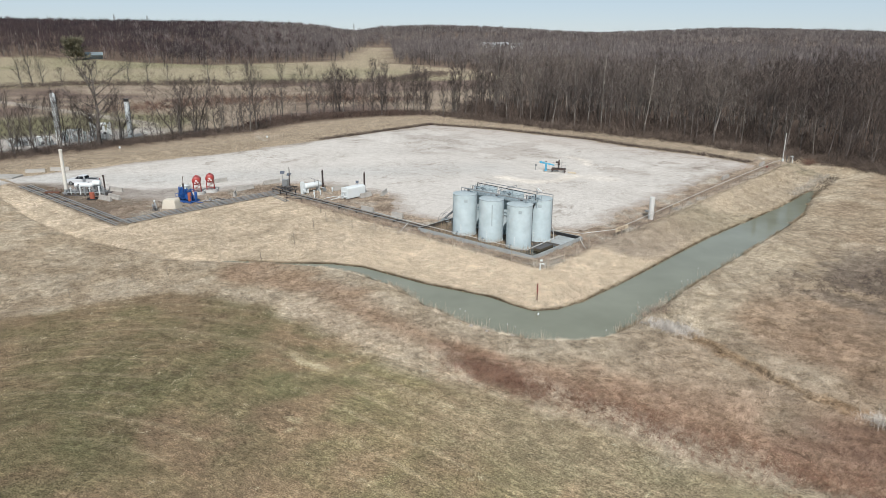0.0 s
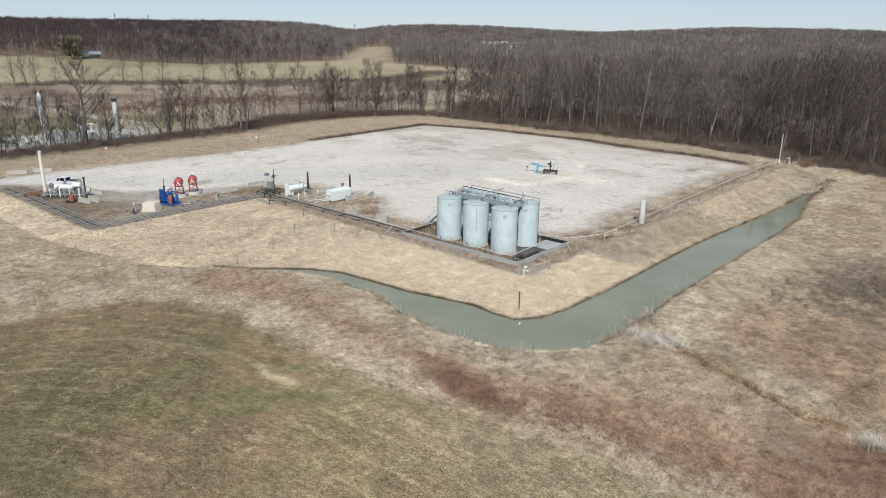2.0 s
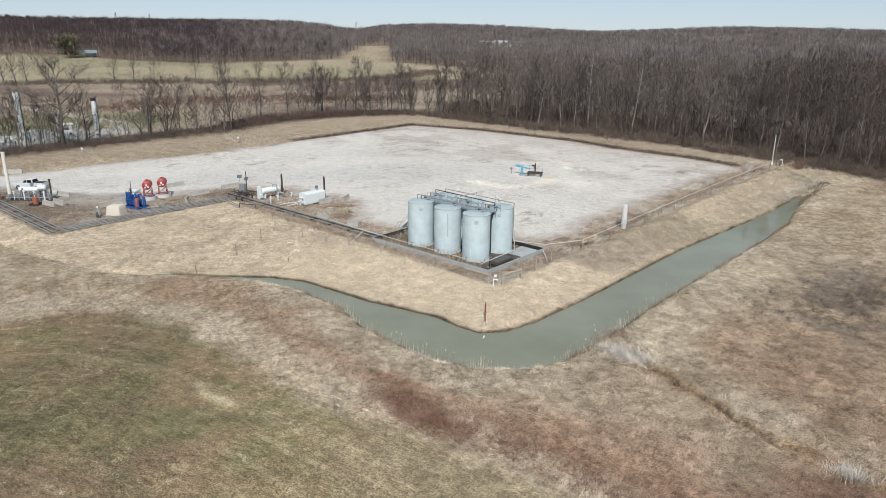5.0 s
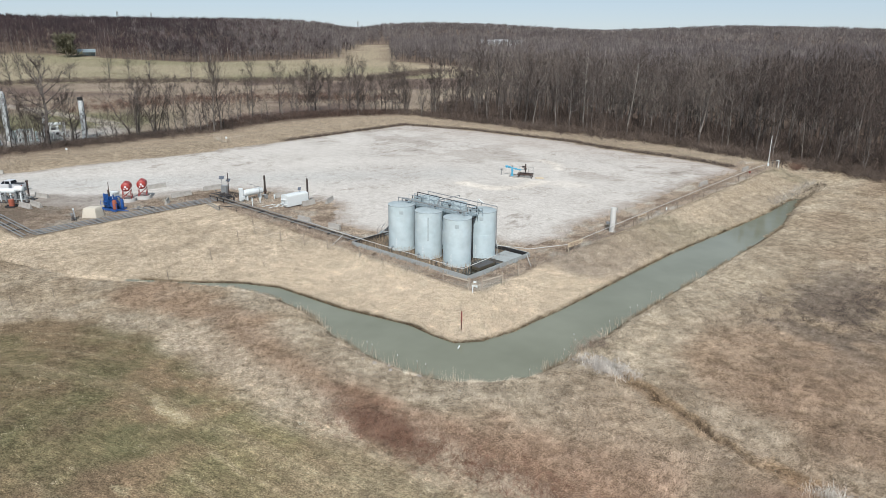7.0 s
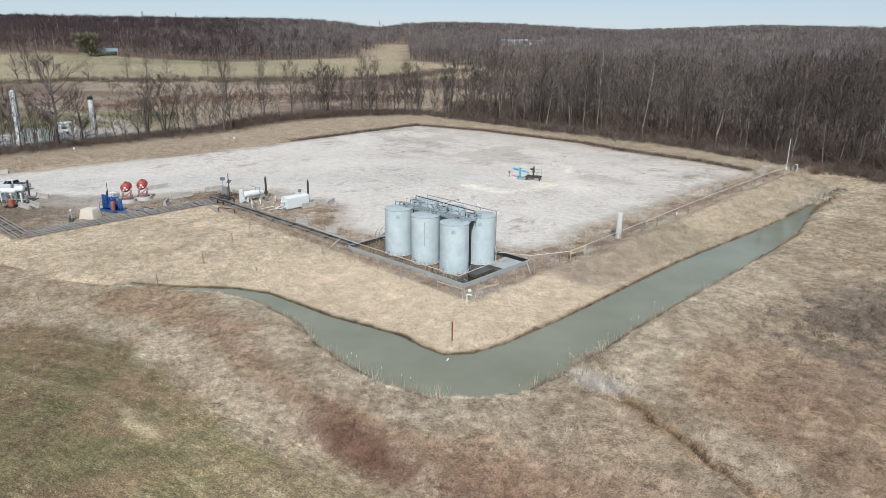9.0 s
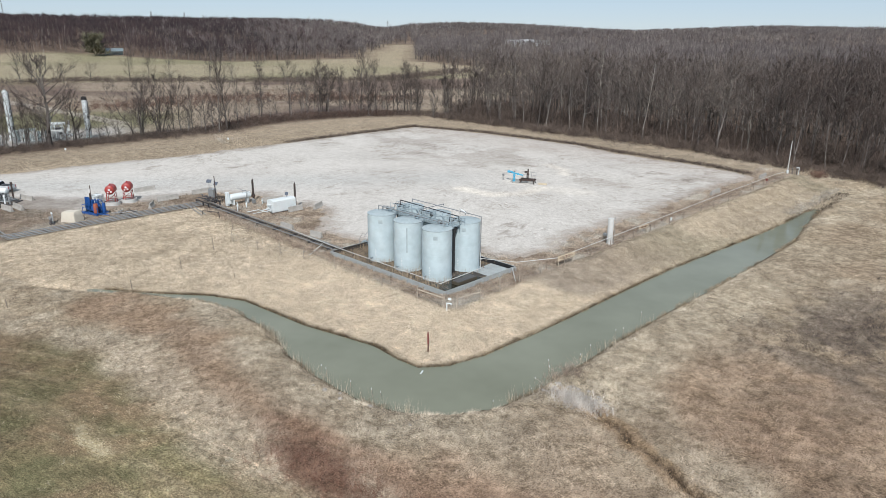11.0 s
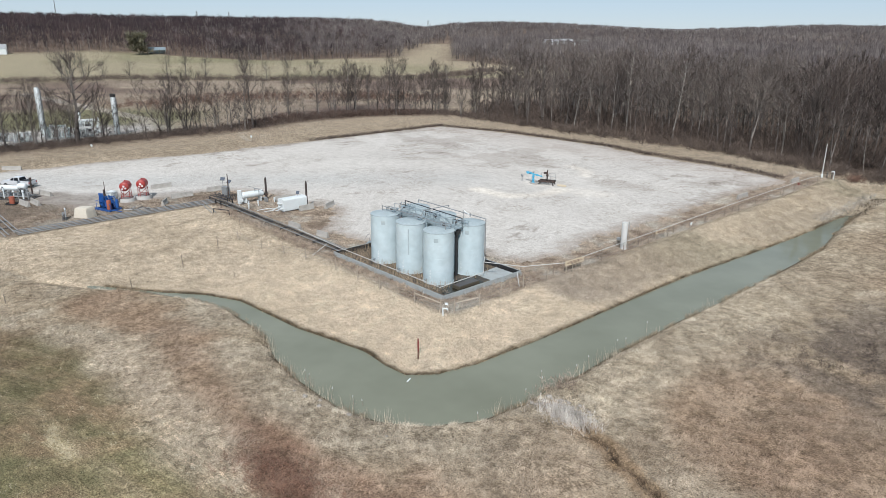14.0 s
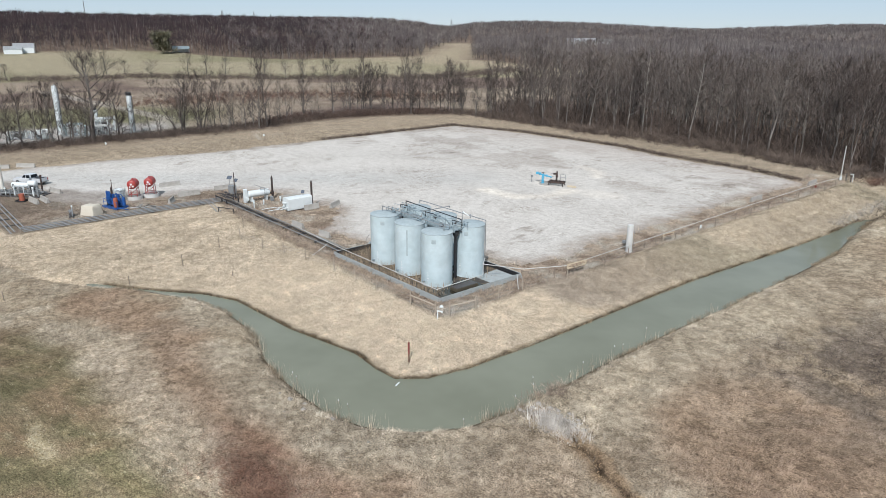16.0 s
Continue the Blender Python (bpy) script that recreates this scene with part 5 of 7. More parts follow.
def corner_gate():
    ob = thing("gate", pose(-45.1, 171.2, 0.05, 0, 0, 60), "dark weathered gate panel beside the corner pole", "gate")
    for x in (-1.1, 0.0, 1.1):
        bm = bmesh.new()
        box(bm, (0.22, 0.2, 1.7), (x, 0, 0), bevel=0.02)
        part("post", bm, DARKSTEEL, ob)
    for z in (0.5, 1.0, 1.45):
        bm = bmesh.new()
        box(bm, (2.3, 0.05, 0.12), (0, -0.12, z))
        part("rail", bm, WOOD_DARK, ob)


corner_gate()


def red_tag():
    ob = thing("marker_tag", pose(-45.5, 158.6, 0.05), "small red marker tag on a stake beside the fence", "marker")
    bm = bmesh.new()
    rod(bm, (0, 0, 0), (0, 0, 0.75), 0.03, 6)
    part("stake", bm, WOOD_DARK, ob)
    bm = bmesh.new()
    box(bm, (0.3, 0.06, 0.45), (0, 0, 0.7), bevel=0.015)
    part("plate", bm, DARK_RED, ob, "faded red plate")


red_tag()


# ---- gathering lines ----
POSTS_S = [(-142 + 4.2 * i, 44.7, 0.22, 0.15, 2.3) for i in range(9)]
run("pipe_bundle", [[(-143, 45.7 - 0.55 * k - (0.35 if k > 1 else 0), 0.34), (-105.5 + 0.8 * k, 45.7 - 0.55 * k - (0.35 if k > 1 else 0), 0.34)] for k in range(4)],
    0.075, STEEL, "four grey steel pipes on low supports along the pad", "pipe", "pipe bundles", POSTS_S)
POSTS_W = [(-104.3, 46.5 + 4.0 * i, 0.22, 2.7, 0.12) for i in range(7)]
run("pipe_bundle", [[(-105.5 + 0.8 * k, 45.2, 0.34), (-105.5 + 0.8 * k, 74.2 - 0.3 * k, 0.34)] for k in range(4)], 0.065, STEEL, "grey steel pipes on low supports beside the dike", "pipe", "pipe bundles", POSTS_W)
POSTS_N = [(-100.5 + 4.3 * i, 74.35, 0.25, 0.15, 1.3) for i in range(8)]
run("pipe_bundle", [[(-104, 74.95, 0.38), (-68.4, 74.95, 0.38)], [(-104, 73.75, 0.38), (-68.4, 73.75, 0.38)]], 0.06, STEEL, "grey steel pipes that run to the tanks", "pipe", "pipe bundles", POSTS_N)
run("pipe_bundle", [[(-104, 74.45, 0.34), (-69, 74.45, 0.34)], [(-103, 74.2, 0.45), (-86, 74.2, 0.42)]], 0.06, BLACK, "black pipes between the grey ones", "pipe", "pipe bundles")
run("branch_line", [[(-103.2, 71.8, 0.35), (-97.0, 70.6, 0.35)], [(-103.2, 71.2, 0.35), (-97.0, 70.0, 0.35)]], 0.07, STEEL, "two grey branch pipes laid over weeds", "pipe")
run("frame_pipe", [[(-97.4, 70.4, 0.0), (-97.4, 70.4, 0.9), (-94.6, 71.6, 0.95), (-94.6, 71.6, 0.0)]], 0.06, BLACK, "black bent pipe frame", "pipe")


def junction():
    ob = thing("manifold_skid", pose(-104.0, 74.6, 0.05), "black steel pipe junction skid", "manifold")
    bm = bmesh.new()
    for y in (-1.0, 0.2, 1.0):
        box(bm, (4.4, 0.11, 0.14), (0.4, y, 0.6))
    for x in (-1.6, 0.6, 2.4):
        for y in (-1.0, 1.0):
            box(bm, (0.16, 0.16, 0.55), (x, y, 0))
    part("frame", bm, BLACK, ob)
    for i in range(4):
        bm = bmesh.new()
        x = -1.4 + i * 1.1
        rod(bm, (x, -0.9, 0.95), (x, 0.9, 0.95), 0.08, 8)
        rod(bm, (x, 0.1 * i, 0.95), (x, 0.1 * i, 1.35), 0.05, 8)
        lathe(bm, [(0.04, 0), (0.2, 0.0), (0.2, 0.04), (0.04, 0.04)], 12, (x, 0.1 * i, 1.35))
        part("valve", bm, DARKSTEEL, ob)


junction()


# ---- barriers ----
def barrier_mesh():
    bm = bmesh.new()
    prof = [(-0.3, 0), (0.3, 0), (0.3, 0.08), (0.16, 0.33), (0.09, 0.81), (-0.09, 0.81), (-0.16, 0.33), (-0.3, 0.08)]
    a = [bm.verts.new((-1.8, y, z)) for y, z in prof]
    b = [bm.verts.new((1.8, y, z)) for y, z in prof]
    for i in range(8):
        j = (i + 1) % 8
        bm.faces.new((a[i], a[j], b[j], b[i]))
    bm.faces.new(a[::-1])
    bm.faces.new(b)
    bmesh.ops.bevel(bm, geom=[e for e in bm.edges if abs(e.verts[0].co.z - 0.81) < 0.01 and abs(e.verts[1].co.z - 0.81) < 0.01], offset=0.03, segments=1, affect="EDGES")
    me = bpy.data.meshes.new("concrete_barrier")
    bm.to_mesh(me)
    bm.free()
    me.materials.append(CONCRETE)
    return me


BARRIER = barrier_mesh()
for x, y, turn, scale in ((-120.2, 71.4, 90, 1.0), (-111.1, 71.3, 88, 1.0), (-112.0, 77.9, 88, 1.0), (-108.2, 67.2, -38, 0.6), (-82.6, 75.7, 4, 0.75), (-90.5, 82.6, 90, 0.7), (-89.6, 86.3, 118, 0.75),
                          (-121.6, 50.2, 8, 0.95), (-121.4, 51.7, 5, 0.95), (-127.0, 54.6, 15, 0.9), (-48.9, 143.6, 90, 1.0), (-48.4, 164.5, 92, 1.0),
                          (-156.0, 51.2, 61, 1.0), (-154.6, 55.5, 52, 1.0), (-98.3, 83.4, 82, 1.0), (-76.2, 76.2, 8, 0.6)):
    ob = new("concrete_barrier", BARRIER)
    ob.matrix_world = pose(x, y, 0.05, 0, 0, turn) @ Matrix.Diagonal((scale, 1, 1, 1))
    tagged(ob, "weathered concrete road barrier on the gravel's edge", "barrier", "concrete barriers")


def slab():
    ob = thing("concrete_slab", pose(-155.5, 45.2, 0.05, 0, 0, 35), "flat pale concrete slab beside the drive", "slab")
    bm = bmesh.new()
    box(bm, (6.0, 3.4, 0.35), (0, 0, 0), bevel=0.03)
    part("body", bm, CONCRETE, ob)


slab()


# ---- equipment by the pad's near edge ----
def vessel(bm, a, b, r, n=20):
    """A lying pressure vessel with domed ends."""
    a, b = Vector(a), Vector(b)
    d = (b - a).normalized()
    rod(bm, a, b, r, n, caps=False)
    for p, s in ((a, -1), (b, 1)):
        prev_p, prev_r = p, r
        for k in range(1, 5):
            t = k * math.pi / 8
            q, rq = p + d * s * r * 0.45 * math.sin(t), max(0.004, r * math.cos(t))
            rod(bm, prev_p, q, prev_r, n, rq, caps=False)
            prev_p, prev_r = q, rq


def line_heater():
    ob = thing("line_heater", pose(-92.0, 81.0, 0.08) @ Matrix.Diagonal((0.85, 0.86, 0.84, 1)), "white boxy gas line heater with a black stack", "heater")
    bm = bmesh.new()
    prof = [(-0.95, 0.12), (0.95, 0.12), (0.98, 0.3), (0.98, 2.12), (0.88, 2.3), (0.3, 2.38), (-0.3, 2.38), (-0.88, 2.3), (-0.98, 2.12), (-0.98, 0.3)]
    a = [bm.verts.new((x, -2.4, z)) for x, z in prof]
    b = [bm.verts.new((x, 2.5, z)) for x, z in prof]
    for i in range(10):
        j = (i + 1) % 10
        bm.faces.new((a[i], a[j], b[j], b[i]))
    bm.faces.new(a[::-1])
    bm.faces.new(b)
    bmesh.ops.recalc_face_normals(bm, faces=bm.faces)
    part("body", bm, WHITE, ob)
    bm = bmesh.new()
    for x in (-0.75, 0.75):
        box(bm, (0.2, 5.4, 0.14), (x, 0, 0))
    part("skid", bm, DARKSTEEL, ob)
    bm = bmesh.new()
    rod(bm, (0.45, 2.75, 0.5), (0.45, 2.75, 4.6), 0.19, 14)
    rod(bm, (0.45, 2.75, 4.6), (0.45, 2.75, 5.1), 0.19, 14, 0.05)
    rod(bm, (0.45, 2.3, 0.8), (0.45, 2.75, 0.8), 0.16, 12)
    rod(bm, (0.45, 2.75, 1.2), (0.45, 2.75, 1.3), 0.26, 14)
    part("stack", bm, RUST_BLACK, ob, "black rusting exhaust stack")
    bm = bmesh.new()
    for x, z in ((-0.55, 0.6), (0.0, 0.9), (0.55, 0.6), (-0.3, 1.5), (0.35, 1.55)):
        rod(bm, (x, -2.4, z), (x, -2.95, z), 0.09, 10)
        rod(bm, (x, -2.75, z), (x, -2.82, z), 0.2, 12)
        rod(bm, (x, -2.85, z), (x, -2.85, z + 0.35), 0.04, 6)
    pipe(bm, [Vector((-0.55, -2.9, 0.6)), Vector((-0.55, -3.6, 0.6)), Vector((-0.55, -3.6, 0.3)), Vector((-0.55, -5.6, 0.3))], 0.07, 8)
    pipe(bm, [Vector((0.55, -2.9, 0.6)), Vector((0.55, -3.3, 0.6)), Vector((0.55, -3.3, 0.35)), Vector((-2.2, -3.5, 0.35)), Vector((-2.2, -6.0, 0.35))], 0.07, 8)
    part("burner_piping", bm, WHITE, ob, "white valves and burner pipes")
    bm = bmesh.new()
    rod(bm, (-0.2, 1.3, 2.35), (-0.2, 1.3, 2.75), 0.03, 6)
    box(bm, (0.62, 0.04, 0.62), (-0.2, 1.25, 2.68), (-28, 0, 35))
    part("solar_panel", bm, SOLAR, ob, "small dark solar panel")


def separator():
    ob = thing("separator", pose(-100.6, 78.7, 0.08), "white lying separator vessel on legs with a black stack", "separator")
    bm = bmesh.new()
    vessel(bm, (0, -1.7, 1.25), (0, 1.7, 1.25), 0.55)
    part("shell", bm, WHITE, ob, smooth=True)
    for y in (-1.3, 1.3):
        bm = bmesh.new()
        box(bm, (0.85, 0.22, 0.95), (0, y, 0), taper=(0.85, 1.0))
        part("saddle", bm, WHITE, ob)
    bm = bmesh.new()
    box(bm, (0.55, 0.55, 2.2), (0.05, -2.3, 0.0), bevel=0.03)
    box(bm, (0.4, 0.5, 0.5), (0.6, -2.3, 0.4))
    part("control_box", bm, WHITE, ob)
    bm = bmesh.new()
    rod(bm, (-0.2, 2.6, 0.2), (-0.2, 2.6, 3.4), 0.17, 12)
    rod(bm, (-0.2, 2.6, 3.4), (-0.2, 2.6, 3.75), 0.17, 12, 0.05)
    rod(bm, (-0.2, 1.9, 0.9), (-0.2, 2.6, 0.9), 0.15, 12)
    rod(bm, (-0.2, 2.6, 0.7), (-0.2, 2.6, 1.15), 0.26, 12)
    part("stack", bm, RUST_BLACK, ob, "black rusting exhaust stack")
    bm = bmesh.new()
    pipe(bm, [Vector((0.3, 0.3, 1.75)), Vector((0.3, 0.3, 2.2)), Vector((0.9, 0.7, 2.2)), Vector((0.9, 0.7, 0.2))], 0.05, 6)
    rod(bm, (0.0, -0.6, 2.7), (0.6, 1.6, 1.7), 0.035, 6)
    pipe(bm, [Vector((0.5, 1.5, 0.6)), Vector((1.0, 1.9, 0.6)), Vector((1.0, 1.9, 0.1))], 0.09, 8)
    box(bm, (0.45, 0.45, 0.6), (1.3, 1.7, 0.0))
    part("piping", bm, STEEL, ob)


SOLAR = plain("solar_glass", (0.10, 0.115, 0.14), 0.15, scale=6.0, relief=0.0)
RUST_BLACK = plain("scorched_steel", (0.035, 0.03, 0.028), 0.7, worn=(0.14, 0.06, 0.035), wear=0.8, scale=3.0)
line_heater()
separator()


def meter_station():
    ob = thing("meter_cabinet", pose(-105.8, 76.6, 0.05, 0, 0, 20), "grey instrument cabinet with two small solar panels", "cabinet")
    bm = bmesh.new()
    box(bm, (1.1, 0.8, 1.35), (0, 0, 0.6), bevel=0.03)
    part("body", bm, STEEL, ob)
    bm = bmesh.new()
    for x in (-0.45, 0.45):
        for y in (-0.3, 0.3):
            box(bm, (0.08, 0.08, 0.62), (x, y, 0))
    part("legs", bm, DARKSTEEL, ob)
    for x, h, t in ((-0.75, 3.0, 15), (0.55, 2.7, -10)):
        bm = bmesh.new()
        rod(bm, (x, 0.2, 0), (x, 0.2, h), 0.04, 8)
        part("mast", bm, STEEL, ob)
        bm = bmesh.new()
        box(bm, (0.85, 0.04, 0.6), (x, 0.1, h - 0.1), (-40, 0, t))
        part("solar_panel", bm, SOLAR, ob, "dark tilted solar panel")
    bm = bmesh.new()
    for k in range(5):
        pipe(bm, [Vector((1.0 + 0.35 * k, -0.6, 0)), Vector((1.2 + 0.35 * k, -0.4, 0.9)), Vector((1.6 + 0.3 * k, 0.2, 0.7)), Vector((1.8 + 0.3 * k, 0.3, 0))], 0.035, 6)
    part("hoses", bm, BLACK, ob, "bent black tubing")


meter_station()
slim_pole(-104.0, 76.2, 4.5, 0.09, RUST_BLACK, "dark thin steel pole beside the instrument cabinet")


def pilot_post(x, y, h, label):
    ob = thing("riser", pose(x, y, 0.05), label, "pipe", "small white risers")
    bm = bmesh.new()
    rod(bm, (0, 0, 0), (0, 0, h), 0.08, 10)
    rod(bm, (0, 0, h * 0.6), (0, 0, h * 0.75), 0.17, 12)
    rod(bm, (-0.25, 0, h), (0.25, 0, h), 0.05, 8)
    part("body", bm, WHITE, ob, smooth=False)


pilot_post(-96.6, 75.9, 1.3, "small white valve riser beside the pipes")
pilot_post(-97.5, 78.0, 0.9, "small white valve riser beside the separator")
pilot_post(-98.0, 81.2, 0.8, "small white valve riser beside the separator")


# ---- fuel drums, engine and covered pump ----
def drum(x, y, turn):
    ob = thing("fuel_drum", pose(x, y, 0.05, 0, 0, turn), "red drum tank on a red stand in a concrete ring", "tank", "red drum tanks")
    bm = bmesh.new()
    lathe(bm, [(1.1, 0), (1.26, 0), (1.26, 0.62), (1.1, 0.62), (1.1, 0.15), (0, 0.15)], 28)
    part("ring", bm, PALE_PIPE, ob, "galvanised round catch basin")
    bm = bmesh.new()
    for sx in (-0.55, 0.55):
        for sy in (-0.62, 0.62):
            rod(bm, (sx * 1.15, sy * 1.1, 0.15), (sx, sy, 1.95), 0.05, 6)
        rod(bm, (sx * 1.1, -0.66, 0.9), (sx * 1.1, 0.66, 0.9), 0.035, 6)
        rod(bm, (sx * 1.1, -0.66, 0.75), (sx, 0.62, 1.8), 0.03, 6)
    for sy in (-0.62, 0.62):
        rod(bm, (-0.62, sy, 0.9), (0.62, sy, 0.9), 0.035, 6)
        rod(bm, (-0.6, sy, 0.75), (0.56, sy, 1.8), 0.03, 6)
        rod(bm, (-0.6, sy, 1.95), (0.6, sy, 1.95), 0.05, 6)
    part("stand", bm, RED, ob)
    bm = bmesh.new()
    vessel(bm, (-0.8, 0, 2.58), (0.8, 0, 2.58), 0.75, 24)
    part("drum", bm, RED, ob, "faded red drum", smooth=True)
    bm = bmesh.new()
    rod(bm, (0.1, 0, 3.2), (0.1, 0, 3.5), 0.06, 8)
    rod(bm, (0.1, 0, 3.45), (0.1, 0, 3.52), 0.11, 8)
    part("vent", bm, RED, ob)
    for ay, az, r in ((0.0, 0.1, 0.17), (0.26, -0.22, 0.15), (-0.22, -0.3, 0.13)):
        bm = bmesh.new()
        rod(bm, (1.08, ay, 2.58 + az), (1.15, ay, 2.58 + az), r, 12)
        part("label_disc", bm, WHITE, ob, "white round label")


drum(-114.1, 63.4, -34)
drum(-114.2, 66.1, -34)


def engine():
    ob = thing("engine_skid", pose(-110.5, 59.3, 0.05, 0, 0, 18) @ Matrix.Diagonal((0.86, 1.05, 1.28, 1)), "bright blue engine and pump on a skid", "engine")
    bm = bmesh.new()
    for y in (-0.9, 0.9):
        box(bm, (4.2, 0.22, 0.25), (0, y, 0))
    for x in (-1.9, -0.9, 0.1, 1.1, 2.0):
        box(bm, (0.2, 1.9, 0.18), (x, 0, 0.04))
    part("skid", bm, BLUE, ob)
    bm = bmesh.new()
    box(bm, (1.3, 0.8, 0.8), (-0.8, 0, 0.33), bevel=0.05)
    box(bm, (1.1, 0.45, 0.5), (-0.8, 0.05, 1.12), bevel=0.04)
    rod(bm, (-1.75, 0, 0.75), (-1.45, 0, 0.75), 0.42, 16)
    part("block", bm, BLUE, ob)
    for k in range(4):
        bm = bmesh.new()
        rod(bm, (-1.25 + 0.32 * k, -0.5, 0.6), (-1.25 + 0.32 * k, -0.5, 1.75), 0.1, 8)
        rod(bm, (-1.25 + 0.32 * k, -0.5, 1.75), (-1.25 + 0.32 * k, -0.5, 2.05), 0.13, 8, 0.07)
        part("cylinder", bm, BLUE, ob)
    bm = bmesh.new()
    box(bm, (0.12, 0.95, 1.0), (0.15, 0.2, 0.33), bevel=0.02)
    for z in (0.5, 0.75, 1.0, 1.25):
        box(bm, (0.2, 1.0, 0.05), (0.15, 0.2, z))
    part("radiator", bm, BLUE, ob)
    bm = bmesh.new()
    box(bm, (0.7, 0.7, 0.7), (0.85, 0.2, 0.3), bevel=0.05)
    rod(bm, (0.85, -0.7, 0.8), (0.85, 0.0, 0.8), 0.3, 14)
    rod(bm, (0.85, -0.75, 0.8), (0.85, -0.68, 0.8), 0.4, 16)
    rod(bm, (0.85, 0.2, 1.0), (0.85, 0.2, 1.7), 0.14, 10)
    rod(bm, (0.85, 0.2, 1.45), (0.85, 0.2, 1.52), 0.24, 12)
    part("pump", bm, BLUE, ob)
    for a, b in (((-1.9, -0.8), (-0.1, -0.8)), ((-1.9, 0.8), (-0.1, 0.8))):
        bm = bmesh.new()
        for p in (a, b):
            rod(bm, (*p, 0.25), (*p, 1.1), 0.035, 6)
        rod(bm, (*a, 1.1), (*b, 1.1), 0.035, 6)
        rod(bm, (*a, 0.7), (*b, 0.7), 0.025, 6)
        part("guard_rail", bm, BLUE, ob)
    r9 = random.Random(6)
    for k in range(12):
        x, y, h, r = r9.uniform(-1.7, 1.5), r9.uniform(-0.75, 0.75), r9.uniform(0.7, 1.75), r9.uniform(0.06, 0.14)
        bm = bmesh.new()
        rod(bm, (x, y, 0.25), (x, y, h), r, 9)
        rod(bm, (x, y, h - 0.25), (x, y, h - 0.15), r * 1.9, 9)
        pipe(bm, [Vector((x, y, h * 0.7)), Vector((x + 0.35, y, h * 0.7)), Vector((x + 0.35, y * 0.4, h * 0.5))], 0.045, 6)
        part("fitting", bm, DARKSTEEL if k % 4 == 3 else BLUE, ob)
    bm = bmesh.new()
    lathe(bm, [(0, 0), (0.31, 0), (0.33, 0.1), (0.33, 1.0), (0.28, 1.12), (0, 1.16)], 16, (1.6, -0.75, 0.3))
    part("separator_pot", bm, ORANGE, ob, "faded orange upright pot", smooth=True)
    bm = bmesh.new()
    rod(bm, (-1.1, 0.4, 1.6), (-1.1, 0.4, 3.3), 0.05, 8)
    rod(bm, (-0.8, 0.1, 1.6), (-0.8, 0.1, 2.4), 0.15, 10)
    part("exhaust", bm, RUST_BLACK, ob)
    bm = bmesh.new()
    lathe(bm, [(0, 0), (0.26, 0), (0.26, 0.9), (0.2, 1.05), (0, 1.08)], 14, (1.85, 0.45, 0.3))
    part("filter_pot", bm, BLUE, ob, smooth=True)
    bm = bmesh.new()
    pipe(bm, [Vector((0.85, 0.2, 1.7)), Vector((1.5, 0.3, 1.7)), Vector((1.85, 0.45, 1.3))], 0.06, 8)
    part("crossover", bm, BLUE, ob)
    bm = bmesh.new()
    pipe(bm, [Vector((1.1, -0.8, 0.9)), Vector((2.2, -0.9, 0.9)), Vector((2.2, -0.9, 0.25)), Vector((4.4, -0.4, 0.2))], 0.06, 8)
    part("discharge", bm, BLUE, ob)


engine()


def tote():
    ob = thing("liquid_tote", pose(-114.2, 61.2, 0.05, 0, 0, 20) @ Matrix.Scale(1.25, 4), "white caged plastic liquid tote", "tote")
    bm = bmesh.new()
    box(bm, (1.15, 1.0, 1.1), (0, 0, 0.5), bevel=0.12)
    part("bottle", bm, WHITE, ob, smooth=False)
    bm = bmesh.new()
    for k in range(6):
        t = -0.55 + 0.22 * k
        rod(bm, (t, -0.52, 0.45), (t, -0.52, 1.6), 0.018, 5)
        rod(bm, (0.59, t * 0.9, 0.45), (0.59, t * 0.9, 1.6), 0.018, 5)
    for z in (0.5, 0.8, 1.1, 1.4, 1.6):
        for a, b in (((-0.59, -0.53), (0.59, -0.53)), ((0.6, -0.53), (0.6, 0.53)), ((-0.59, 0.53), (0.59, 0.53)), ((-0.6, -0.53), (-0.6, 0.53))):
            rod(bm, (*a, z), (*b, z), 0.018, 5)
    part("cage", bm, STEEL, ob)
    bm = bmesh.new()
    box(bm, (1.2, 1.05, 0.14), (0, 0, 0.3))
    for x in (-0.5, 0, 0.5):
        box(bm, (0.12, 1.0, 0.3), (x, 0, 0))
    part("pallet", bm, WOOD, ob)


tote()


def covered_pump():
    ob = thing("covered_pump", pose(-108.1, 55.2, 0.05, 0, 0, 30), "pump wrapped in a faded tan tarpaulin", "tarpaulin")
    bm = bmesh.new()
    bmesh.ops.create_grid(bm, x_segments=18, y_segments=14, size=1.0)
    for v in bm.verts:
        u, w = v.co.x, v.co.y
        m = max(abs(u), abs(w))
        top = 1.55 + 0.12 * u - 0.2 * abs(w) ** 2 + 0.06 * noise.noise(Vector((u * 3, w * 3, 1)))
        drop = 0 if m < 0.62 else (m - 0.62) / 0.38
        s = 1.0 if m < 0.62 else 0.62 / m * (1 + 0.18 * drop)
        v.co = Vector((u * s * 1.75, w * s * 1.35, max(0.02, top * (1 - drop) + 0.05 * noise.noise(Vector((u * 5, w * 5, 3))))))
        if 0 < drop:
            v.co.x += 0.06 * noise.noise(Vector((u * 6, w * 6, 7)))
            v.co.y += 0.06 * noise.noise(Vector((u * 6, w * 6, 9)))
    part("cover", bm, TAN, ob, smooth=True)


covered_pump()


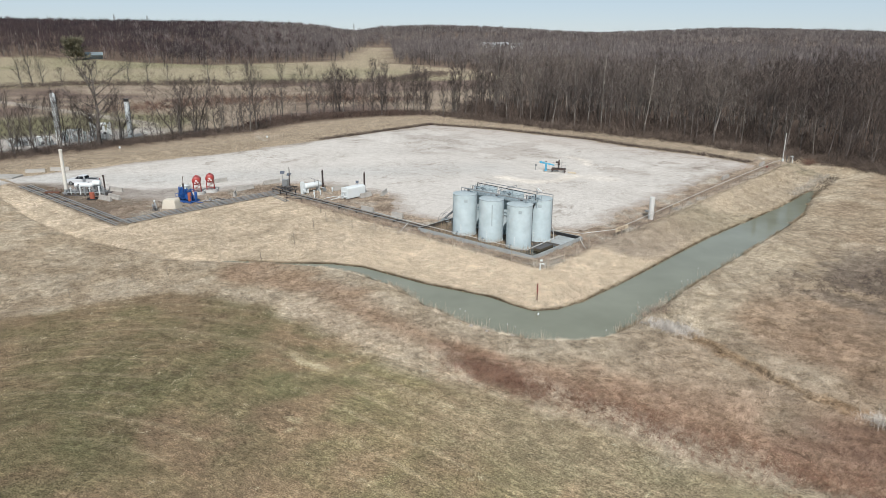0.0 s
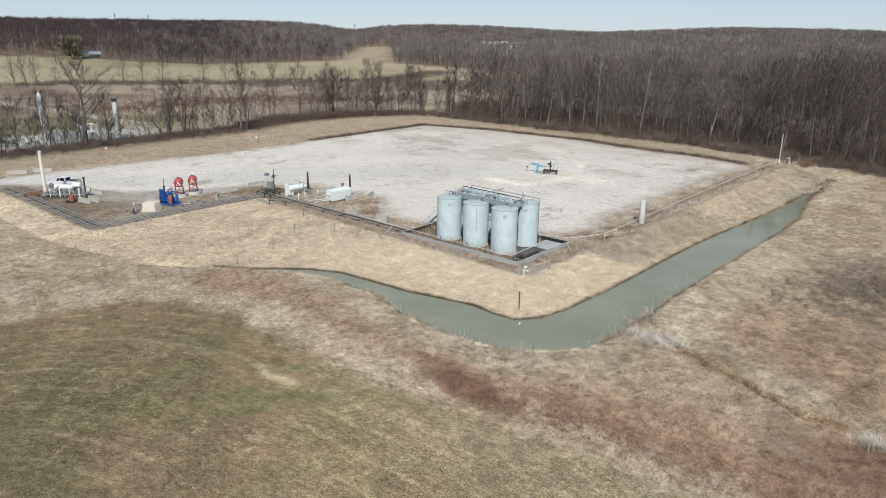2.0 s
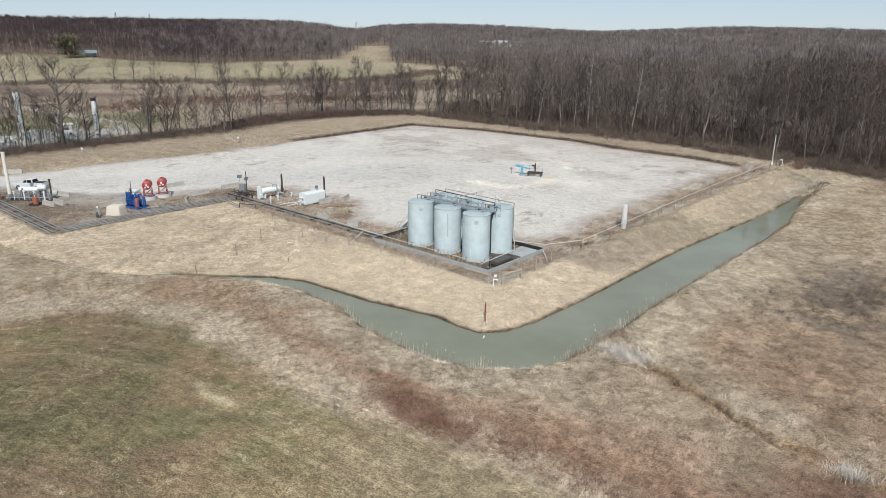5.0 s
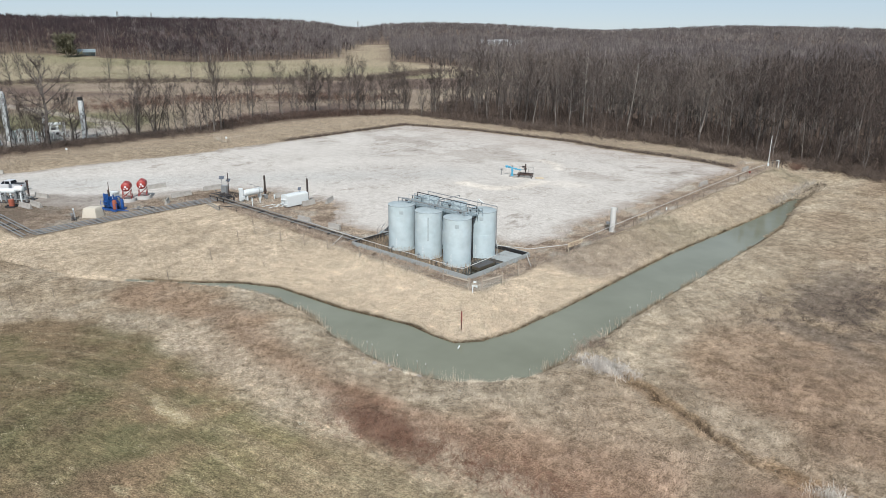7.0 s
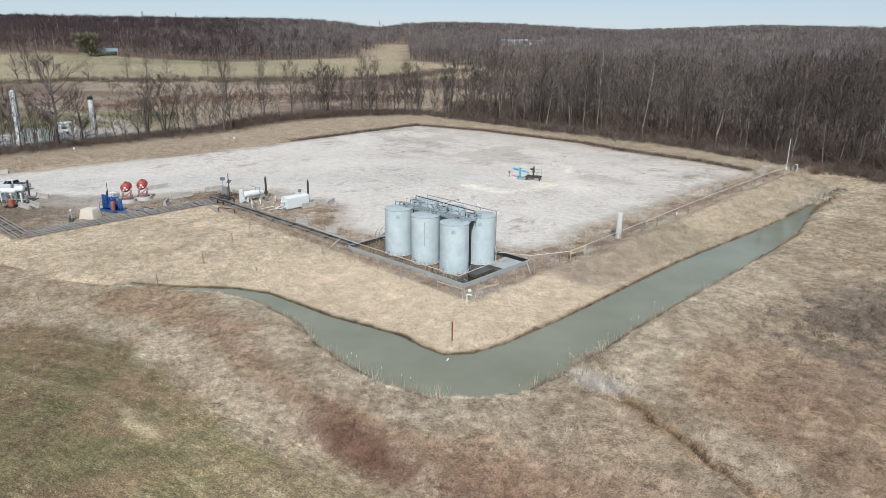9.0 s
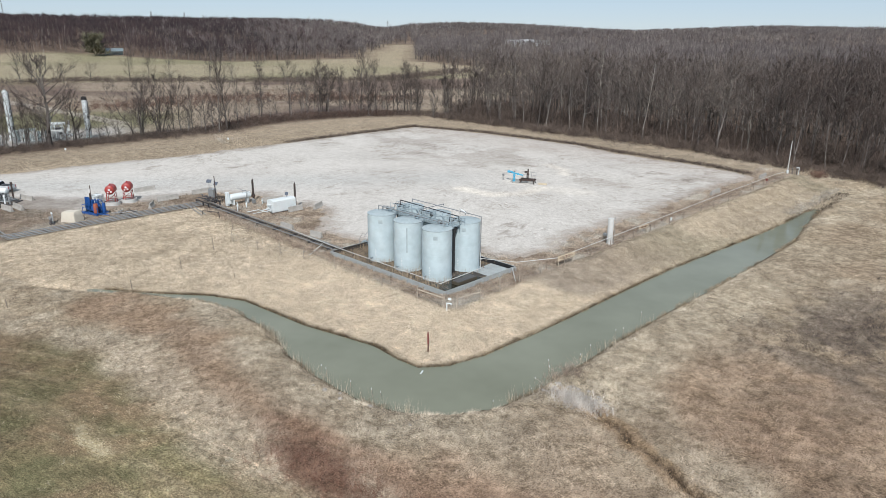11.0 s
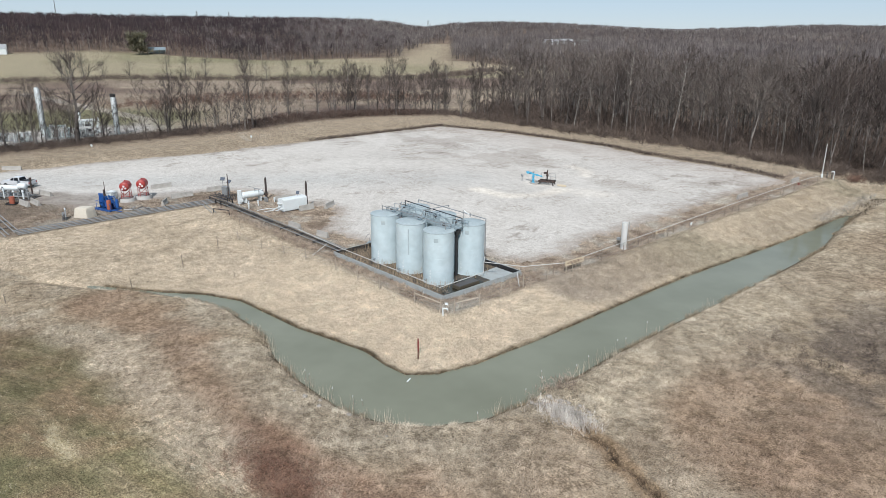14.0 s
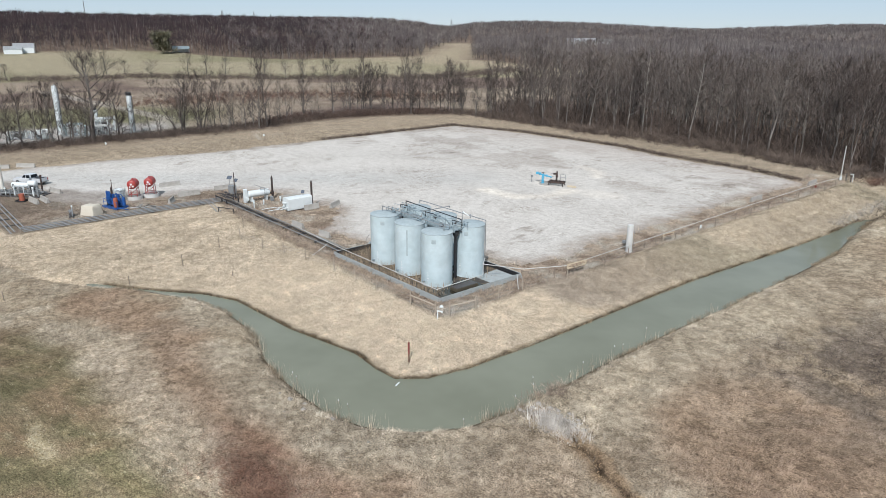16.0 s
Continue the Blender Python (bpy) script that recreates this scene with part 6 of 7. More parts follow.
def small_pump():
    ob = thing("pump", pose(-108.6, 52.5, 0.05, 0, 0, -20), "small dark pump with upright valve and white cap", "pump")
    bm = bmesh.new()
    box(bm, (1.5, 0.7, 0.15), (0, 0, 0))
    rod(bm, (-0.5, 0, 0.45), (0.3, 0, 0.45), 0.25, 12)
    rod(bm, (0.3, 0, 0.45), (0.75, 0, 0.45), 0.15, 10)
    part("motor", bm, DARKSTEEL, ob)
    bm = bmesh.new()
    pipe(bm, [Vector((-0.6, 0.1, 0.2)), Vector((-0.75, 0.1, 1.3)), Vector((0.1, 0.2, 0.9)), Vector((0.6, 0.2, 0.2))], 0.08, 8)
    box(bm, (0.3, 0.3, 0.5), (-0.65, -0.2, 0.4))
    part("piping", bm, STEEL, ob)
    bm = bmesh.new()
    rod(bm, (-0.7, 0.1, 1.3), (-0.7, 0.1, 1.55), 0.12, 10)
    part("cap", bm, WHITE, ob, "white cap")


small_pump()


def scrap_pipes():
    r5 = random.Random(9)
    for i in range(9):
        x, y, t, ln = -107.4 + r5.uniform(-0.9, 0.9), 62.6 + r5.uniform(-1.6, 1.6), r5.uniform(0, 180), r5.uniform(0.8, 2.2)
        ob = thing("loose_pipe", pose(x, y, 0.16 + 0.05 * (i % 3), r5.uniform(-8, 8), 0, t), "loose piece of dark steel pipe on the ground", "pipe", "loose pipes")
        bm = bmesh.new()
        rod(bm, (-ln / 2, 0, 0), (ln / 2, 0, 0), 0.06, 8)
        rod(bm, (ln / 2 - 0.12, 0, 0), (ln / 2, 0, 0), 0.1, 8)
        part("tube", bm, DARKSTEEL if i % 2 else STEEL, ob)


scrap_pipes()


# ---- meter run, cream stack and truck ----
def cream_stack():
    ob = thing("flare_stack", pose(-131.2, 47.6, 0.05), "tall cream-painted stack beside the meter run", "stack")
    bm = bmesh.new()
    rod(bm, (0, 0, 0.3), (0, 0, 7.9), 0.31, 18, 0.27)
    rod(bm, (0, 0, 7.8), (0, 0, 8.0), 0.33, 18)
    part("shaft", bm, CREAM_PAINT, ob, smooth=True)
    bm = bmesh.new()
    box(bm, (1.1, 1.1, 0.3), (0, 0, 0), bevel=0.02)
    rod(bm, (0, 0, 0.3), (0, 0, 0.9), 0.4, 16)
    part("foot", bm, STEEL, ob)


CREAM_PAINT = plain("cream_paint", (0.62, 0.60, 0.54), 0.5, worn=(0.45, 0.40, 0.32), scale=1.2)
cream_stack()


def meter_run():
    ob = thing("meter_run", pose(-128.2, 50.2, 0.05, 0, 0, 42), "grey and white gas meter run with valves and small vessels", "meter run")
    r6 = random.Random(3)
    bm = bmesh.new()
    for y in (-1.4, 1.4):
        box(bm, (7.4, 0.2, 0.2), (0, y, 0))
    for x in (-3.5, 0, 3.5):
        box(bm, (0.2, 3.0, 0.2), (x, 0, 0.01))
    part("skid", bm, DARKSTEEL, ob)
    bm = bmesh.new()
    vessel(bm, (-2.6, 0.9, 1.5), (1.2, 0.9, 1.5), 0.45)
    part("vessel", bm, WHITE, ob, "white lying vessel", smooth=True)
    bm = bmesh.new()
    vessel(bm, (1.0, 0.2, 2.0), (2.1, 0.2, 2.0), 0.5)
    part("drum", bm, WHITE, ob, "white round drum", smooth=True)
    for x in (-2.2, 0.8, 1.3, 1.9):
        bm = bmesh.new()
        box(bm, (0.18, 0.6, 1.3), (x, 0.6, 0.2))
        part("saddle", bm, STEEL, ob)
    for i in range(17):
        x, y = -3.4 + i * 0.42, -0.7 if i % 2 else -1.15
        bm = bmesh.new()
        h = r6.uniform(0.8, 2.0)
        rod(bm, (x, y, 0.2), (x, y, h), r6.uniform(0.06, 0.15), 10)
        rod(bm, (x, y, h - 0.3), (x, y, h - 0.22), 0.2, 12)
        rod(bm, (x - 0.2, y, h), (x + 0.2, y, h), 0.045, 8)
        pipe(bm, [Vector((x, y, h * 0.6)), Vector((x, 0.4, h * 0.6)), Vector((x, 0.4, 0.4))], 0.05, 6)
        part("riser", bm, (STEEL, DARKSTEEL, WHITE, STEEL)[i % 4], ob)
    bm = bmesh.new()
    rod(bm, (2.4, 1.2, 0.2), (2.4, 1.2, 3.0), 0.14, 10)
    rod(bm, (2.4, 1.2, 3.0), (2.4, 1.2, 3.25), 0.2, 10)
    part("stack", bm, RUST_BLACK, ob, "black exhaust pipe")
    bm = bmesh.new()
    for k in range(4):
        rod(bm, (-4.0, -1.1 + 0.6 * k, 0.55), (3.4, -1.1 + 0.6 * k, 0.55), 0.09, 8)
    part("header", bm, STEEL, ob)
    bm = bmesh.new()
    for k in range(5):
        rod(bm, (-7.6 + 0.8 * k, 0.7, 0.1), (-7.6 + 0.8 * k, 0.7, 1.0), 0.03, 6)
    for z in (0.55, 1.0):
        rod(bm, (-7.6, 0.7, z), (-4.4, 0.7, z), 0.03, 6)
    box(bm, (2.6, 0.5, 0.3), (-6.2, -0.4, 0.25))
    part("rack", bm, RUST, ob, "rusty pipe rack")


meter_run()


def barrel():
    ob = thing("barrel", pose(-123.9, 49.0, 0.05), "rusty orange barrel in a black drip tray", "barrel")
    bm = bmesh.new()
    lathe(bm, [(0, 0), (1.05, 0), (1.05, 0.22), (1.0, 0.22), (1.0, 0.08), (0, 0.08)], 4)
    part("tray", bm, BLACK, ob, "black drip tray")
    bm = bmesh.new()
    lathe(bm, [(0, 0.1), (0.42, 0.1), (0.42, 0.45), (0.45, 0.47), (0.42, 0.49), (0.42, 0.8), (0.45, 0.82), (0.42, 0.84), (0.42, 1.2), (0.4, 1.18), (0, 1.17)], 20)
    part("drum", bm, ORANGE, ob, smooth=True)


barrel()


def pickup():
    ob = thing("pickup_truck", pose(-137.0, 52.9, 0.08, 0, 0, 216), "silver crew-cab pickup truck parked on gravel", "truck")
    bm = bmesh.new()
    side = [(-2.85, 0.55), (2.7, 0.5), (2.88, 0.7), (2.86, 0.98), (2.6, 1.12), (1.35, 1.2), (-0.95, 1.22), (-1.0, 1.25), (-2.85, 1.25)]
    a = [bm.verts.new((x, -0.98, z)) for x, z in side]
    b = [bm.verts.new((x, 0.98, z)) for x, z in side]
    for i in range(len(side)):
        j = (i + 1) % len(side)
        bm.faces.new((a[i], a[j], b[j], b[i]))
    bm.faces.new(a[::-1])
    bm.faces.new(b)
    bmesh.ops.recalc_face_normals(bm, faces=bm.faces)
    bmesh.ops.bevel(bm, geom=bm.edges[:], offset=0.04, segments=2, affect="EDGES")
    part("body", bm, SILVER, ob)
    bm = bmesh.new()
    lo = [(-0.95, 0.9), (1.3, 0.9), (1.3, -0.9), (-0.95, -0.9)]
    hi = [(-0.75, 0.72), (0.45, 0.72), (0.45, -0.72), (-0.75, -0.72)]
    v = [bm.verts.new((x, y, 1.2)) for x, y in lo] + [bm.verts.new((x, y, 1.84)) for x, y in hi]
    for q in ((4, 5, 6, 7), (0, 1, 5, 4), (1, 2, 6, 5), (2, 3, 7, 6), (3, 0, 4, 7)):
        bm.faces.new([v[i] for i in q])
    bmesh.ops.recalc_face_normals(bm, faces=bm.faces)
    bmesh.ops.bevel(bm, geom=bm.edges[:], offset=0.03, segments=1, affect="EDGES")
    cab = part("cab", bm, SILVER, ob)
    for nm, pts in (("windscreen", [(1.25, 0.78, 1.26), (1.25, -0.78, 1.26), (0.53, -0.66, 1.79), (0.53, 0.66, 1.79)]), ("rear_window", [(-0.945, -0.75, 1.27), (-0.945, 0.75, 1.27), (-0.79, 0.64, 1.77), (-0.79, -0.64, 1.77)]),
                    ("side_window", [(-0.75, 0.9, 1.28), (0.1, 0.9, 1.28), (0.1, 0.77, 1.76), (-0.65, 0.77, 1.76)]), ("side_window", [(0.2, 0.9, 1.28), (0.95, 0.9, 1.28), (0.45, 0.77, 1.76), (0.2, 0.77, 1.76)]),
                    ("side_window", [(-0.75, -0.9, 1.28), (0.1, -0.9, 1.28), (0.1, -0.77, 1.76), (-0.65, -0.77, 1.76)]), ("side_window", [(0.2, -0.9, 1.28), (0.95, -0.9, 1.28), (0.45, -0.77, 1.76), (0.2, -0.77, 1.76)])):
        bm = bmesh.new()
        f = bm.faces.new([bm.verts.new(Vector(p) + Vector((0, math.copysign(0.012, p[1]) if "side" in nm else 0, 0)) + (Vector((0.02, 0, 0.01)) if nm == "windscreen" else Vector((-0.02, 0, 0.01)) if nm == "rear_window" else Vector())) for p in pts])
        bmesh.ops.solidify(bm, geom=[f], thickness=0.01)
        part(nm, bm, GLASS_DARK, cab, "dark tinted glass")
    bm = bmesh.new()
    box(bm, (1.65, 1.6, 0.02), (-1.92, 0, 1.255))
    part("bed_floor", bm, BLACK, ob, "dark cargo bed")
    for x in (-1.75, 1.85):
        for y in (-0.88, 0.88):
            bm = bmesh.new()
            rod(bm, (0, -0.13, 0), (0, 0.13, 0), 0.4, 20)
            wheel = part("wheel", bm, BLACK, ob, "black tyre")
            wheel.location = (x, y, 0.4)
            bm = bmesh.new()
            s = math.copysign(1, y)
            rod(bm, (0, s * 0.10, 0), (0, s * 0.145, 0), 0.23, 14)
            part("rim", bm, STEEL, wheel, "steel rim")
    bm = bmesh.new()
    box(bm, (0.15, 1.9, 0.22), (-2.93, 0, 0.5), bevel=0.03)
    part("rear_bumper", bm, STEEL, ob)
    bm = bmesh.new()
    box(bm, (0.15, 1.9, 0.26), (2.9, 0, 0.48), bevel=0.03)
    part("front_bumper", bm, STEEL, ob)
    for y in (-0.86, 0.86):
        bm = bmesh.new()
        box(bm, (0.05, 0.16, 0.4), (-2.86, y, 0.8))
        part("tail_light", bm, RED, ob, "red tail light")
        bm = bmesh.new()
        box(bm, (0.06, 0.3, 0.16), (2.86, y * 0.88, 0.8))
        part("headlight", bm, WHITE, ob, "clear headlight")


SILVER = plain("silver_paint", (0.60, 0.62, 0.64), 0.3, 0.15, scale=1.0, relief=0.0)
GLASS_DARK = plain("tinted_glass", (0.02, 0.022, 0.026), 0.08, relief=0.0)
pickup()


# ---- wellhead ----
def wellhead():
    ob = thing("wellhead", pose(-80.4, 125.4, 0.06), "light blue wellhead valve tree with a side arm", "wellhead")
    bm = bmesh.new()
    lathe(bm, [(0, 0), (0.34, 0), (0.34, 0.15), (0.2, 0.15), (0.2, 0.55), (0.3, 0.55), (0.3, 0.65), (0.17, 0.65), (0.17, 1.1), (0.28, 1.1), (0.28, 1.2), (0.2, 1.2), (0.2, 1.55), (0.1, 1.6), (0.1, 1.9), (0, 1.9)], 16)
    part("tree", bm, CYAN, ob, smooth=False)
    bm = bmesh.new()
    rod(bm, (-1.2, -0.15, 1.75), (1.9, 0.25, 1.45), 0.13, 10)
    rod(bm, (-1.25, -0.15, 1.6), (-1.25, -0.15, 2.0), 0.28, 12)
    rod(bm, (-0.6, -0.1, 1.55), (-0.6, -0.1, 1.95), 0.24, 12)
    rod(bm, (0.8, 0.1, 1.4), (0.8, 0.1, 1.75), 0.22, 12)
    part("side_arm", bm, CYAN, ob)
    bm = bmesh.new()
    rod(bm, (-0.5, -0.3, 1.75), (-0.5, -0.75, 1.75), 0.05, 6)
    lathe(bm, [(0.2, 0), (0.26, 0), (0.26, 0.05), (0.2, 0.05)], 14, (0, 0, 2.0))
    rod(bm, (0, 0, 1.9), (0, 0, 2.05), 0.04, 6)
    part("hand_wheel", bm, DARKSTEEL, ob)
    ob = thing("well_skid", pose(-77.6, 126.0, 0.06, 0, 0, 25), "black steel well skid with a mast and railing", "skid")
    bm = bmesh.new()
    for y in (-0.6, 0.6):
        box(bm, (3.0, 0.2, 0.3), (0, y, 0.55))
    for x in (-1.2, 1.2):
        for y in (-0.6, 0.6):
            rod(bm, (x * 1.15, y * 1.3, 0), (x, y, 0.6), 0.1, 6)
    for x in (-1.1, -0.4, 0.4, 1.1):
        box(bm, (0.14, 1.2, 0.1), (x, 0, 0.85))
    part("frame", bm, RUST_BLACK, ob)
    bm = bmesh.new()
    rod(bm, (0, 0, 0.9), (0, 0, 2.7), 0.13, 10)
    rod(bm, (0, 0, 1.6), (0, 0, 1.9), 0.24, 10)
    box(bm, (0.5, 0.4, 0.3), (-0.4, 0, 2.0))
    part("mast", bm, RUST_BLACK, ob)
    bm = bmesh.new()
    for x in (-1.3, -0.4, 0.5, 1.4):
        rod(bm, (x, 0.7, 0.9), (x, 0.7, 2.0), 0.035, 6)
    for z in (1.45, 2.0):
        rod(bm, (-1.3, 0.7, z), (1.4, 0.7, z), 0.03, 6)
    part("railing", bm, STEEL, ob)
    ob = thing("valve_post", pose(-82.6, 124.8, 0.06), "small grey valve post beside the wellhead", "post")
    bm = bmesh.new()
    rod(bm, (0, 0, 0), (0, 0, 1.3), 0.06, 8)
    box(bm, (0.4, 0.2, 0.4), (0, 0, 0.9))
    part("body", bm, STEEL, ob)
    ob = thing("well_cellar", pose(-79.4, 125.8, 0.05), "pale concrete well cellar curb", "curb")
    bm = bmesh.new()
    lathe(bm, [(1.5, 0), (1.75, 0), (1.7, 0.16), (1.5, 0.16), (1.5, 0.09), (0, 0.09)], 20)
    part("curb", bm, CONCRETE, ob)
    for x, y in ((-75.3, 127.5), (-74.8, 126.9)):
        ob = thing("timber_mat", pose(x, y, 0.1, 0, 0, 20), "pale timber mat beside the well skid", "mat")
        bm = bmesh.new()
        box(bm, (1.6, 0.5, 0.12), (0, 0, 0), bevel=0.02)
        part("board", bm, CREAM, ob)


wellhead()


# ---- gas plant behind the hedgerow ----
def column(x, y, h, r, label, tip=None, lean=0.0):
    ob = thing("process_column", pose(x, y, float(land(np.array([x]), np.array([y]))[0]), 0, lean, 0), label, "column", "plant columns")
    bm = bmesh.new()
    lathe(bm, [(0, 0), (r * 1.3, 0), (r * 1.3, 0.2), (r, 0.25), (r, h * 0.45), (r * 1.12, h * 0.45), (r * 1.12, h * 0.46), (r, h * 0.46), (r, h - 0.3), (r * 0.7, h), (0, h + 0.05)], 18)
    part("shell", bm, WHITE, ob, smooth=True)
    bm = bmesh.new()
    for s in (-0.2, 0.2):
        rod(bm, (-r - 0.15, s, 0), (-r - 0.15, s, h), 0.03, 6)
    for k in range(int(h / 0.6)):
        rod(bm, (-r - 0.15, -0.2, 0.4 + 0.6 * k), (-r - 0.15, 0.2, 0.4 + 0.6 * k), 0.02, 5)
    pipe(bm, [Vector((0, r + 0.15, 0)), Vector((0, r + 0.15, h * 0.95)), Vector((0, 0, h + 0.4))], 0.09, 8)
    part("ladder", bm, STEEL, ob)
    if tip:
        bm = bmesh.new()
        rod(bm, (0, 0, h - 0.2), (0, 0, h + 0.6), r * 1.1, 14)
        part("tip", bm, BLACK, ob, "black tip")


column(-198.0, 72.0, 12.3, 0.62, "tall white process column in the gas plant")
column(-190.0, 87.4, 9.9, 0.6, "white column with a black tip in the gas plant", True)


def plant_unit(x, y, turn, wide, deep, high, seed, paint, label):
    ob = thing("plant_unit", pose(x, y, float(land(np.array([x]), np.array([y]))[0]), 0, 0, turn), label, "machinery", "plant machinery")
    r7 = random.Random(seed)
    bm = bmesh.new()
    box(bm, (wide, deep, 0.3), (0, 0, 0))
    part("base", bm, STEEL, ob)
    for i in range(4):
        bm = bmesh.new()
        box(bm, (wide * r7.uniform(0.08, 0.15), deep * r7.uniform(0.15, 0.35), high * r7.uniform(0.3, 0.75)), (wide * (-0.36 + 0.24 * i), deep * r7.uniform(-0.2, 0.2), 0.3), bevel=0.04)
        part("housing", bm, paint, ob)
    for i in range(14):
        bm = bmesh.new()
        bx, by, bz = wide * r7.uniform(-0.45, 0.45), deep * r7.uniform(-0.45, 0.45), r7.uniform(0.3, high * 0.6)
        box(bm, (r7.uniform(0.3, 0.8), r7.uniform(0.3, 0.7), r7.uniform(0.3, 0.8)), (bx, by, bz), (0, 0, r7.uniform(0, 90)), bevel=0.03)
        rod(bm, (bx, by, 0.25), (bx, by, bz + 0.1), 0.06, 6)
        part("fitting", bm, (WHITE, DARKSTEEL, STEEL)[i % 3], ob)
    for i in range(15):
        bm = bmesh.new()
        x0 = wide * r7.uniform(-0.45, 0.45)
        pipe(bm, [Vector((x0, -deep * 0.45, 0.3)), Vector((x0, -deep * 0.45, high * r7.uniform(0.4, 1.0))), Vector((x0 + r7.uniform(-1, 1), deep * 0.2, high * 0.7)), Vector((x0, deep * 0.45, 0.3))], r7.uniform(0.05, 0.1), 6)
        part("piping", bm, (WHITE, STEEL, PALE_PIPE)[i % 3], ob)
    bm = bmesh.new()
    vessel(bm, (-wide * 0.25, deep * 0.3, high * 0.75), (wide * 0.3, deep * 0.3, high * 0.75), high * 0.09, 12)
    part("vessel", bm, paint, ob, smooth=True)
    bm = bmesh.new()
    for sx in (-0.48, 0.0, 0.48):
        rod(bm, (wide * sx, -deep * 0.5, 0.3), (wide * sx, -deep * 0.5, high * 0.6), 0.04, 6)
    for z in (0.35, 0.6):
        rod(bm, (-wide * 0.48, -deep * 0.5, high * z), (wide * 0.48, -deep * 0.5, high * z), 0.035, 6)
    part("railing", bm, STEEL, ob)


TEAL = plain("pale_teal_paint", (0.36, 0.44, 0.44), 0.5, worn=(0.3, 0.36, 0.36), scale=2.0)
plant_unit(-194, 74.5, 80, 6.5, 4, 3.6, 11, TEAL, "pale teal and white gas plant skid with piping")
plant_unit(-198, 83.0, 80, 6.0, 4, 4.2, 12, WHITE, "white gas compressor skid with piping")
plant_unit(-196, 62.0, 85, 5.0, 3, 2.2, 13, STEEL, "low grey plant skid on gravel")
plant_unit(-193, 66.5, 80, 5.0, 3, 2.6, 15, WHITE, "low white plant skid with valves and piping")
plant_unit(-192.5, 80.5, 80, 4.5, 3, 2.8, 16, PALE_PIPE, "pale grey plant skid beside the compressor")
plant_unit(-204, 54.0, 85, 5.0, 3, 2.0, 14, WHITE, "low white plant skid on gravel")
column(-199.8, 81.4, 5.6, 0.34, "short grey exhaust column of the compressor", True)


# ---- berm oddments ----
def cap_post(x, y):
    z = float(land(np.array([x]), np.array([y]))[0])
    ob = thing("marker_post", pose(x, y, z - 0.05), "short post with a white cap on the berm", "post")
    bm = bmesh.new()
    box(bm, (0.1, 0.1, 1.0), (0, 0, 0))
    part("shaft", bm, WOOD, ob)
    bm = bmesh.new()
    box(bm, (0.45, 0.3, 0.45), (0, 0, 0.95), bevel=0.03)
    part("cap", bm, WHITE, ob)


cap_post(-168.5, 74.6)
cap_post(-155.5, 107.6)


def steps():
    z = float(land(np.array([-157.6]), np.array([107.0]))[0])
    ob = thing("berm_steps", pose(-157.6, 106.8, z - 0.2, 0, 0, 0), "small wooden steps with a handrail over the berm", "steps")
    for k in range(6):
        bm = bmesh.new()
        box(bm, (0.5, 1.2, 0.07), (1.9 - 0.6 * k, 0, 0.1 + 0.14 * k))
        part("tread", bm, WOOD, ob)
    for s in (-0.65, 0.65):
        bm = bmesh.new()
        for k in range(4):
            rod(bm, (1.9 - 1.1 * k, s, 0), (1.9 - 1.1 * k, s, 1.1 + 0.26 * k), 0.05, 6)
        rod(bm, (1.9, s, 1.1), (-1.4, s, 1.88), 0.05, 6)
        part("handrail", bm, WOOD, ob)
    bm = bmesh.new()
    for k in range(5):
        rod(bm, (1.2, 1.2 + 1.3 * k, 0), (1.2, 1.2 + 1.3 * k, 1.2), 0.05, 6)
    rod(bm, (1.2, 1.2, 0.9), (1.2, 6.4, 0.9), 0.03, 6)
    part("fence_rail", bm, WOOD, ob)


steps()


# ---- far buildings and masts ----
def building(x, y, turn, wide, deep, eaves, ridge, roof_mat, label, open_front=False):
    ob = thing("barn" if open_front else "house", pose(x, y, float(land(np.array([x]), np.array([y]))[0]) - 0.2, 0, 0, turn), label, "building", "far buildings")
    bm = bmesh.new()
    w, d = wide / 2, deep / 2
    for sx, sy, lx, ly in ((0, d, wide, 0.2), (-w, 0, 0.2, deep - 0.2), (w, 0, 0.2, deep - 0.2)) + (() if open_front else ((0, -d, wide, 0.2),)):
        box(bm, (lx, ly, eaves), (sx, sy, 0))
    for sx in (-w, w):
        t = bm.verts
        a = [t.new((sx, -d, eaves)), t.new((sx, d, eaves)), t.new((sx, 0, ridge))]
        bm.faces.new(a)
    part("wall", bm, WHITE, ob)
    bm = bmesh.new()
    for s in (-1, 1):
        a = [bm.verts.new(p) for p in ((-w - 0.4, s * (d + 0.4), eaves - 0.15), (w + 0.4, s * (d + 0.4), eaves - 0.15), (w + 0.4, 0, ridge + 0.05), (-w - 0.4, 0, ridge + 0.05))]
        f = bm.faces.new(a)
        bmesh.ops.solidify(bm, geom=[f], thickness=0.15)
    part("roof", bm, roof_mat, ob)
    if open_front:
        for k in range(4):
            bm = bmesh.new()
            box(bm, (0.3, 0.3, eaves), (-w + wide * k / 3, -d, 0))
            part("post", bm, WOOD, ob)
    elif roof_mat is ROOF_GREY:
        for k in (-0.6, 0.0, 0.6):
            bm = bmesh.new()
            box(bm, (1.2, 0.1, 1.3), (k * w, -d - 0.12, 1.1))
            part("window", bm, GLASS_DARK, ob)


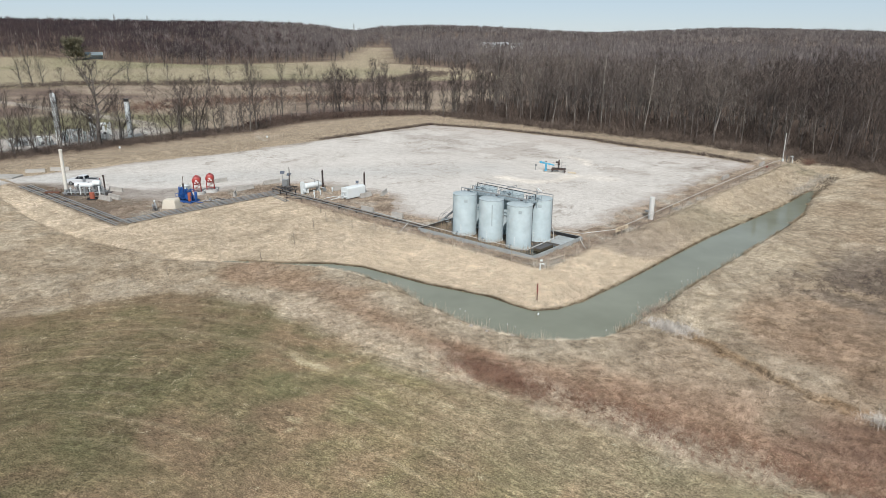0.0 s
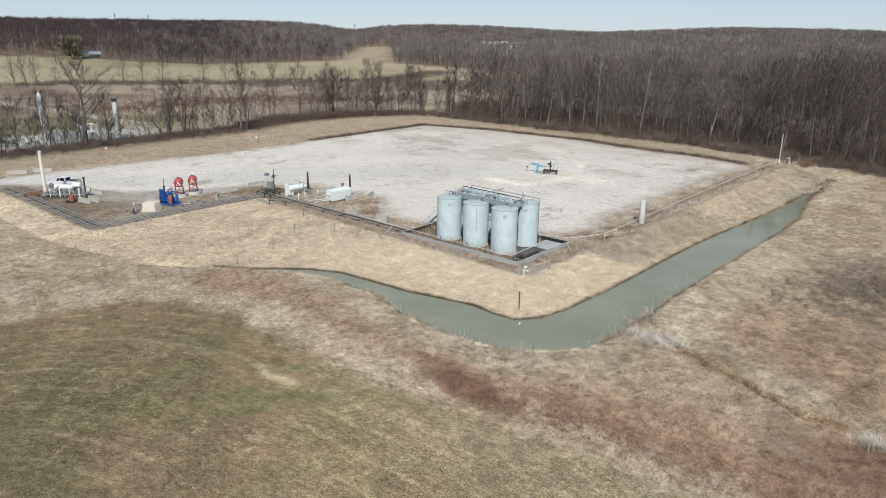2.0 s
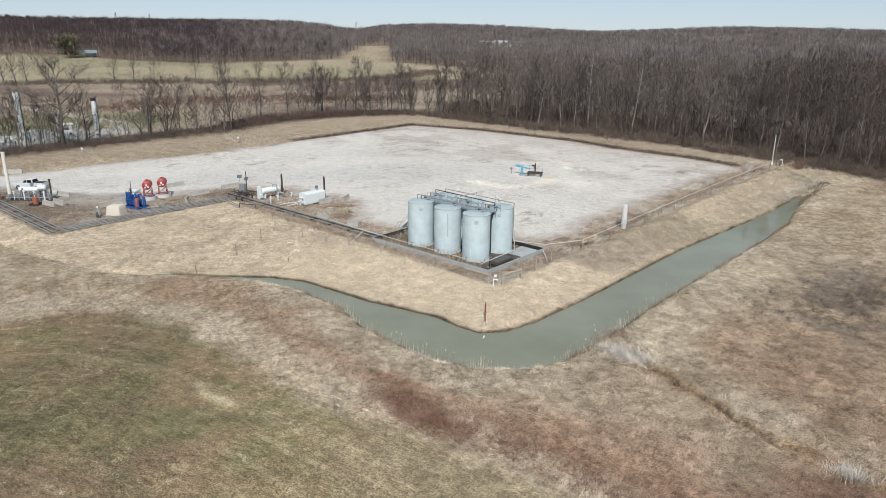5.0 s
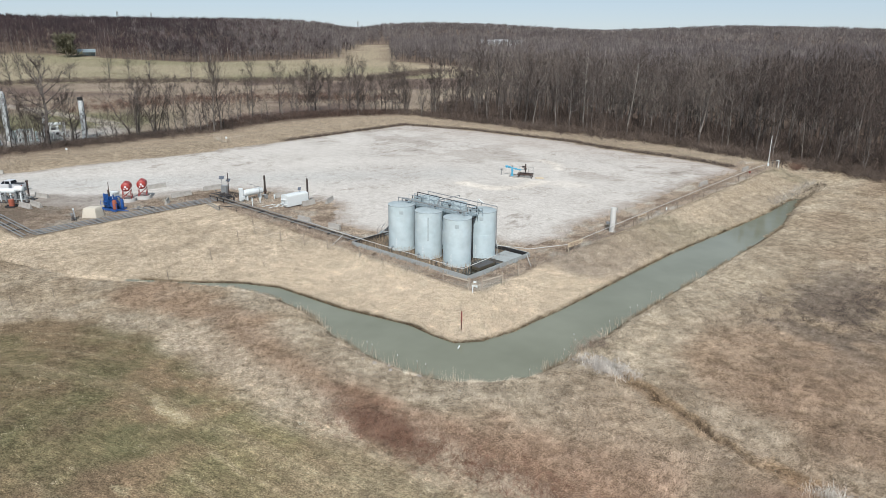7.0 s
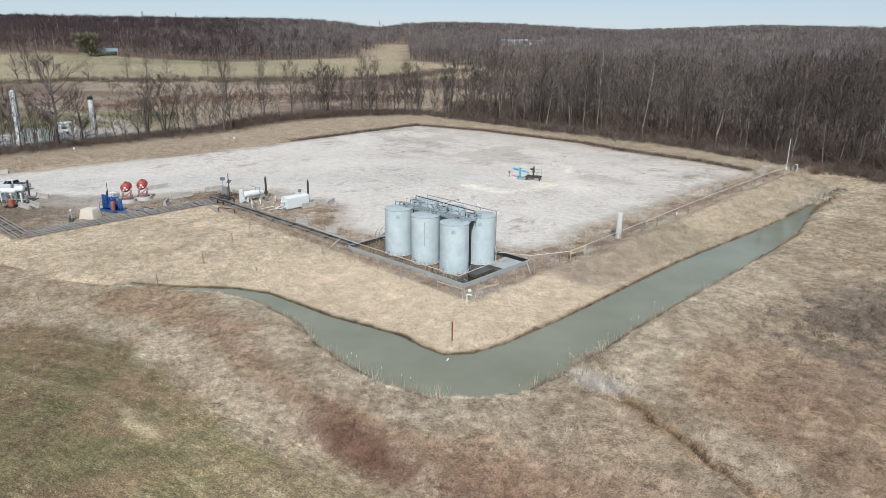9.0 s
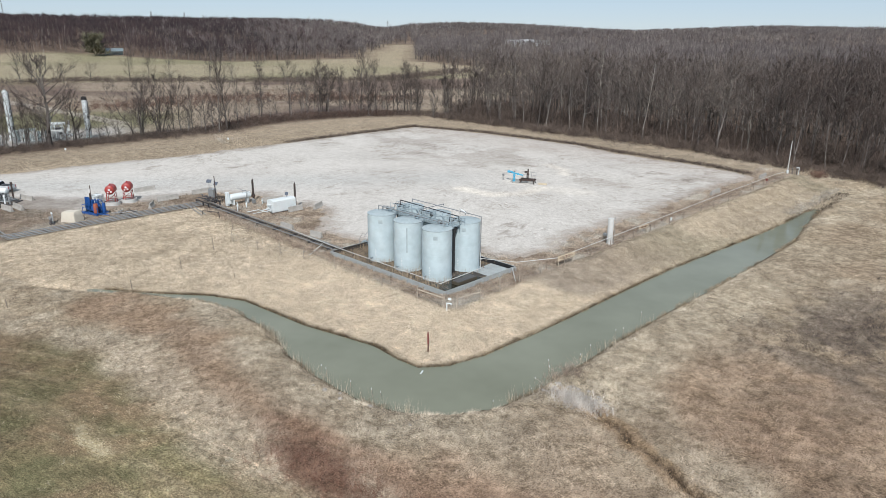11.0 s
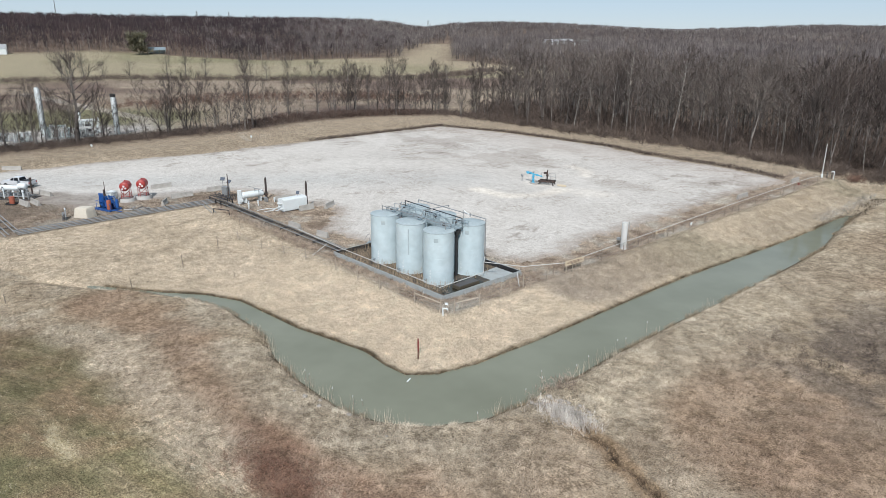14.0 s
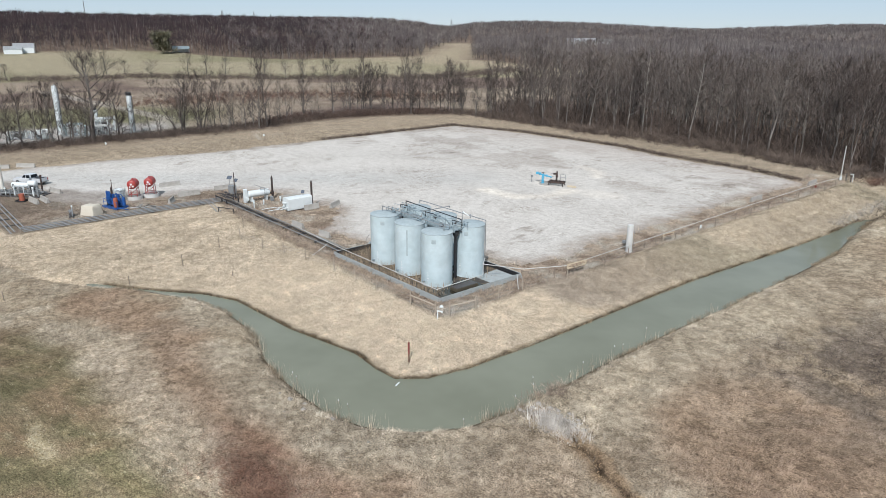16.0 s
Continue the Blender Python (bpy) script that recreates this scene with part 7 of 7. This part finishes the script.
ROOF_BLUE = plain("blue_grey_roof", (0.38, 0.47, 0.52), 0.4, scale=0.6)
ROOF_PALE = plain("pale_metal_roof", (0.55, 0.57, 0.58), 0.4, scale=0.6)
ROOF_GREY = plain("shingle_roof", (0.22, 0.21, 0.20), 0.8, scale=0.6)
building(-686, 291, 66, 15, 10, 4.0, 6.3, ROOF_BLUE, "open-fronted farm barn with a blue metal roof", True)
building(-733, 168, 75, 16, 11, 5.0, 8.6, ROOF_PALE, "white farm shed with a pale metal roof")
building(-726, 158, 75, 14, 9, 4.2, 6.6, ROOF_PALE, "low white farm shed with a pale metal roof")
building(-745, 140, 60, 14, 10, 5.5, 9.0, ROOF_GREY, "white farmhouse at the edge of the field")
for x, y, t in ((-505, 680, 30), (-488, 686, 40), (-520, 672, 20)):
    building(x, y, t, 15, 10, 4.5, 7.5, ROOF_PALE if t != 40 else ROOF_GREY, "pale far building among the woods")


def mast(az, dist, tall, label, lattice=True):
    a = radians(az)
    x, y = -math.sin(a) * dist, math.cos(a) * dist
    z = float(land(np.array([x]), np.array([y]))[0])
    ob = thing("mast", pose(x, y, z), label, "mast", "masts on the skyline")
    bm = bmesh.new()
    w = 4.0 if lattice else 1.2
    for sx, sy in ((-1, -1), (1, -1), (1, 1), (-1, 1)):
        rod(bm, (sx * w, sy * w, 0), (sx * w * 0.25, sy * w * 0.25, tall), 0.45, 4)
    n = 12
    for k in range(n):
        s0, s1 = 1 - 0.75 * k / n, 1 - 0.75 * (k + 1) / n
        rod(bm, (-w * s0, -w * s0, tall * k / n), (w * s1, -w * s1, tall * (k + 1) / n), 0.3, 4)
        rod(bm, (w * s0, -w * s0, tall * k / n), (-w * s1, -w * s1, tall * (k + 1) / n), 0.3, 4)
    if lattice:
        for z1 in (0.75, 0.88):
            rod(bm, (-9, 0, tall * z1), (9, 0, tall * z1), 0.4, 4)
    part("lattice", bm, STEEL, ob)


for az, dist, tall in ((74.6, 2500, 70), (63.2, 3000, 44), (48.2, 3200, 46), (65.4, 2600, 40)):
    mast(az, dist, tall, "thin grey steel lattice mast on the skyline", tall != 70)


# ---- grass, reeds, brush and stones ----
def blades(x, y, tall, wide, lean, wind, colour, name, label, category, lift=0.0, comb=0.9, vary=0.22):
    """Slivers of grass: one triangle each, bent over; comb: how far they stray from the lie of the sward."""
    n = len(x)
    g = np.random.default_rng(n)
    z = land(x, y) - 0.03 + lift
    h = tall * g.uniform(0.55, 1.25, n)
    b = wind + g.normal(0, comb, n)
    a = b + np.pi / 2 + g.normal(0, 0.5, n)
    out = h * np.clip(lean + g.normal(0, 0.2, n), 0.02, 1.6)
    up = np.sqrt(np.maximum(h * h - out * out, (0.22 * h) ** 2))
    w = wide * g.uniform(0.6, 1.4, n) / 2
    base = np.stack([x, y, z], 1)
    side = np.stack([np.cos(a) * w, np.sin(a) * w, 0 * w], 1)
    tip = base + np.stack([np.cos(b) * out, np.sin(b) * out, up], 1)
    v = np.stack([base - side, base + side, tip], 1).reshape(-1, 3)
    tone = (g.uniform(1 - vary, 1 + vary, n) * (1 + 3.0 * vary * (vnoise(x, y, 0.45, 71) - 0.5)) * (1 + 2.6 * vary * (vnoise(x, y, 1.1, 72) - 0.5)))[:, None]
    col = np.repeat(np.clip(colour * tone, 0.01, 0.75), 3, 0)
    ob = new(name, np_mesh(name, v, np.arange(3 * n).reshape(-1, 3), BLADE, col))
    return tagged(ob, label, category, kind="stuff")


def line_points(line, n, sd, seed):
    e = np.random.default_rng(seed)
    p = np.array(line, float)
    ln = np.hypot(*(p[1:] - p[:-1]).T)
    i = e.choice(len(ln), n, p=ln / ln.sum())
    at = p[i] + (p[i + 1] - p[i]) * e.random(n)[:, None]
    return at[:, 0] + e.normal(0, sd, n), at[:, 1] + e.normal(0, sd, n)


g = np.random.default_rng(77)


def near_points(n, x0, x1, y0, y1):
    """Random points, thicker towards the near corner of the view."""
    x, y = g.uniform(x0, x1, n), g.uniform(y0, y1, n)
    keep = g.random(n) < thatch(x, y)
    return x[keep], y[keep]


x, y = near_points(2000000, -112, 14, 8, 112)
f, dw, plat, pside = outside(x, y, FIELD), outside(x, y, POND), outside(x, y, PLATFORM), outside(x, y, PADSIDE) < 0
clump = fbm(x, y, 0.8, 91, 2)
rough = (f > 0.6 * (vnoise(x, y, 2.0, 5) * 2 - 1)) & (dw > 0.12) & (plat > 0.3)
bank = rough & pside & (clump + 0.3 * g.random(len(x)) > 0.44)
mead = rough & ~pside & (clump + 0.2 * g.random(len(x)) > 0.5)
for mask, tall, lean, wind, name, label in ((bank, 0.34, 0.8, -0.8, "dike_grass", "long bleached dry grass combed down the dike"),
                                            (mead, 0.42, 0.85, 0.6, "meadow_grass", "tangled dry meadow grass, straw and rust coloured")):
    k = np.flatnonzero(mask)[:380000]
    x1, y1 = x[k], y[k]
    way = wind + 5.0 * (fbm(x1, y1, 1.7, 93, 2) - 0.5)
    blades(x1, y1, tall, 0.024, lean, way, cover(x1, y1) * 1.12, name, label, "grass", vary=0.1 if name == "dike_grass" else 0.22)
sown = (f < -0.2) & (fbm(x, y, 0.45, 99, 2) > 0.5)
k = np.flatnonzero(sown)[:190000]
drill = f[k] + 2.4 * (fbm(x[k], y[k], 22, 41) - 0.5)
straw = ((drill / 1.3) % 1.0 < 0.28) * step(0.42, 0.58, fbm(x[k], y[k], 7, 45, 3)) * 0.75
tint = cover(x[k], y[k]) * 1.12 * (1 - straw[:, None]) + straw[:, None] * np.array([[0.40, 0.335, 0.235]])
blades(x[k], y[k], 0.12, 0.036, 0.35, g.uniform(0, 6.28, len(k)), tint, "sown_grass", "short thin green and straw field growth", "grass", comb=3.0, vary=0.45)

# wisps of loose straw on the field
x, y = line_points([(-49.6, 35.4), (-47.6, 34.9), (-46.5, 35.2), (-44.3, 35.4)], 800, 0.3, 41)
lone = np.random.default_rng(43)
cx, cy = lone.uniform(-75, -22, 70), lone.uniform(14, 40, 70)
x, y = np.concatenate([x, np.repeat(cx, 16) + lone.normal(0, 0.16, 1120)]), np.concatenate([y, np.repeat(cy, 16) + lone.normal(0, 0.16, 1120)])
k = np.flatnonzero(outside(x, y, FIELD) < -0.5)
blades(x[k], y[k], 0.17, 0.05, 0.95, g.uniform(0, 6.28, len(k)), np.repeat([[0.52, 0.45, 0.31]], len(k), 0), "straw_wisps", "loose pale straw wisps lying on the sown field", "straw", 0.04, comb=3.0)

# matted grass on the raised bank along the pond
x, y = g.uniform(-46, -34, 170000), g.uniform(84, 174, 170000)
k = np.flatnonzero((outside(x, y, POND) > 0.1) & (outside(x, y, PLATFORM) > 0.25) & (outside(x, y, PADSIDE) < 0) & (fbm(x, y, 0.9, 101, 2) > 0.42))[:75000]
blades(x[k], y[k], 0.3, 0.028, 0.75, -0.3 + 2.2 * (fbm(x[k], y[k], 4, 102, 2) - 0.5), cover(x[k], y[k]) * 1.0, "bank_grass", "matted dry grass combed over the raised bank", "grass")

# coarse grass on the far berms
x, y = g.uniform(-182, -40, 420000), g.uniform(40, 192, 420000)
gr, wd = outside(x, y, GRAVEL), outside(x, y, WOOD_RIGHT)
keep = (gr > 0.5) & (wd > 0) & ((x < -147) | (y > 164)) & (outside(x, y, PADSIDE) < 0) & (fbm(x, y, 1.6, 97, 3) > 0.45)
k = np.flatnonzero(keep)[:90000]
blades(x[k], y[k], 0.42, 0.042, 0.6, 0.8 + 2 * fbm(x[k], y[k], 8, 98, 2), cover(x[k], y[k]) * 1.0, "berm_grass", "long dry grass on the low berm round the pad", "grass")

# weeds inside the fence and about the equipment
x, y = g.uniform(-146, -44, 260000), g.uniform(44, 172, 260000)
plat, gr = outside(x, y, PLATFORM), outside(x, y, GRAVEL)
inbox = (x > -68.4) & (x < -47.7) & (y > 72.5) & (y < 85.1)
keep = (plat < 0.2) & (gr > -1.0) & ~inbox & (fbm(x, y, 1.6, 95, 3) > 0.46) & ((y < 92) | (x > -52))
k = np.flatnonzero(keep)
blades(x[k], y[k], 0.42, 0.05, 0.45, g.uniform(0, 6.28, len(k)), cover(x[k], y[k]) * 1.1, "weeds", "dead brown weeds round the pad's edge", "weeds")

# tall dry reeds within the containment
x, y = g.uniform(-67.8, -49.5, 9000), g.uniform(72.95, 84.3, 9000)
keep = (np.min([np.hypot(x - a, y - b) for a in XS for b in YS], 0) > 1.9) & ((y < 76) | (x < -65.5) | (g.random(9000) < 0.15)) & (x < -48.6 - 1.6 * (y > 74.6))
k = np.flatnonzero(keep)[:2300]
n = len(k)
blades(x[k], y[k], 0.85, 0.035, 0.2, g.uniform(0, 6.28, n), np.repeat([[0.30, 0.235, 0.165]], n, 0), "containment_reeds", "tall straw-coloured reeds inside the containment", "reeds", 0.12)


# cattails and sedge on the pond's near edge
def edge_points(n, poly, spread_out, seed):
    e = np.random.default_rng(seed)
    p = np.array(poly, float)
    q = np.roll(p, -1, 0)
    ln = np.hypot(*(q - p).T)
    i = e.choice(len(p), n, p=ln / ln.sum())
    u = e.random(n)[:, None]
    at = p[i] + (q[i] - p[i]) * u
    return at[:, 0] + e.normal(0, spread_out, n), at[:, 1] + e.normal(0, spread_out, n)


x, y = edge_points(26000, POND, 0.35, 5)
pside = outside(x, y, PADSIDE) < 0
k = np.flatnonzero(~pside & (fbm(x, y, 3.0, 96, 3) > 0.47) & (outside(x, y, POND) > -0.6))
n = len(k)
blades(x[k], y[k], 0.5, 0.028, 0.45, g.uniform(0, 6.28, n), np.repeat([[0.28, 0.22, 0.15]], n, 0) * g.uniform(0.5, 1.2, (n, 1)), "bank_sedge", "brown sedge hanging over the pond's edge", "reeds")
k = np.flatnonzero(pside & (outside(x, y, POND) > -0.4) & (outside(x, y, POND) < 0.5))
n = len(k)
k = k[::2]
n = len(k)
blades(x[k], y[k], 0.36, 0.035, 0.75, g.uniform(0, 6.28, n), np.repeat([[0.36, 0.27, 0.165]], n, 0) * g.uniform(0.35, 1.3, (n, 1)), "dike_sedge", "straw and brown sedge along the dike's waterline", "reeds")
x, y = edge_points(2300, [(-58, 55.4), (-54, 55), (-50, 53.8), (-45.5, 53.1), (-41, 53), (-37.3, 53.3), (-34.6, 54.4), (-32, 56.6), (-30, 60), (-29.5, 64), (-29.6, 72), (-29.7, 80), (-29.5, 96), (-29.6, 96), (-29.8, 72), (-29.7, 64), (-30.4, 60.4), (-34.6, 54.8), (-41, 53.4)], 0.4, 8)
k = np.flatnonzero(vnoise(x, y, 1.6, 31) * vnoise(x, y, 5.0, 32) > 0.3 * g.random(len(x)) + 0.12)
n = len(k)
blades(x[k], y[k], 1.15 * g.uniform(0.4, 1.25, n), 0.03, 0.16, g.uniform(0, 6.28, n), np.repeat([[0.42, 0.36, 0.27]], n, 0) * g.uniform(0.6, 1.2, (n, 1)), "cattails", "pale dead cattail stalks standing in the shallows", "reeds")
x, y = g.normal(-25.2, 1.2, 2300), g.normal(64.4, 0.6, 2300)
n = len(x)
blades(x, y, 0.75, 0.035, 0.5, g.uniform(0, 6.28, n), np.repeat([[0.52, 0.48, 0.43]], n, 0), "white_reeds", "bleached whitish dead reeds over the stones", "reeds")
x, y = g.normal(-5.6, 0.8, 700), g.normal(58.3, 0.5, 700)
blades(x, y, 0.8, 0.035, 0.5, g.uniform(0, 6.28, 700), np.repeat([[0.48, 0.44, 0.39]], 700, 0), "white_reeds", "bleached dead reeds at the end of the ditch", "reeds")
# reed shade over the ditch's end, put in as near-black slivers
x, y = g.normal(-33.2, 0.8, 1300), g.uniform(138, 163, 1300)
blades(x, y, 0.75, 0.05, 0.75, g.uniform(0, 6.28, 1300), np.repeat([[0.06, 0.046, 0.036]], 1300, 0) * g.uniform(0.5, 1.6, (1300, 1)), "reed_shade", "reeds that choke the ditch, coloured near-black for their shade", "reeds")
x, y = g.normal(-35.2, 0.6, 1300), g.uniform(141, 166, 1300)
blades(x, y, 0.8, 0.06, 0.7, g.uniform(0, 6.28, 1300), np.repeat([[0.46, 0.42, 0.36]], 1300, 0) * g.uniform(0.5, 1.2, (1300, 1)), "ditch_reeds", "dry reeds in the pond's narrow end", "reeds")

STONE = plain("pale_stone", (0.33, 0.30, 0.265), 0.9, worn=(0.22, 0.19, 0.16), scale=3.0)


def stones():
    pats = []
    for s in range(4):
        bm = bmesh.new()
        bmesh.ops.create_icosphere(bm, subdivisions=2, radius=1.0)
        for v in bm.verts:
            v.co *= 1 + 0.4 * noise.noise(v.co * 1.3 + Vector((s * 7, 0, 0)))
        me = bpy.data.meshes.new("stone")
        bm.to_mesh(me)
        bm.free()
        me.materials.append(STONE)
        pats.append(me)
    e = random.Random(12)
    for i in range(70):
        x, y = e.gauss(-26.0, 1.3), e.gauss(64.9, 0.7)
        if i > 60:
            x, y = e.uniform(-45, -32), e.uniform(50, 54)
        s = e.uniform(0.08, 0.24)
        ob = new("stone", pats[i % 4])
        ob.matrix_world = pose(x, y, float(land(np.array([x]), np.array([y]))[0]) + s * 0.2, e.uniform(0, 40), 0, e.uniform(0, 360)) @ Matrix.Diagonal((s, s * e.uniform(0.7, 1.1), s * 0.65, 1))
        tagged(ob, "pale rough stone at the ditch mouth", "stone", "stones at the ditch mouth")


stones()


def litter(x, y, z, turn):
    ob = thing("drift_board", pose(x, y, z, 0, 0, turn), "short white piece of driftwood at the waterline", "board")
    bm = bmesh.new()
    box(bm, (0.62, 0.12, 0.06), (0, 0, 0), bevel=0.01)
    part("board", bm, WHITE, ob)


litter(-38.5, 60.05, WATER_Z + 0.02, 115)


def floats():
    r8 = random.Random(21)
    spots = [(-31.0, 68.5), (-30.7, 68.2)] + [(r8.uniform(-46, -34), 0) for i in range(5)] + [(-30.1 + r8.uniform(-0.4, 0.3), r8.uniform(60, 84)) for i in range(7)]
    for x, y in spots:
        y = y or 53.5 + 0.12 * max(0, x + 41) ** 1.6 + r8.uniform(-0.2, 0.5)
        h = r8.uniform(0.5, 1.15)
        ob = thing("cattail_head", pose(x, y, WATER_Z - 0.06, r8.uniform(-8, 8), r8.uniform(-8, 8), 0), "white fluffy cattail head above the water", "plant", "cattail heads")
        bm = bmesh.new()
        rod(bm, (0, 0, 0), (0, 0, h), 0.012, 5)
        part("stalk", bm, DEAD_WEED, ob, "straw-coloured stalk")
        bm = bmesh.new()
        rod(bm, (0, 0, h - 0.03), (0, 0, h + 0.13), 0.034, 7, 0.022)
        part("head", bm, PALE_PIPE, ob)


floats()


def brush(name, places, tall, wide, n_twigs, seed, material, label):
    """Leafless thickets: fans of slivers from many feet."""
    e = np.random.default_rng(seed)
    x, y = places
    n = len(x)
    z = land(x, y)
    i = np.repeat(np.arange(n), n_twigs)
    m = len(i)
    h = tall * e.uniform(0.5, 1.2, n)[i]
    foot = np.stack([x[i], y[i], z[i] - 0.05], 1) + np.concatenate([e.normal(0, 0.25, (m, 2)) * wide, np.zeros((m, 1))], 1)
    d = np.concatenate([e.normal(0, 0.35, (m, 2)), np.ones((m, 1))], 1)
    start = foot + d * (h * e.uniform(0, 0.55, m))[:, None]
    d2 = np.concatenate([e.normal(0, 0.6, (m, 2)), e.uniform(0.4, 1.1, (m, 1))], 1)
    end = start + d2 * (h * e.uniform(0.25, 0.55, m))[:, None]
    s = np.cross(end - start, e.normal(size=(m, 3)))
    s = s / np.linalg.norm(s, axis=1)[:, None] * (0.02 + 0.025 * wide) / 2
    v = np.stack([start - s, start + s, end], 1).reshape(-1, 3)
    ob = new(name, np_mesh(name, v, np.arange(3 * m).reshape(-1, 3), material))
    return tagged(ob, label, "brush", kind="stuff")


GOLD_WEED = bark_material("golden_weed", (0.22, 0.15, 0.09), (0.38, 0.27, 0.165), 0.6)
THICKET = bark_material("thicket_twigs", (0.085, 0.06, 0.05), (0.15, 0.105, 0.085), 0.2)
brush("wood_edge_brush", line_points([(-172, 187.5), (-118, 187.5), (-82, 188.5), (-55, 183.5), (-20, 174.5), (30, 167.5)], 1300, 2.0, 3), 2.6, 1.7, 40, 4, BRUSH, "tangled leafless brush along the edge of the wood")
brush("wood_floor_brush", line_points([(-165, 202), (-118, 202), (-55, 198), (-20, 189), (30, 182)], 1300, 7.0, 13), 6.5, 2.6, 36, 14, BRUSH, "leafless saplings under the trees of the wood")
brush("hedge_brush", line_points([(-181, 18), (-180.5, 118), (-190, 142), (-188, 164), (-174, 187)], 2400, 2.4, 6), 1.7, 1.5, 34, 5, BRUSH, "brown leafless brush under the hedgerow trees")
brush("reddish_brush", line_points([(-184, 118), (-190, 140), (-186, 160), (-176, 184)], 420, 3.0, 16), 2.4, 1.7, 40, 15, THICKET, "reddish-brown leafless thicket in the hedgerow")
brush("far_hedge_brush", line_points([(-410, 60), (-394, 118), (-392, 156), (-342, 212), (-298, 290), (-330, 380)], 1000, 6.0, 7), 3.4, 4.0, 34, 6, BRUSH, "overgrown leafless far hedge")
brush("meadow_scrub", line_points([(-255, 110), (-262, 150), (-252, 190), (-215, 215)], 900, 10.0, 17), 2.2, 2.6, 24, 18, RED_BRUSH, "low reddish scrub in the far meadow")
brush("grey_scrub", line_points([(-18, 88), (-12, 94), (-8, 108), (-9, 116)], 420, 3.4, 9), 0.8, 1.2, 24, 8, BRUSH, "low grey-brown scrub in the meadow")
brush("pond_bush", (np.full(26, -28.6) + g.normal(0, 0.7, 26), np.full(26, 67.8) + g.normal(0, 1.2, 26)), 1.4, 0.5, 26, 11, DEAD_WEED, "small leafless bush at the pond's edge")
brush("gully_weeds", line_points(GULLY[1:14], 260, 0.5, 21), 0.38, 0.5, 12, 22, GOLD_WEED, "dead weeds hanging into the ditch")
brush("rust_weeds", line_points([(-37.0, 44.4), (-33, 44.4), (-27, 45.4), (-21, 46), (-12, 46.2), (0, 49)], 1500, 1.3, 19), 0.6, 0.6, 12, 20, RUST_WEED, "dark rust-red dead weed stalks beside the field")
brush("fence_weeds", line_points([(-100, 72.6), (-82, 71.9), (-68, 71.9), (-48, 71.9), (-46.9, 74), (-46.9, 86), (-47, 104), (-47.3, 130), (-47.3, 168)], 3400, 0.6, 23), 0.62, 0.5, 14, 24, DEAD_WEED, "dead brown weed stalks along the fence")
brush("pad_weeds", line_points([(-121, 47.5), (-112, 49), (-108.5, 57), (-107, 66), (-107.5, 73), (-98, 76.5), (-88, 77), (-76, 77)], 900, 1.8, 25), 0.5, 0.5, 12, 26, DEAD_WEED, "dead brown weed stalks about the equipment")
brush("berm_weeds", line_points([(-149.5, 120), (-150, 165), (-128, 171), (-97, 172.5), (-83, 169.5), (-62, 169), (-51, 166)], 2600, 0.55, 27), 0.95, 0.9, 14, 28, BRUSH, "dark dead weeds in the ditch beside the gravel")
brush("corner_bush", (np.full(30, -41.5) + g.normal(0, 0.8, 30), np.full(30, 176.0) + g.normal(0, 0.8, 30)), 1.8, 0.8, 30, 29, RED_BRUSH, "reddish leafless bush at the far corner")
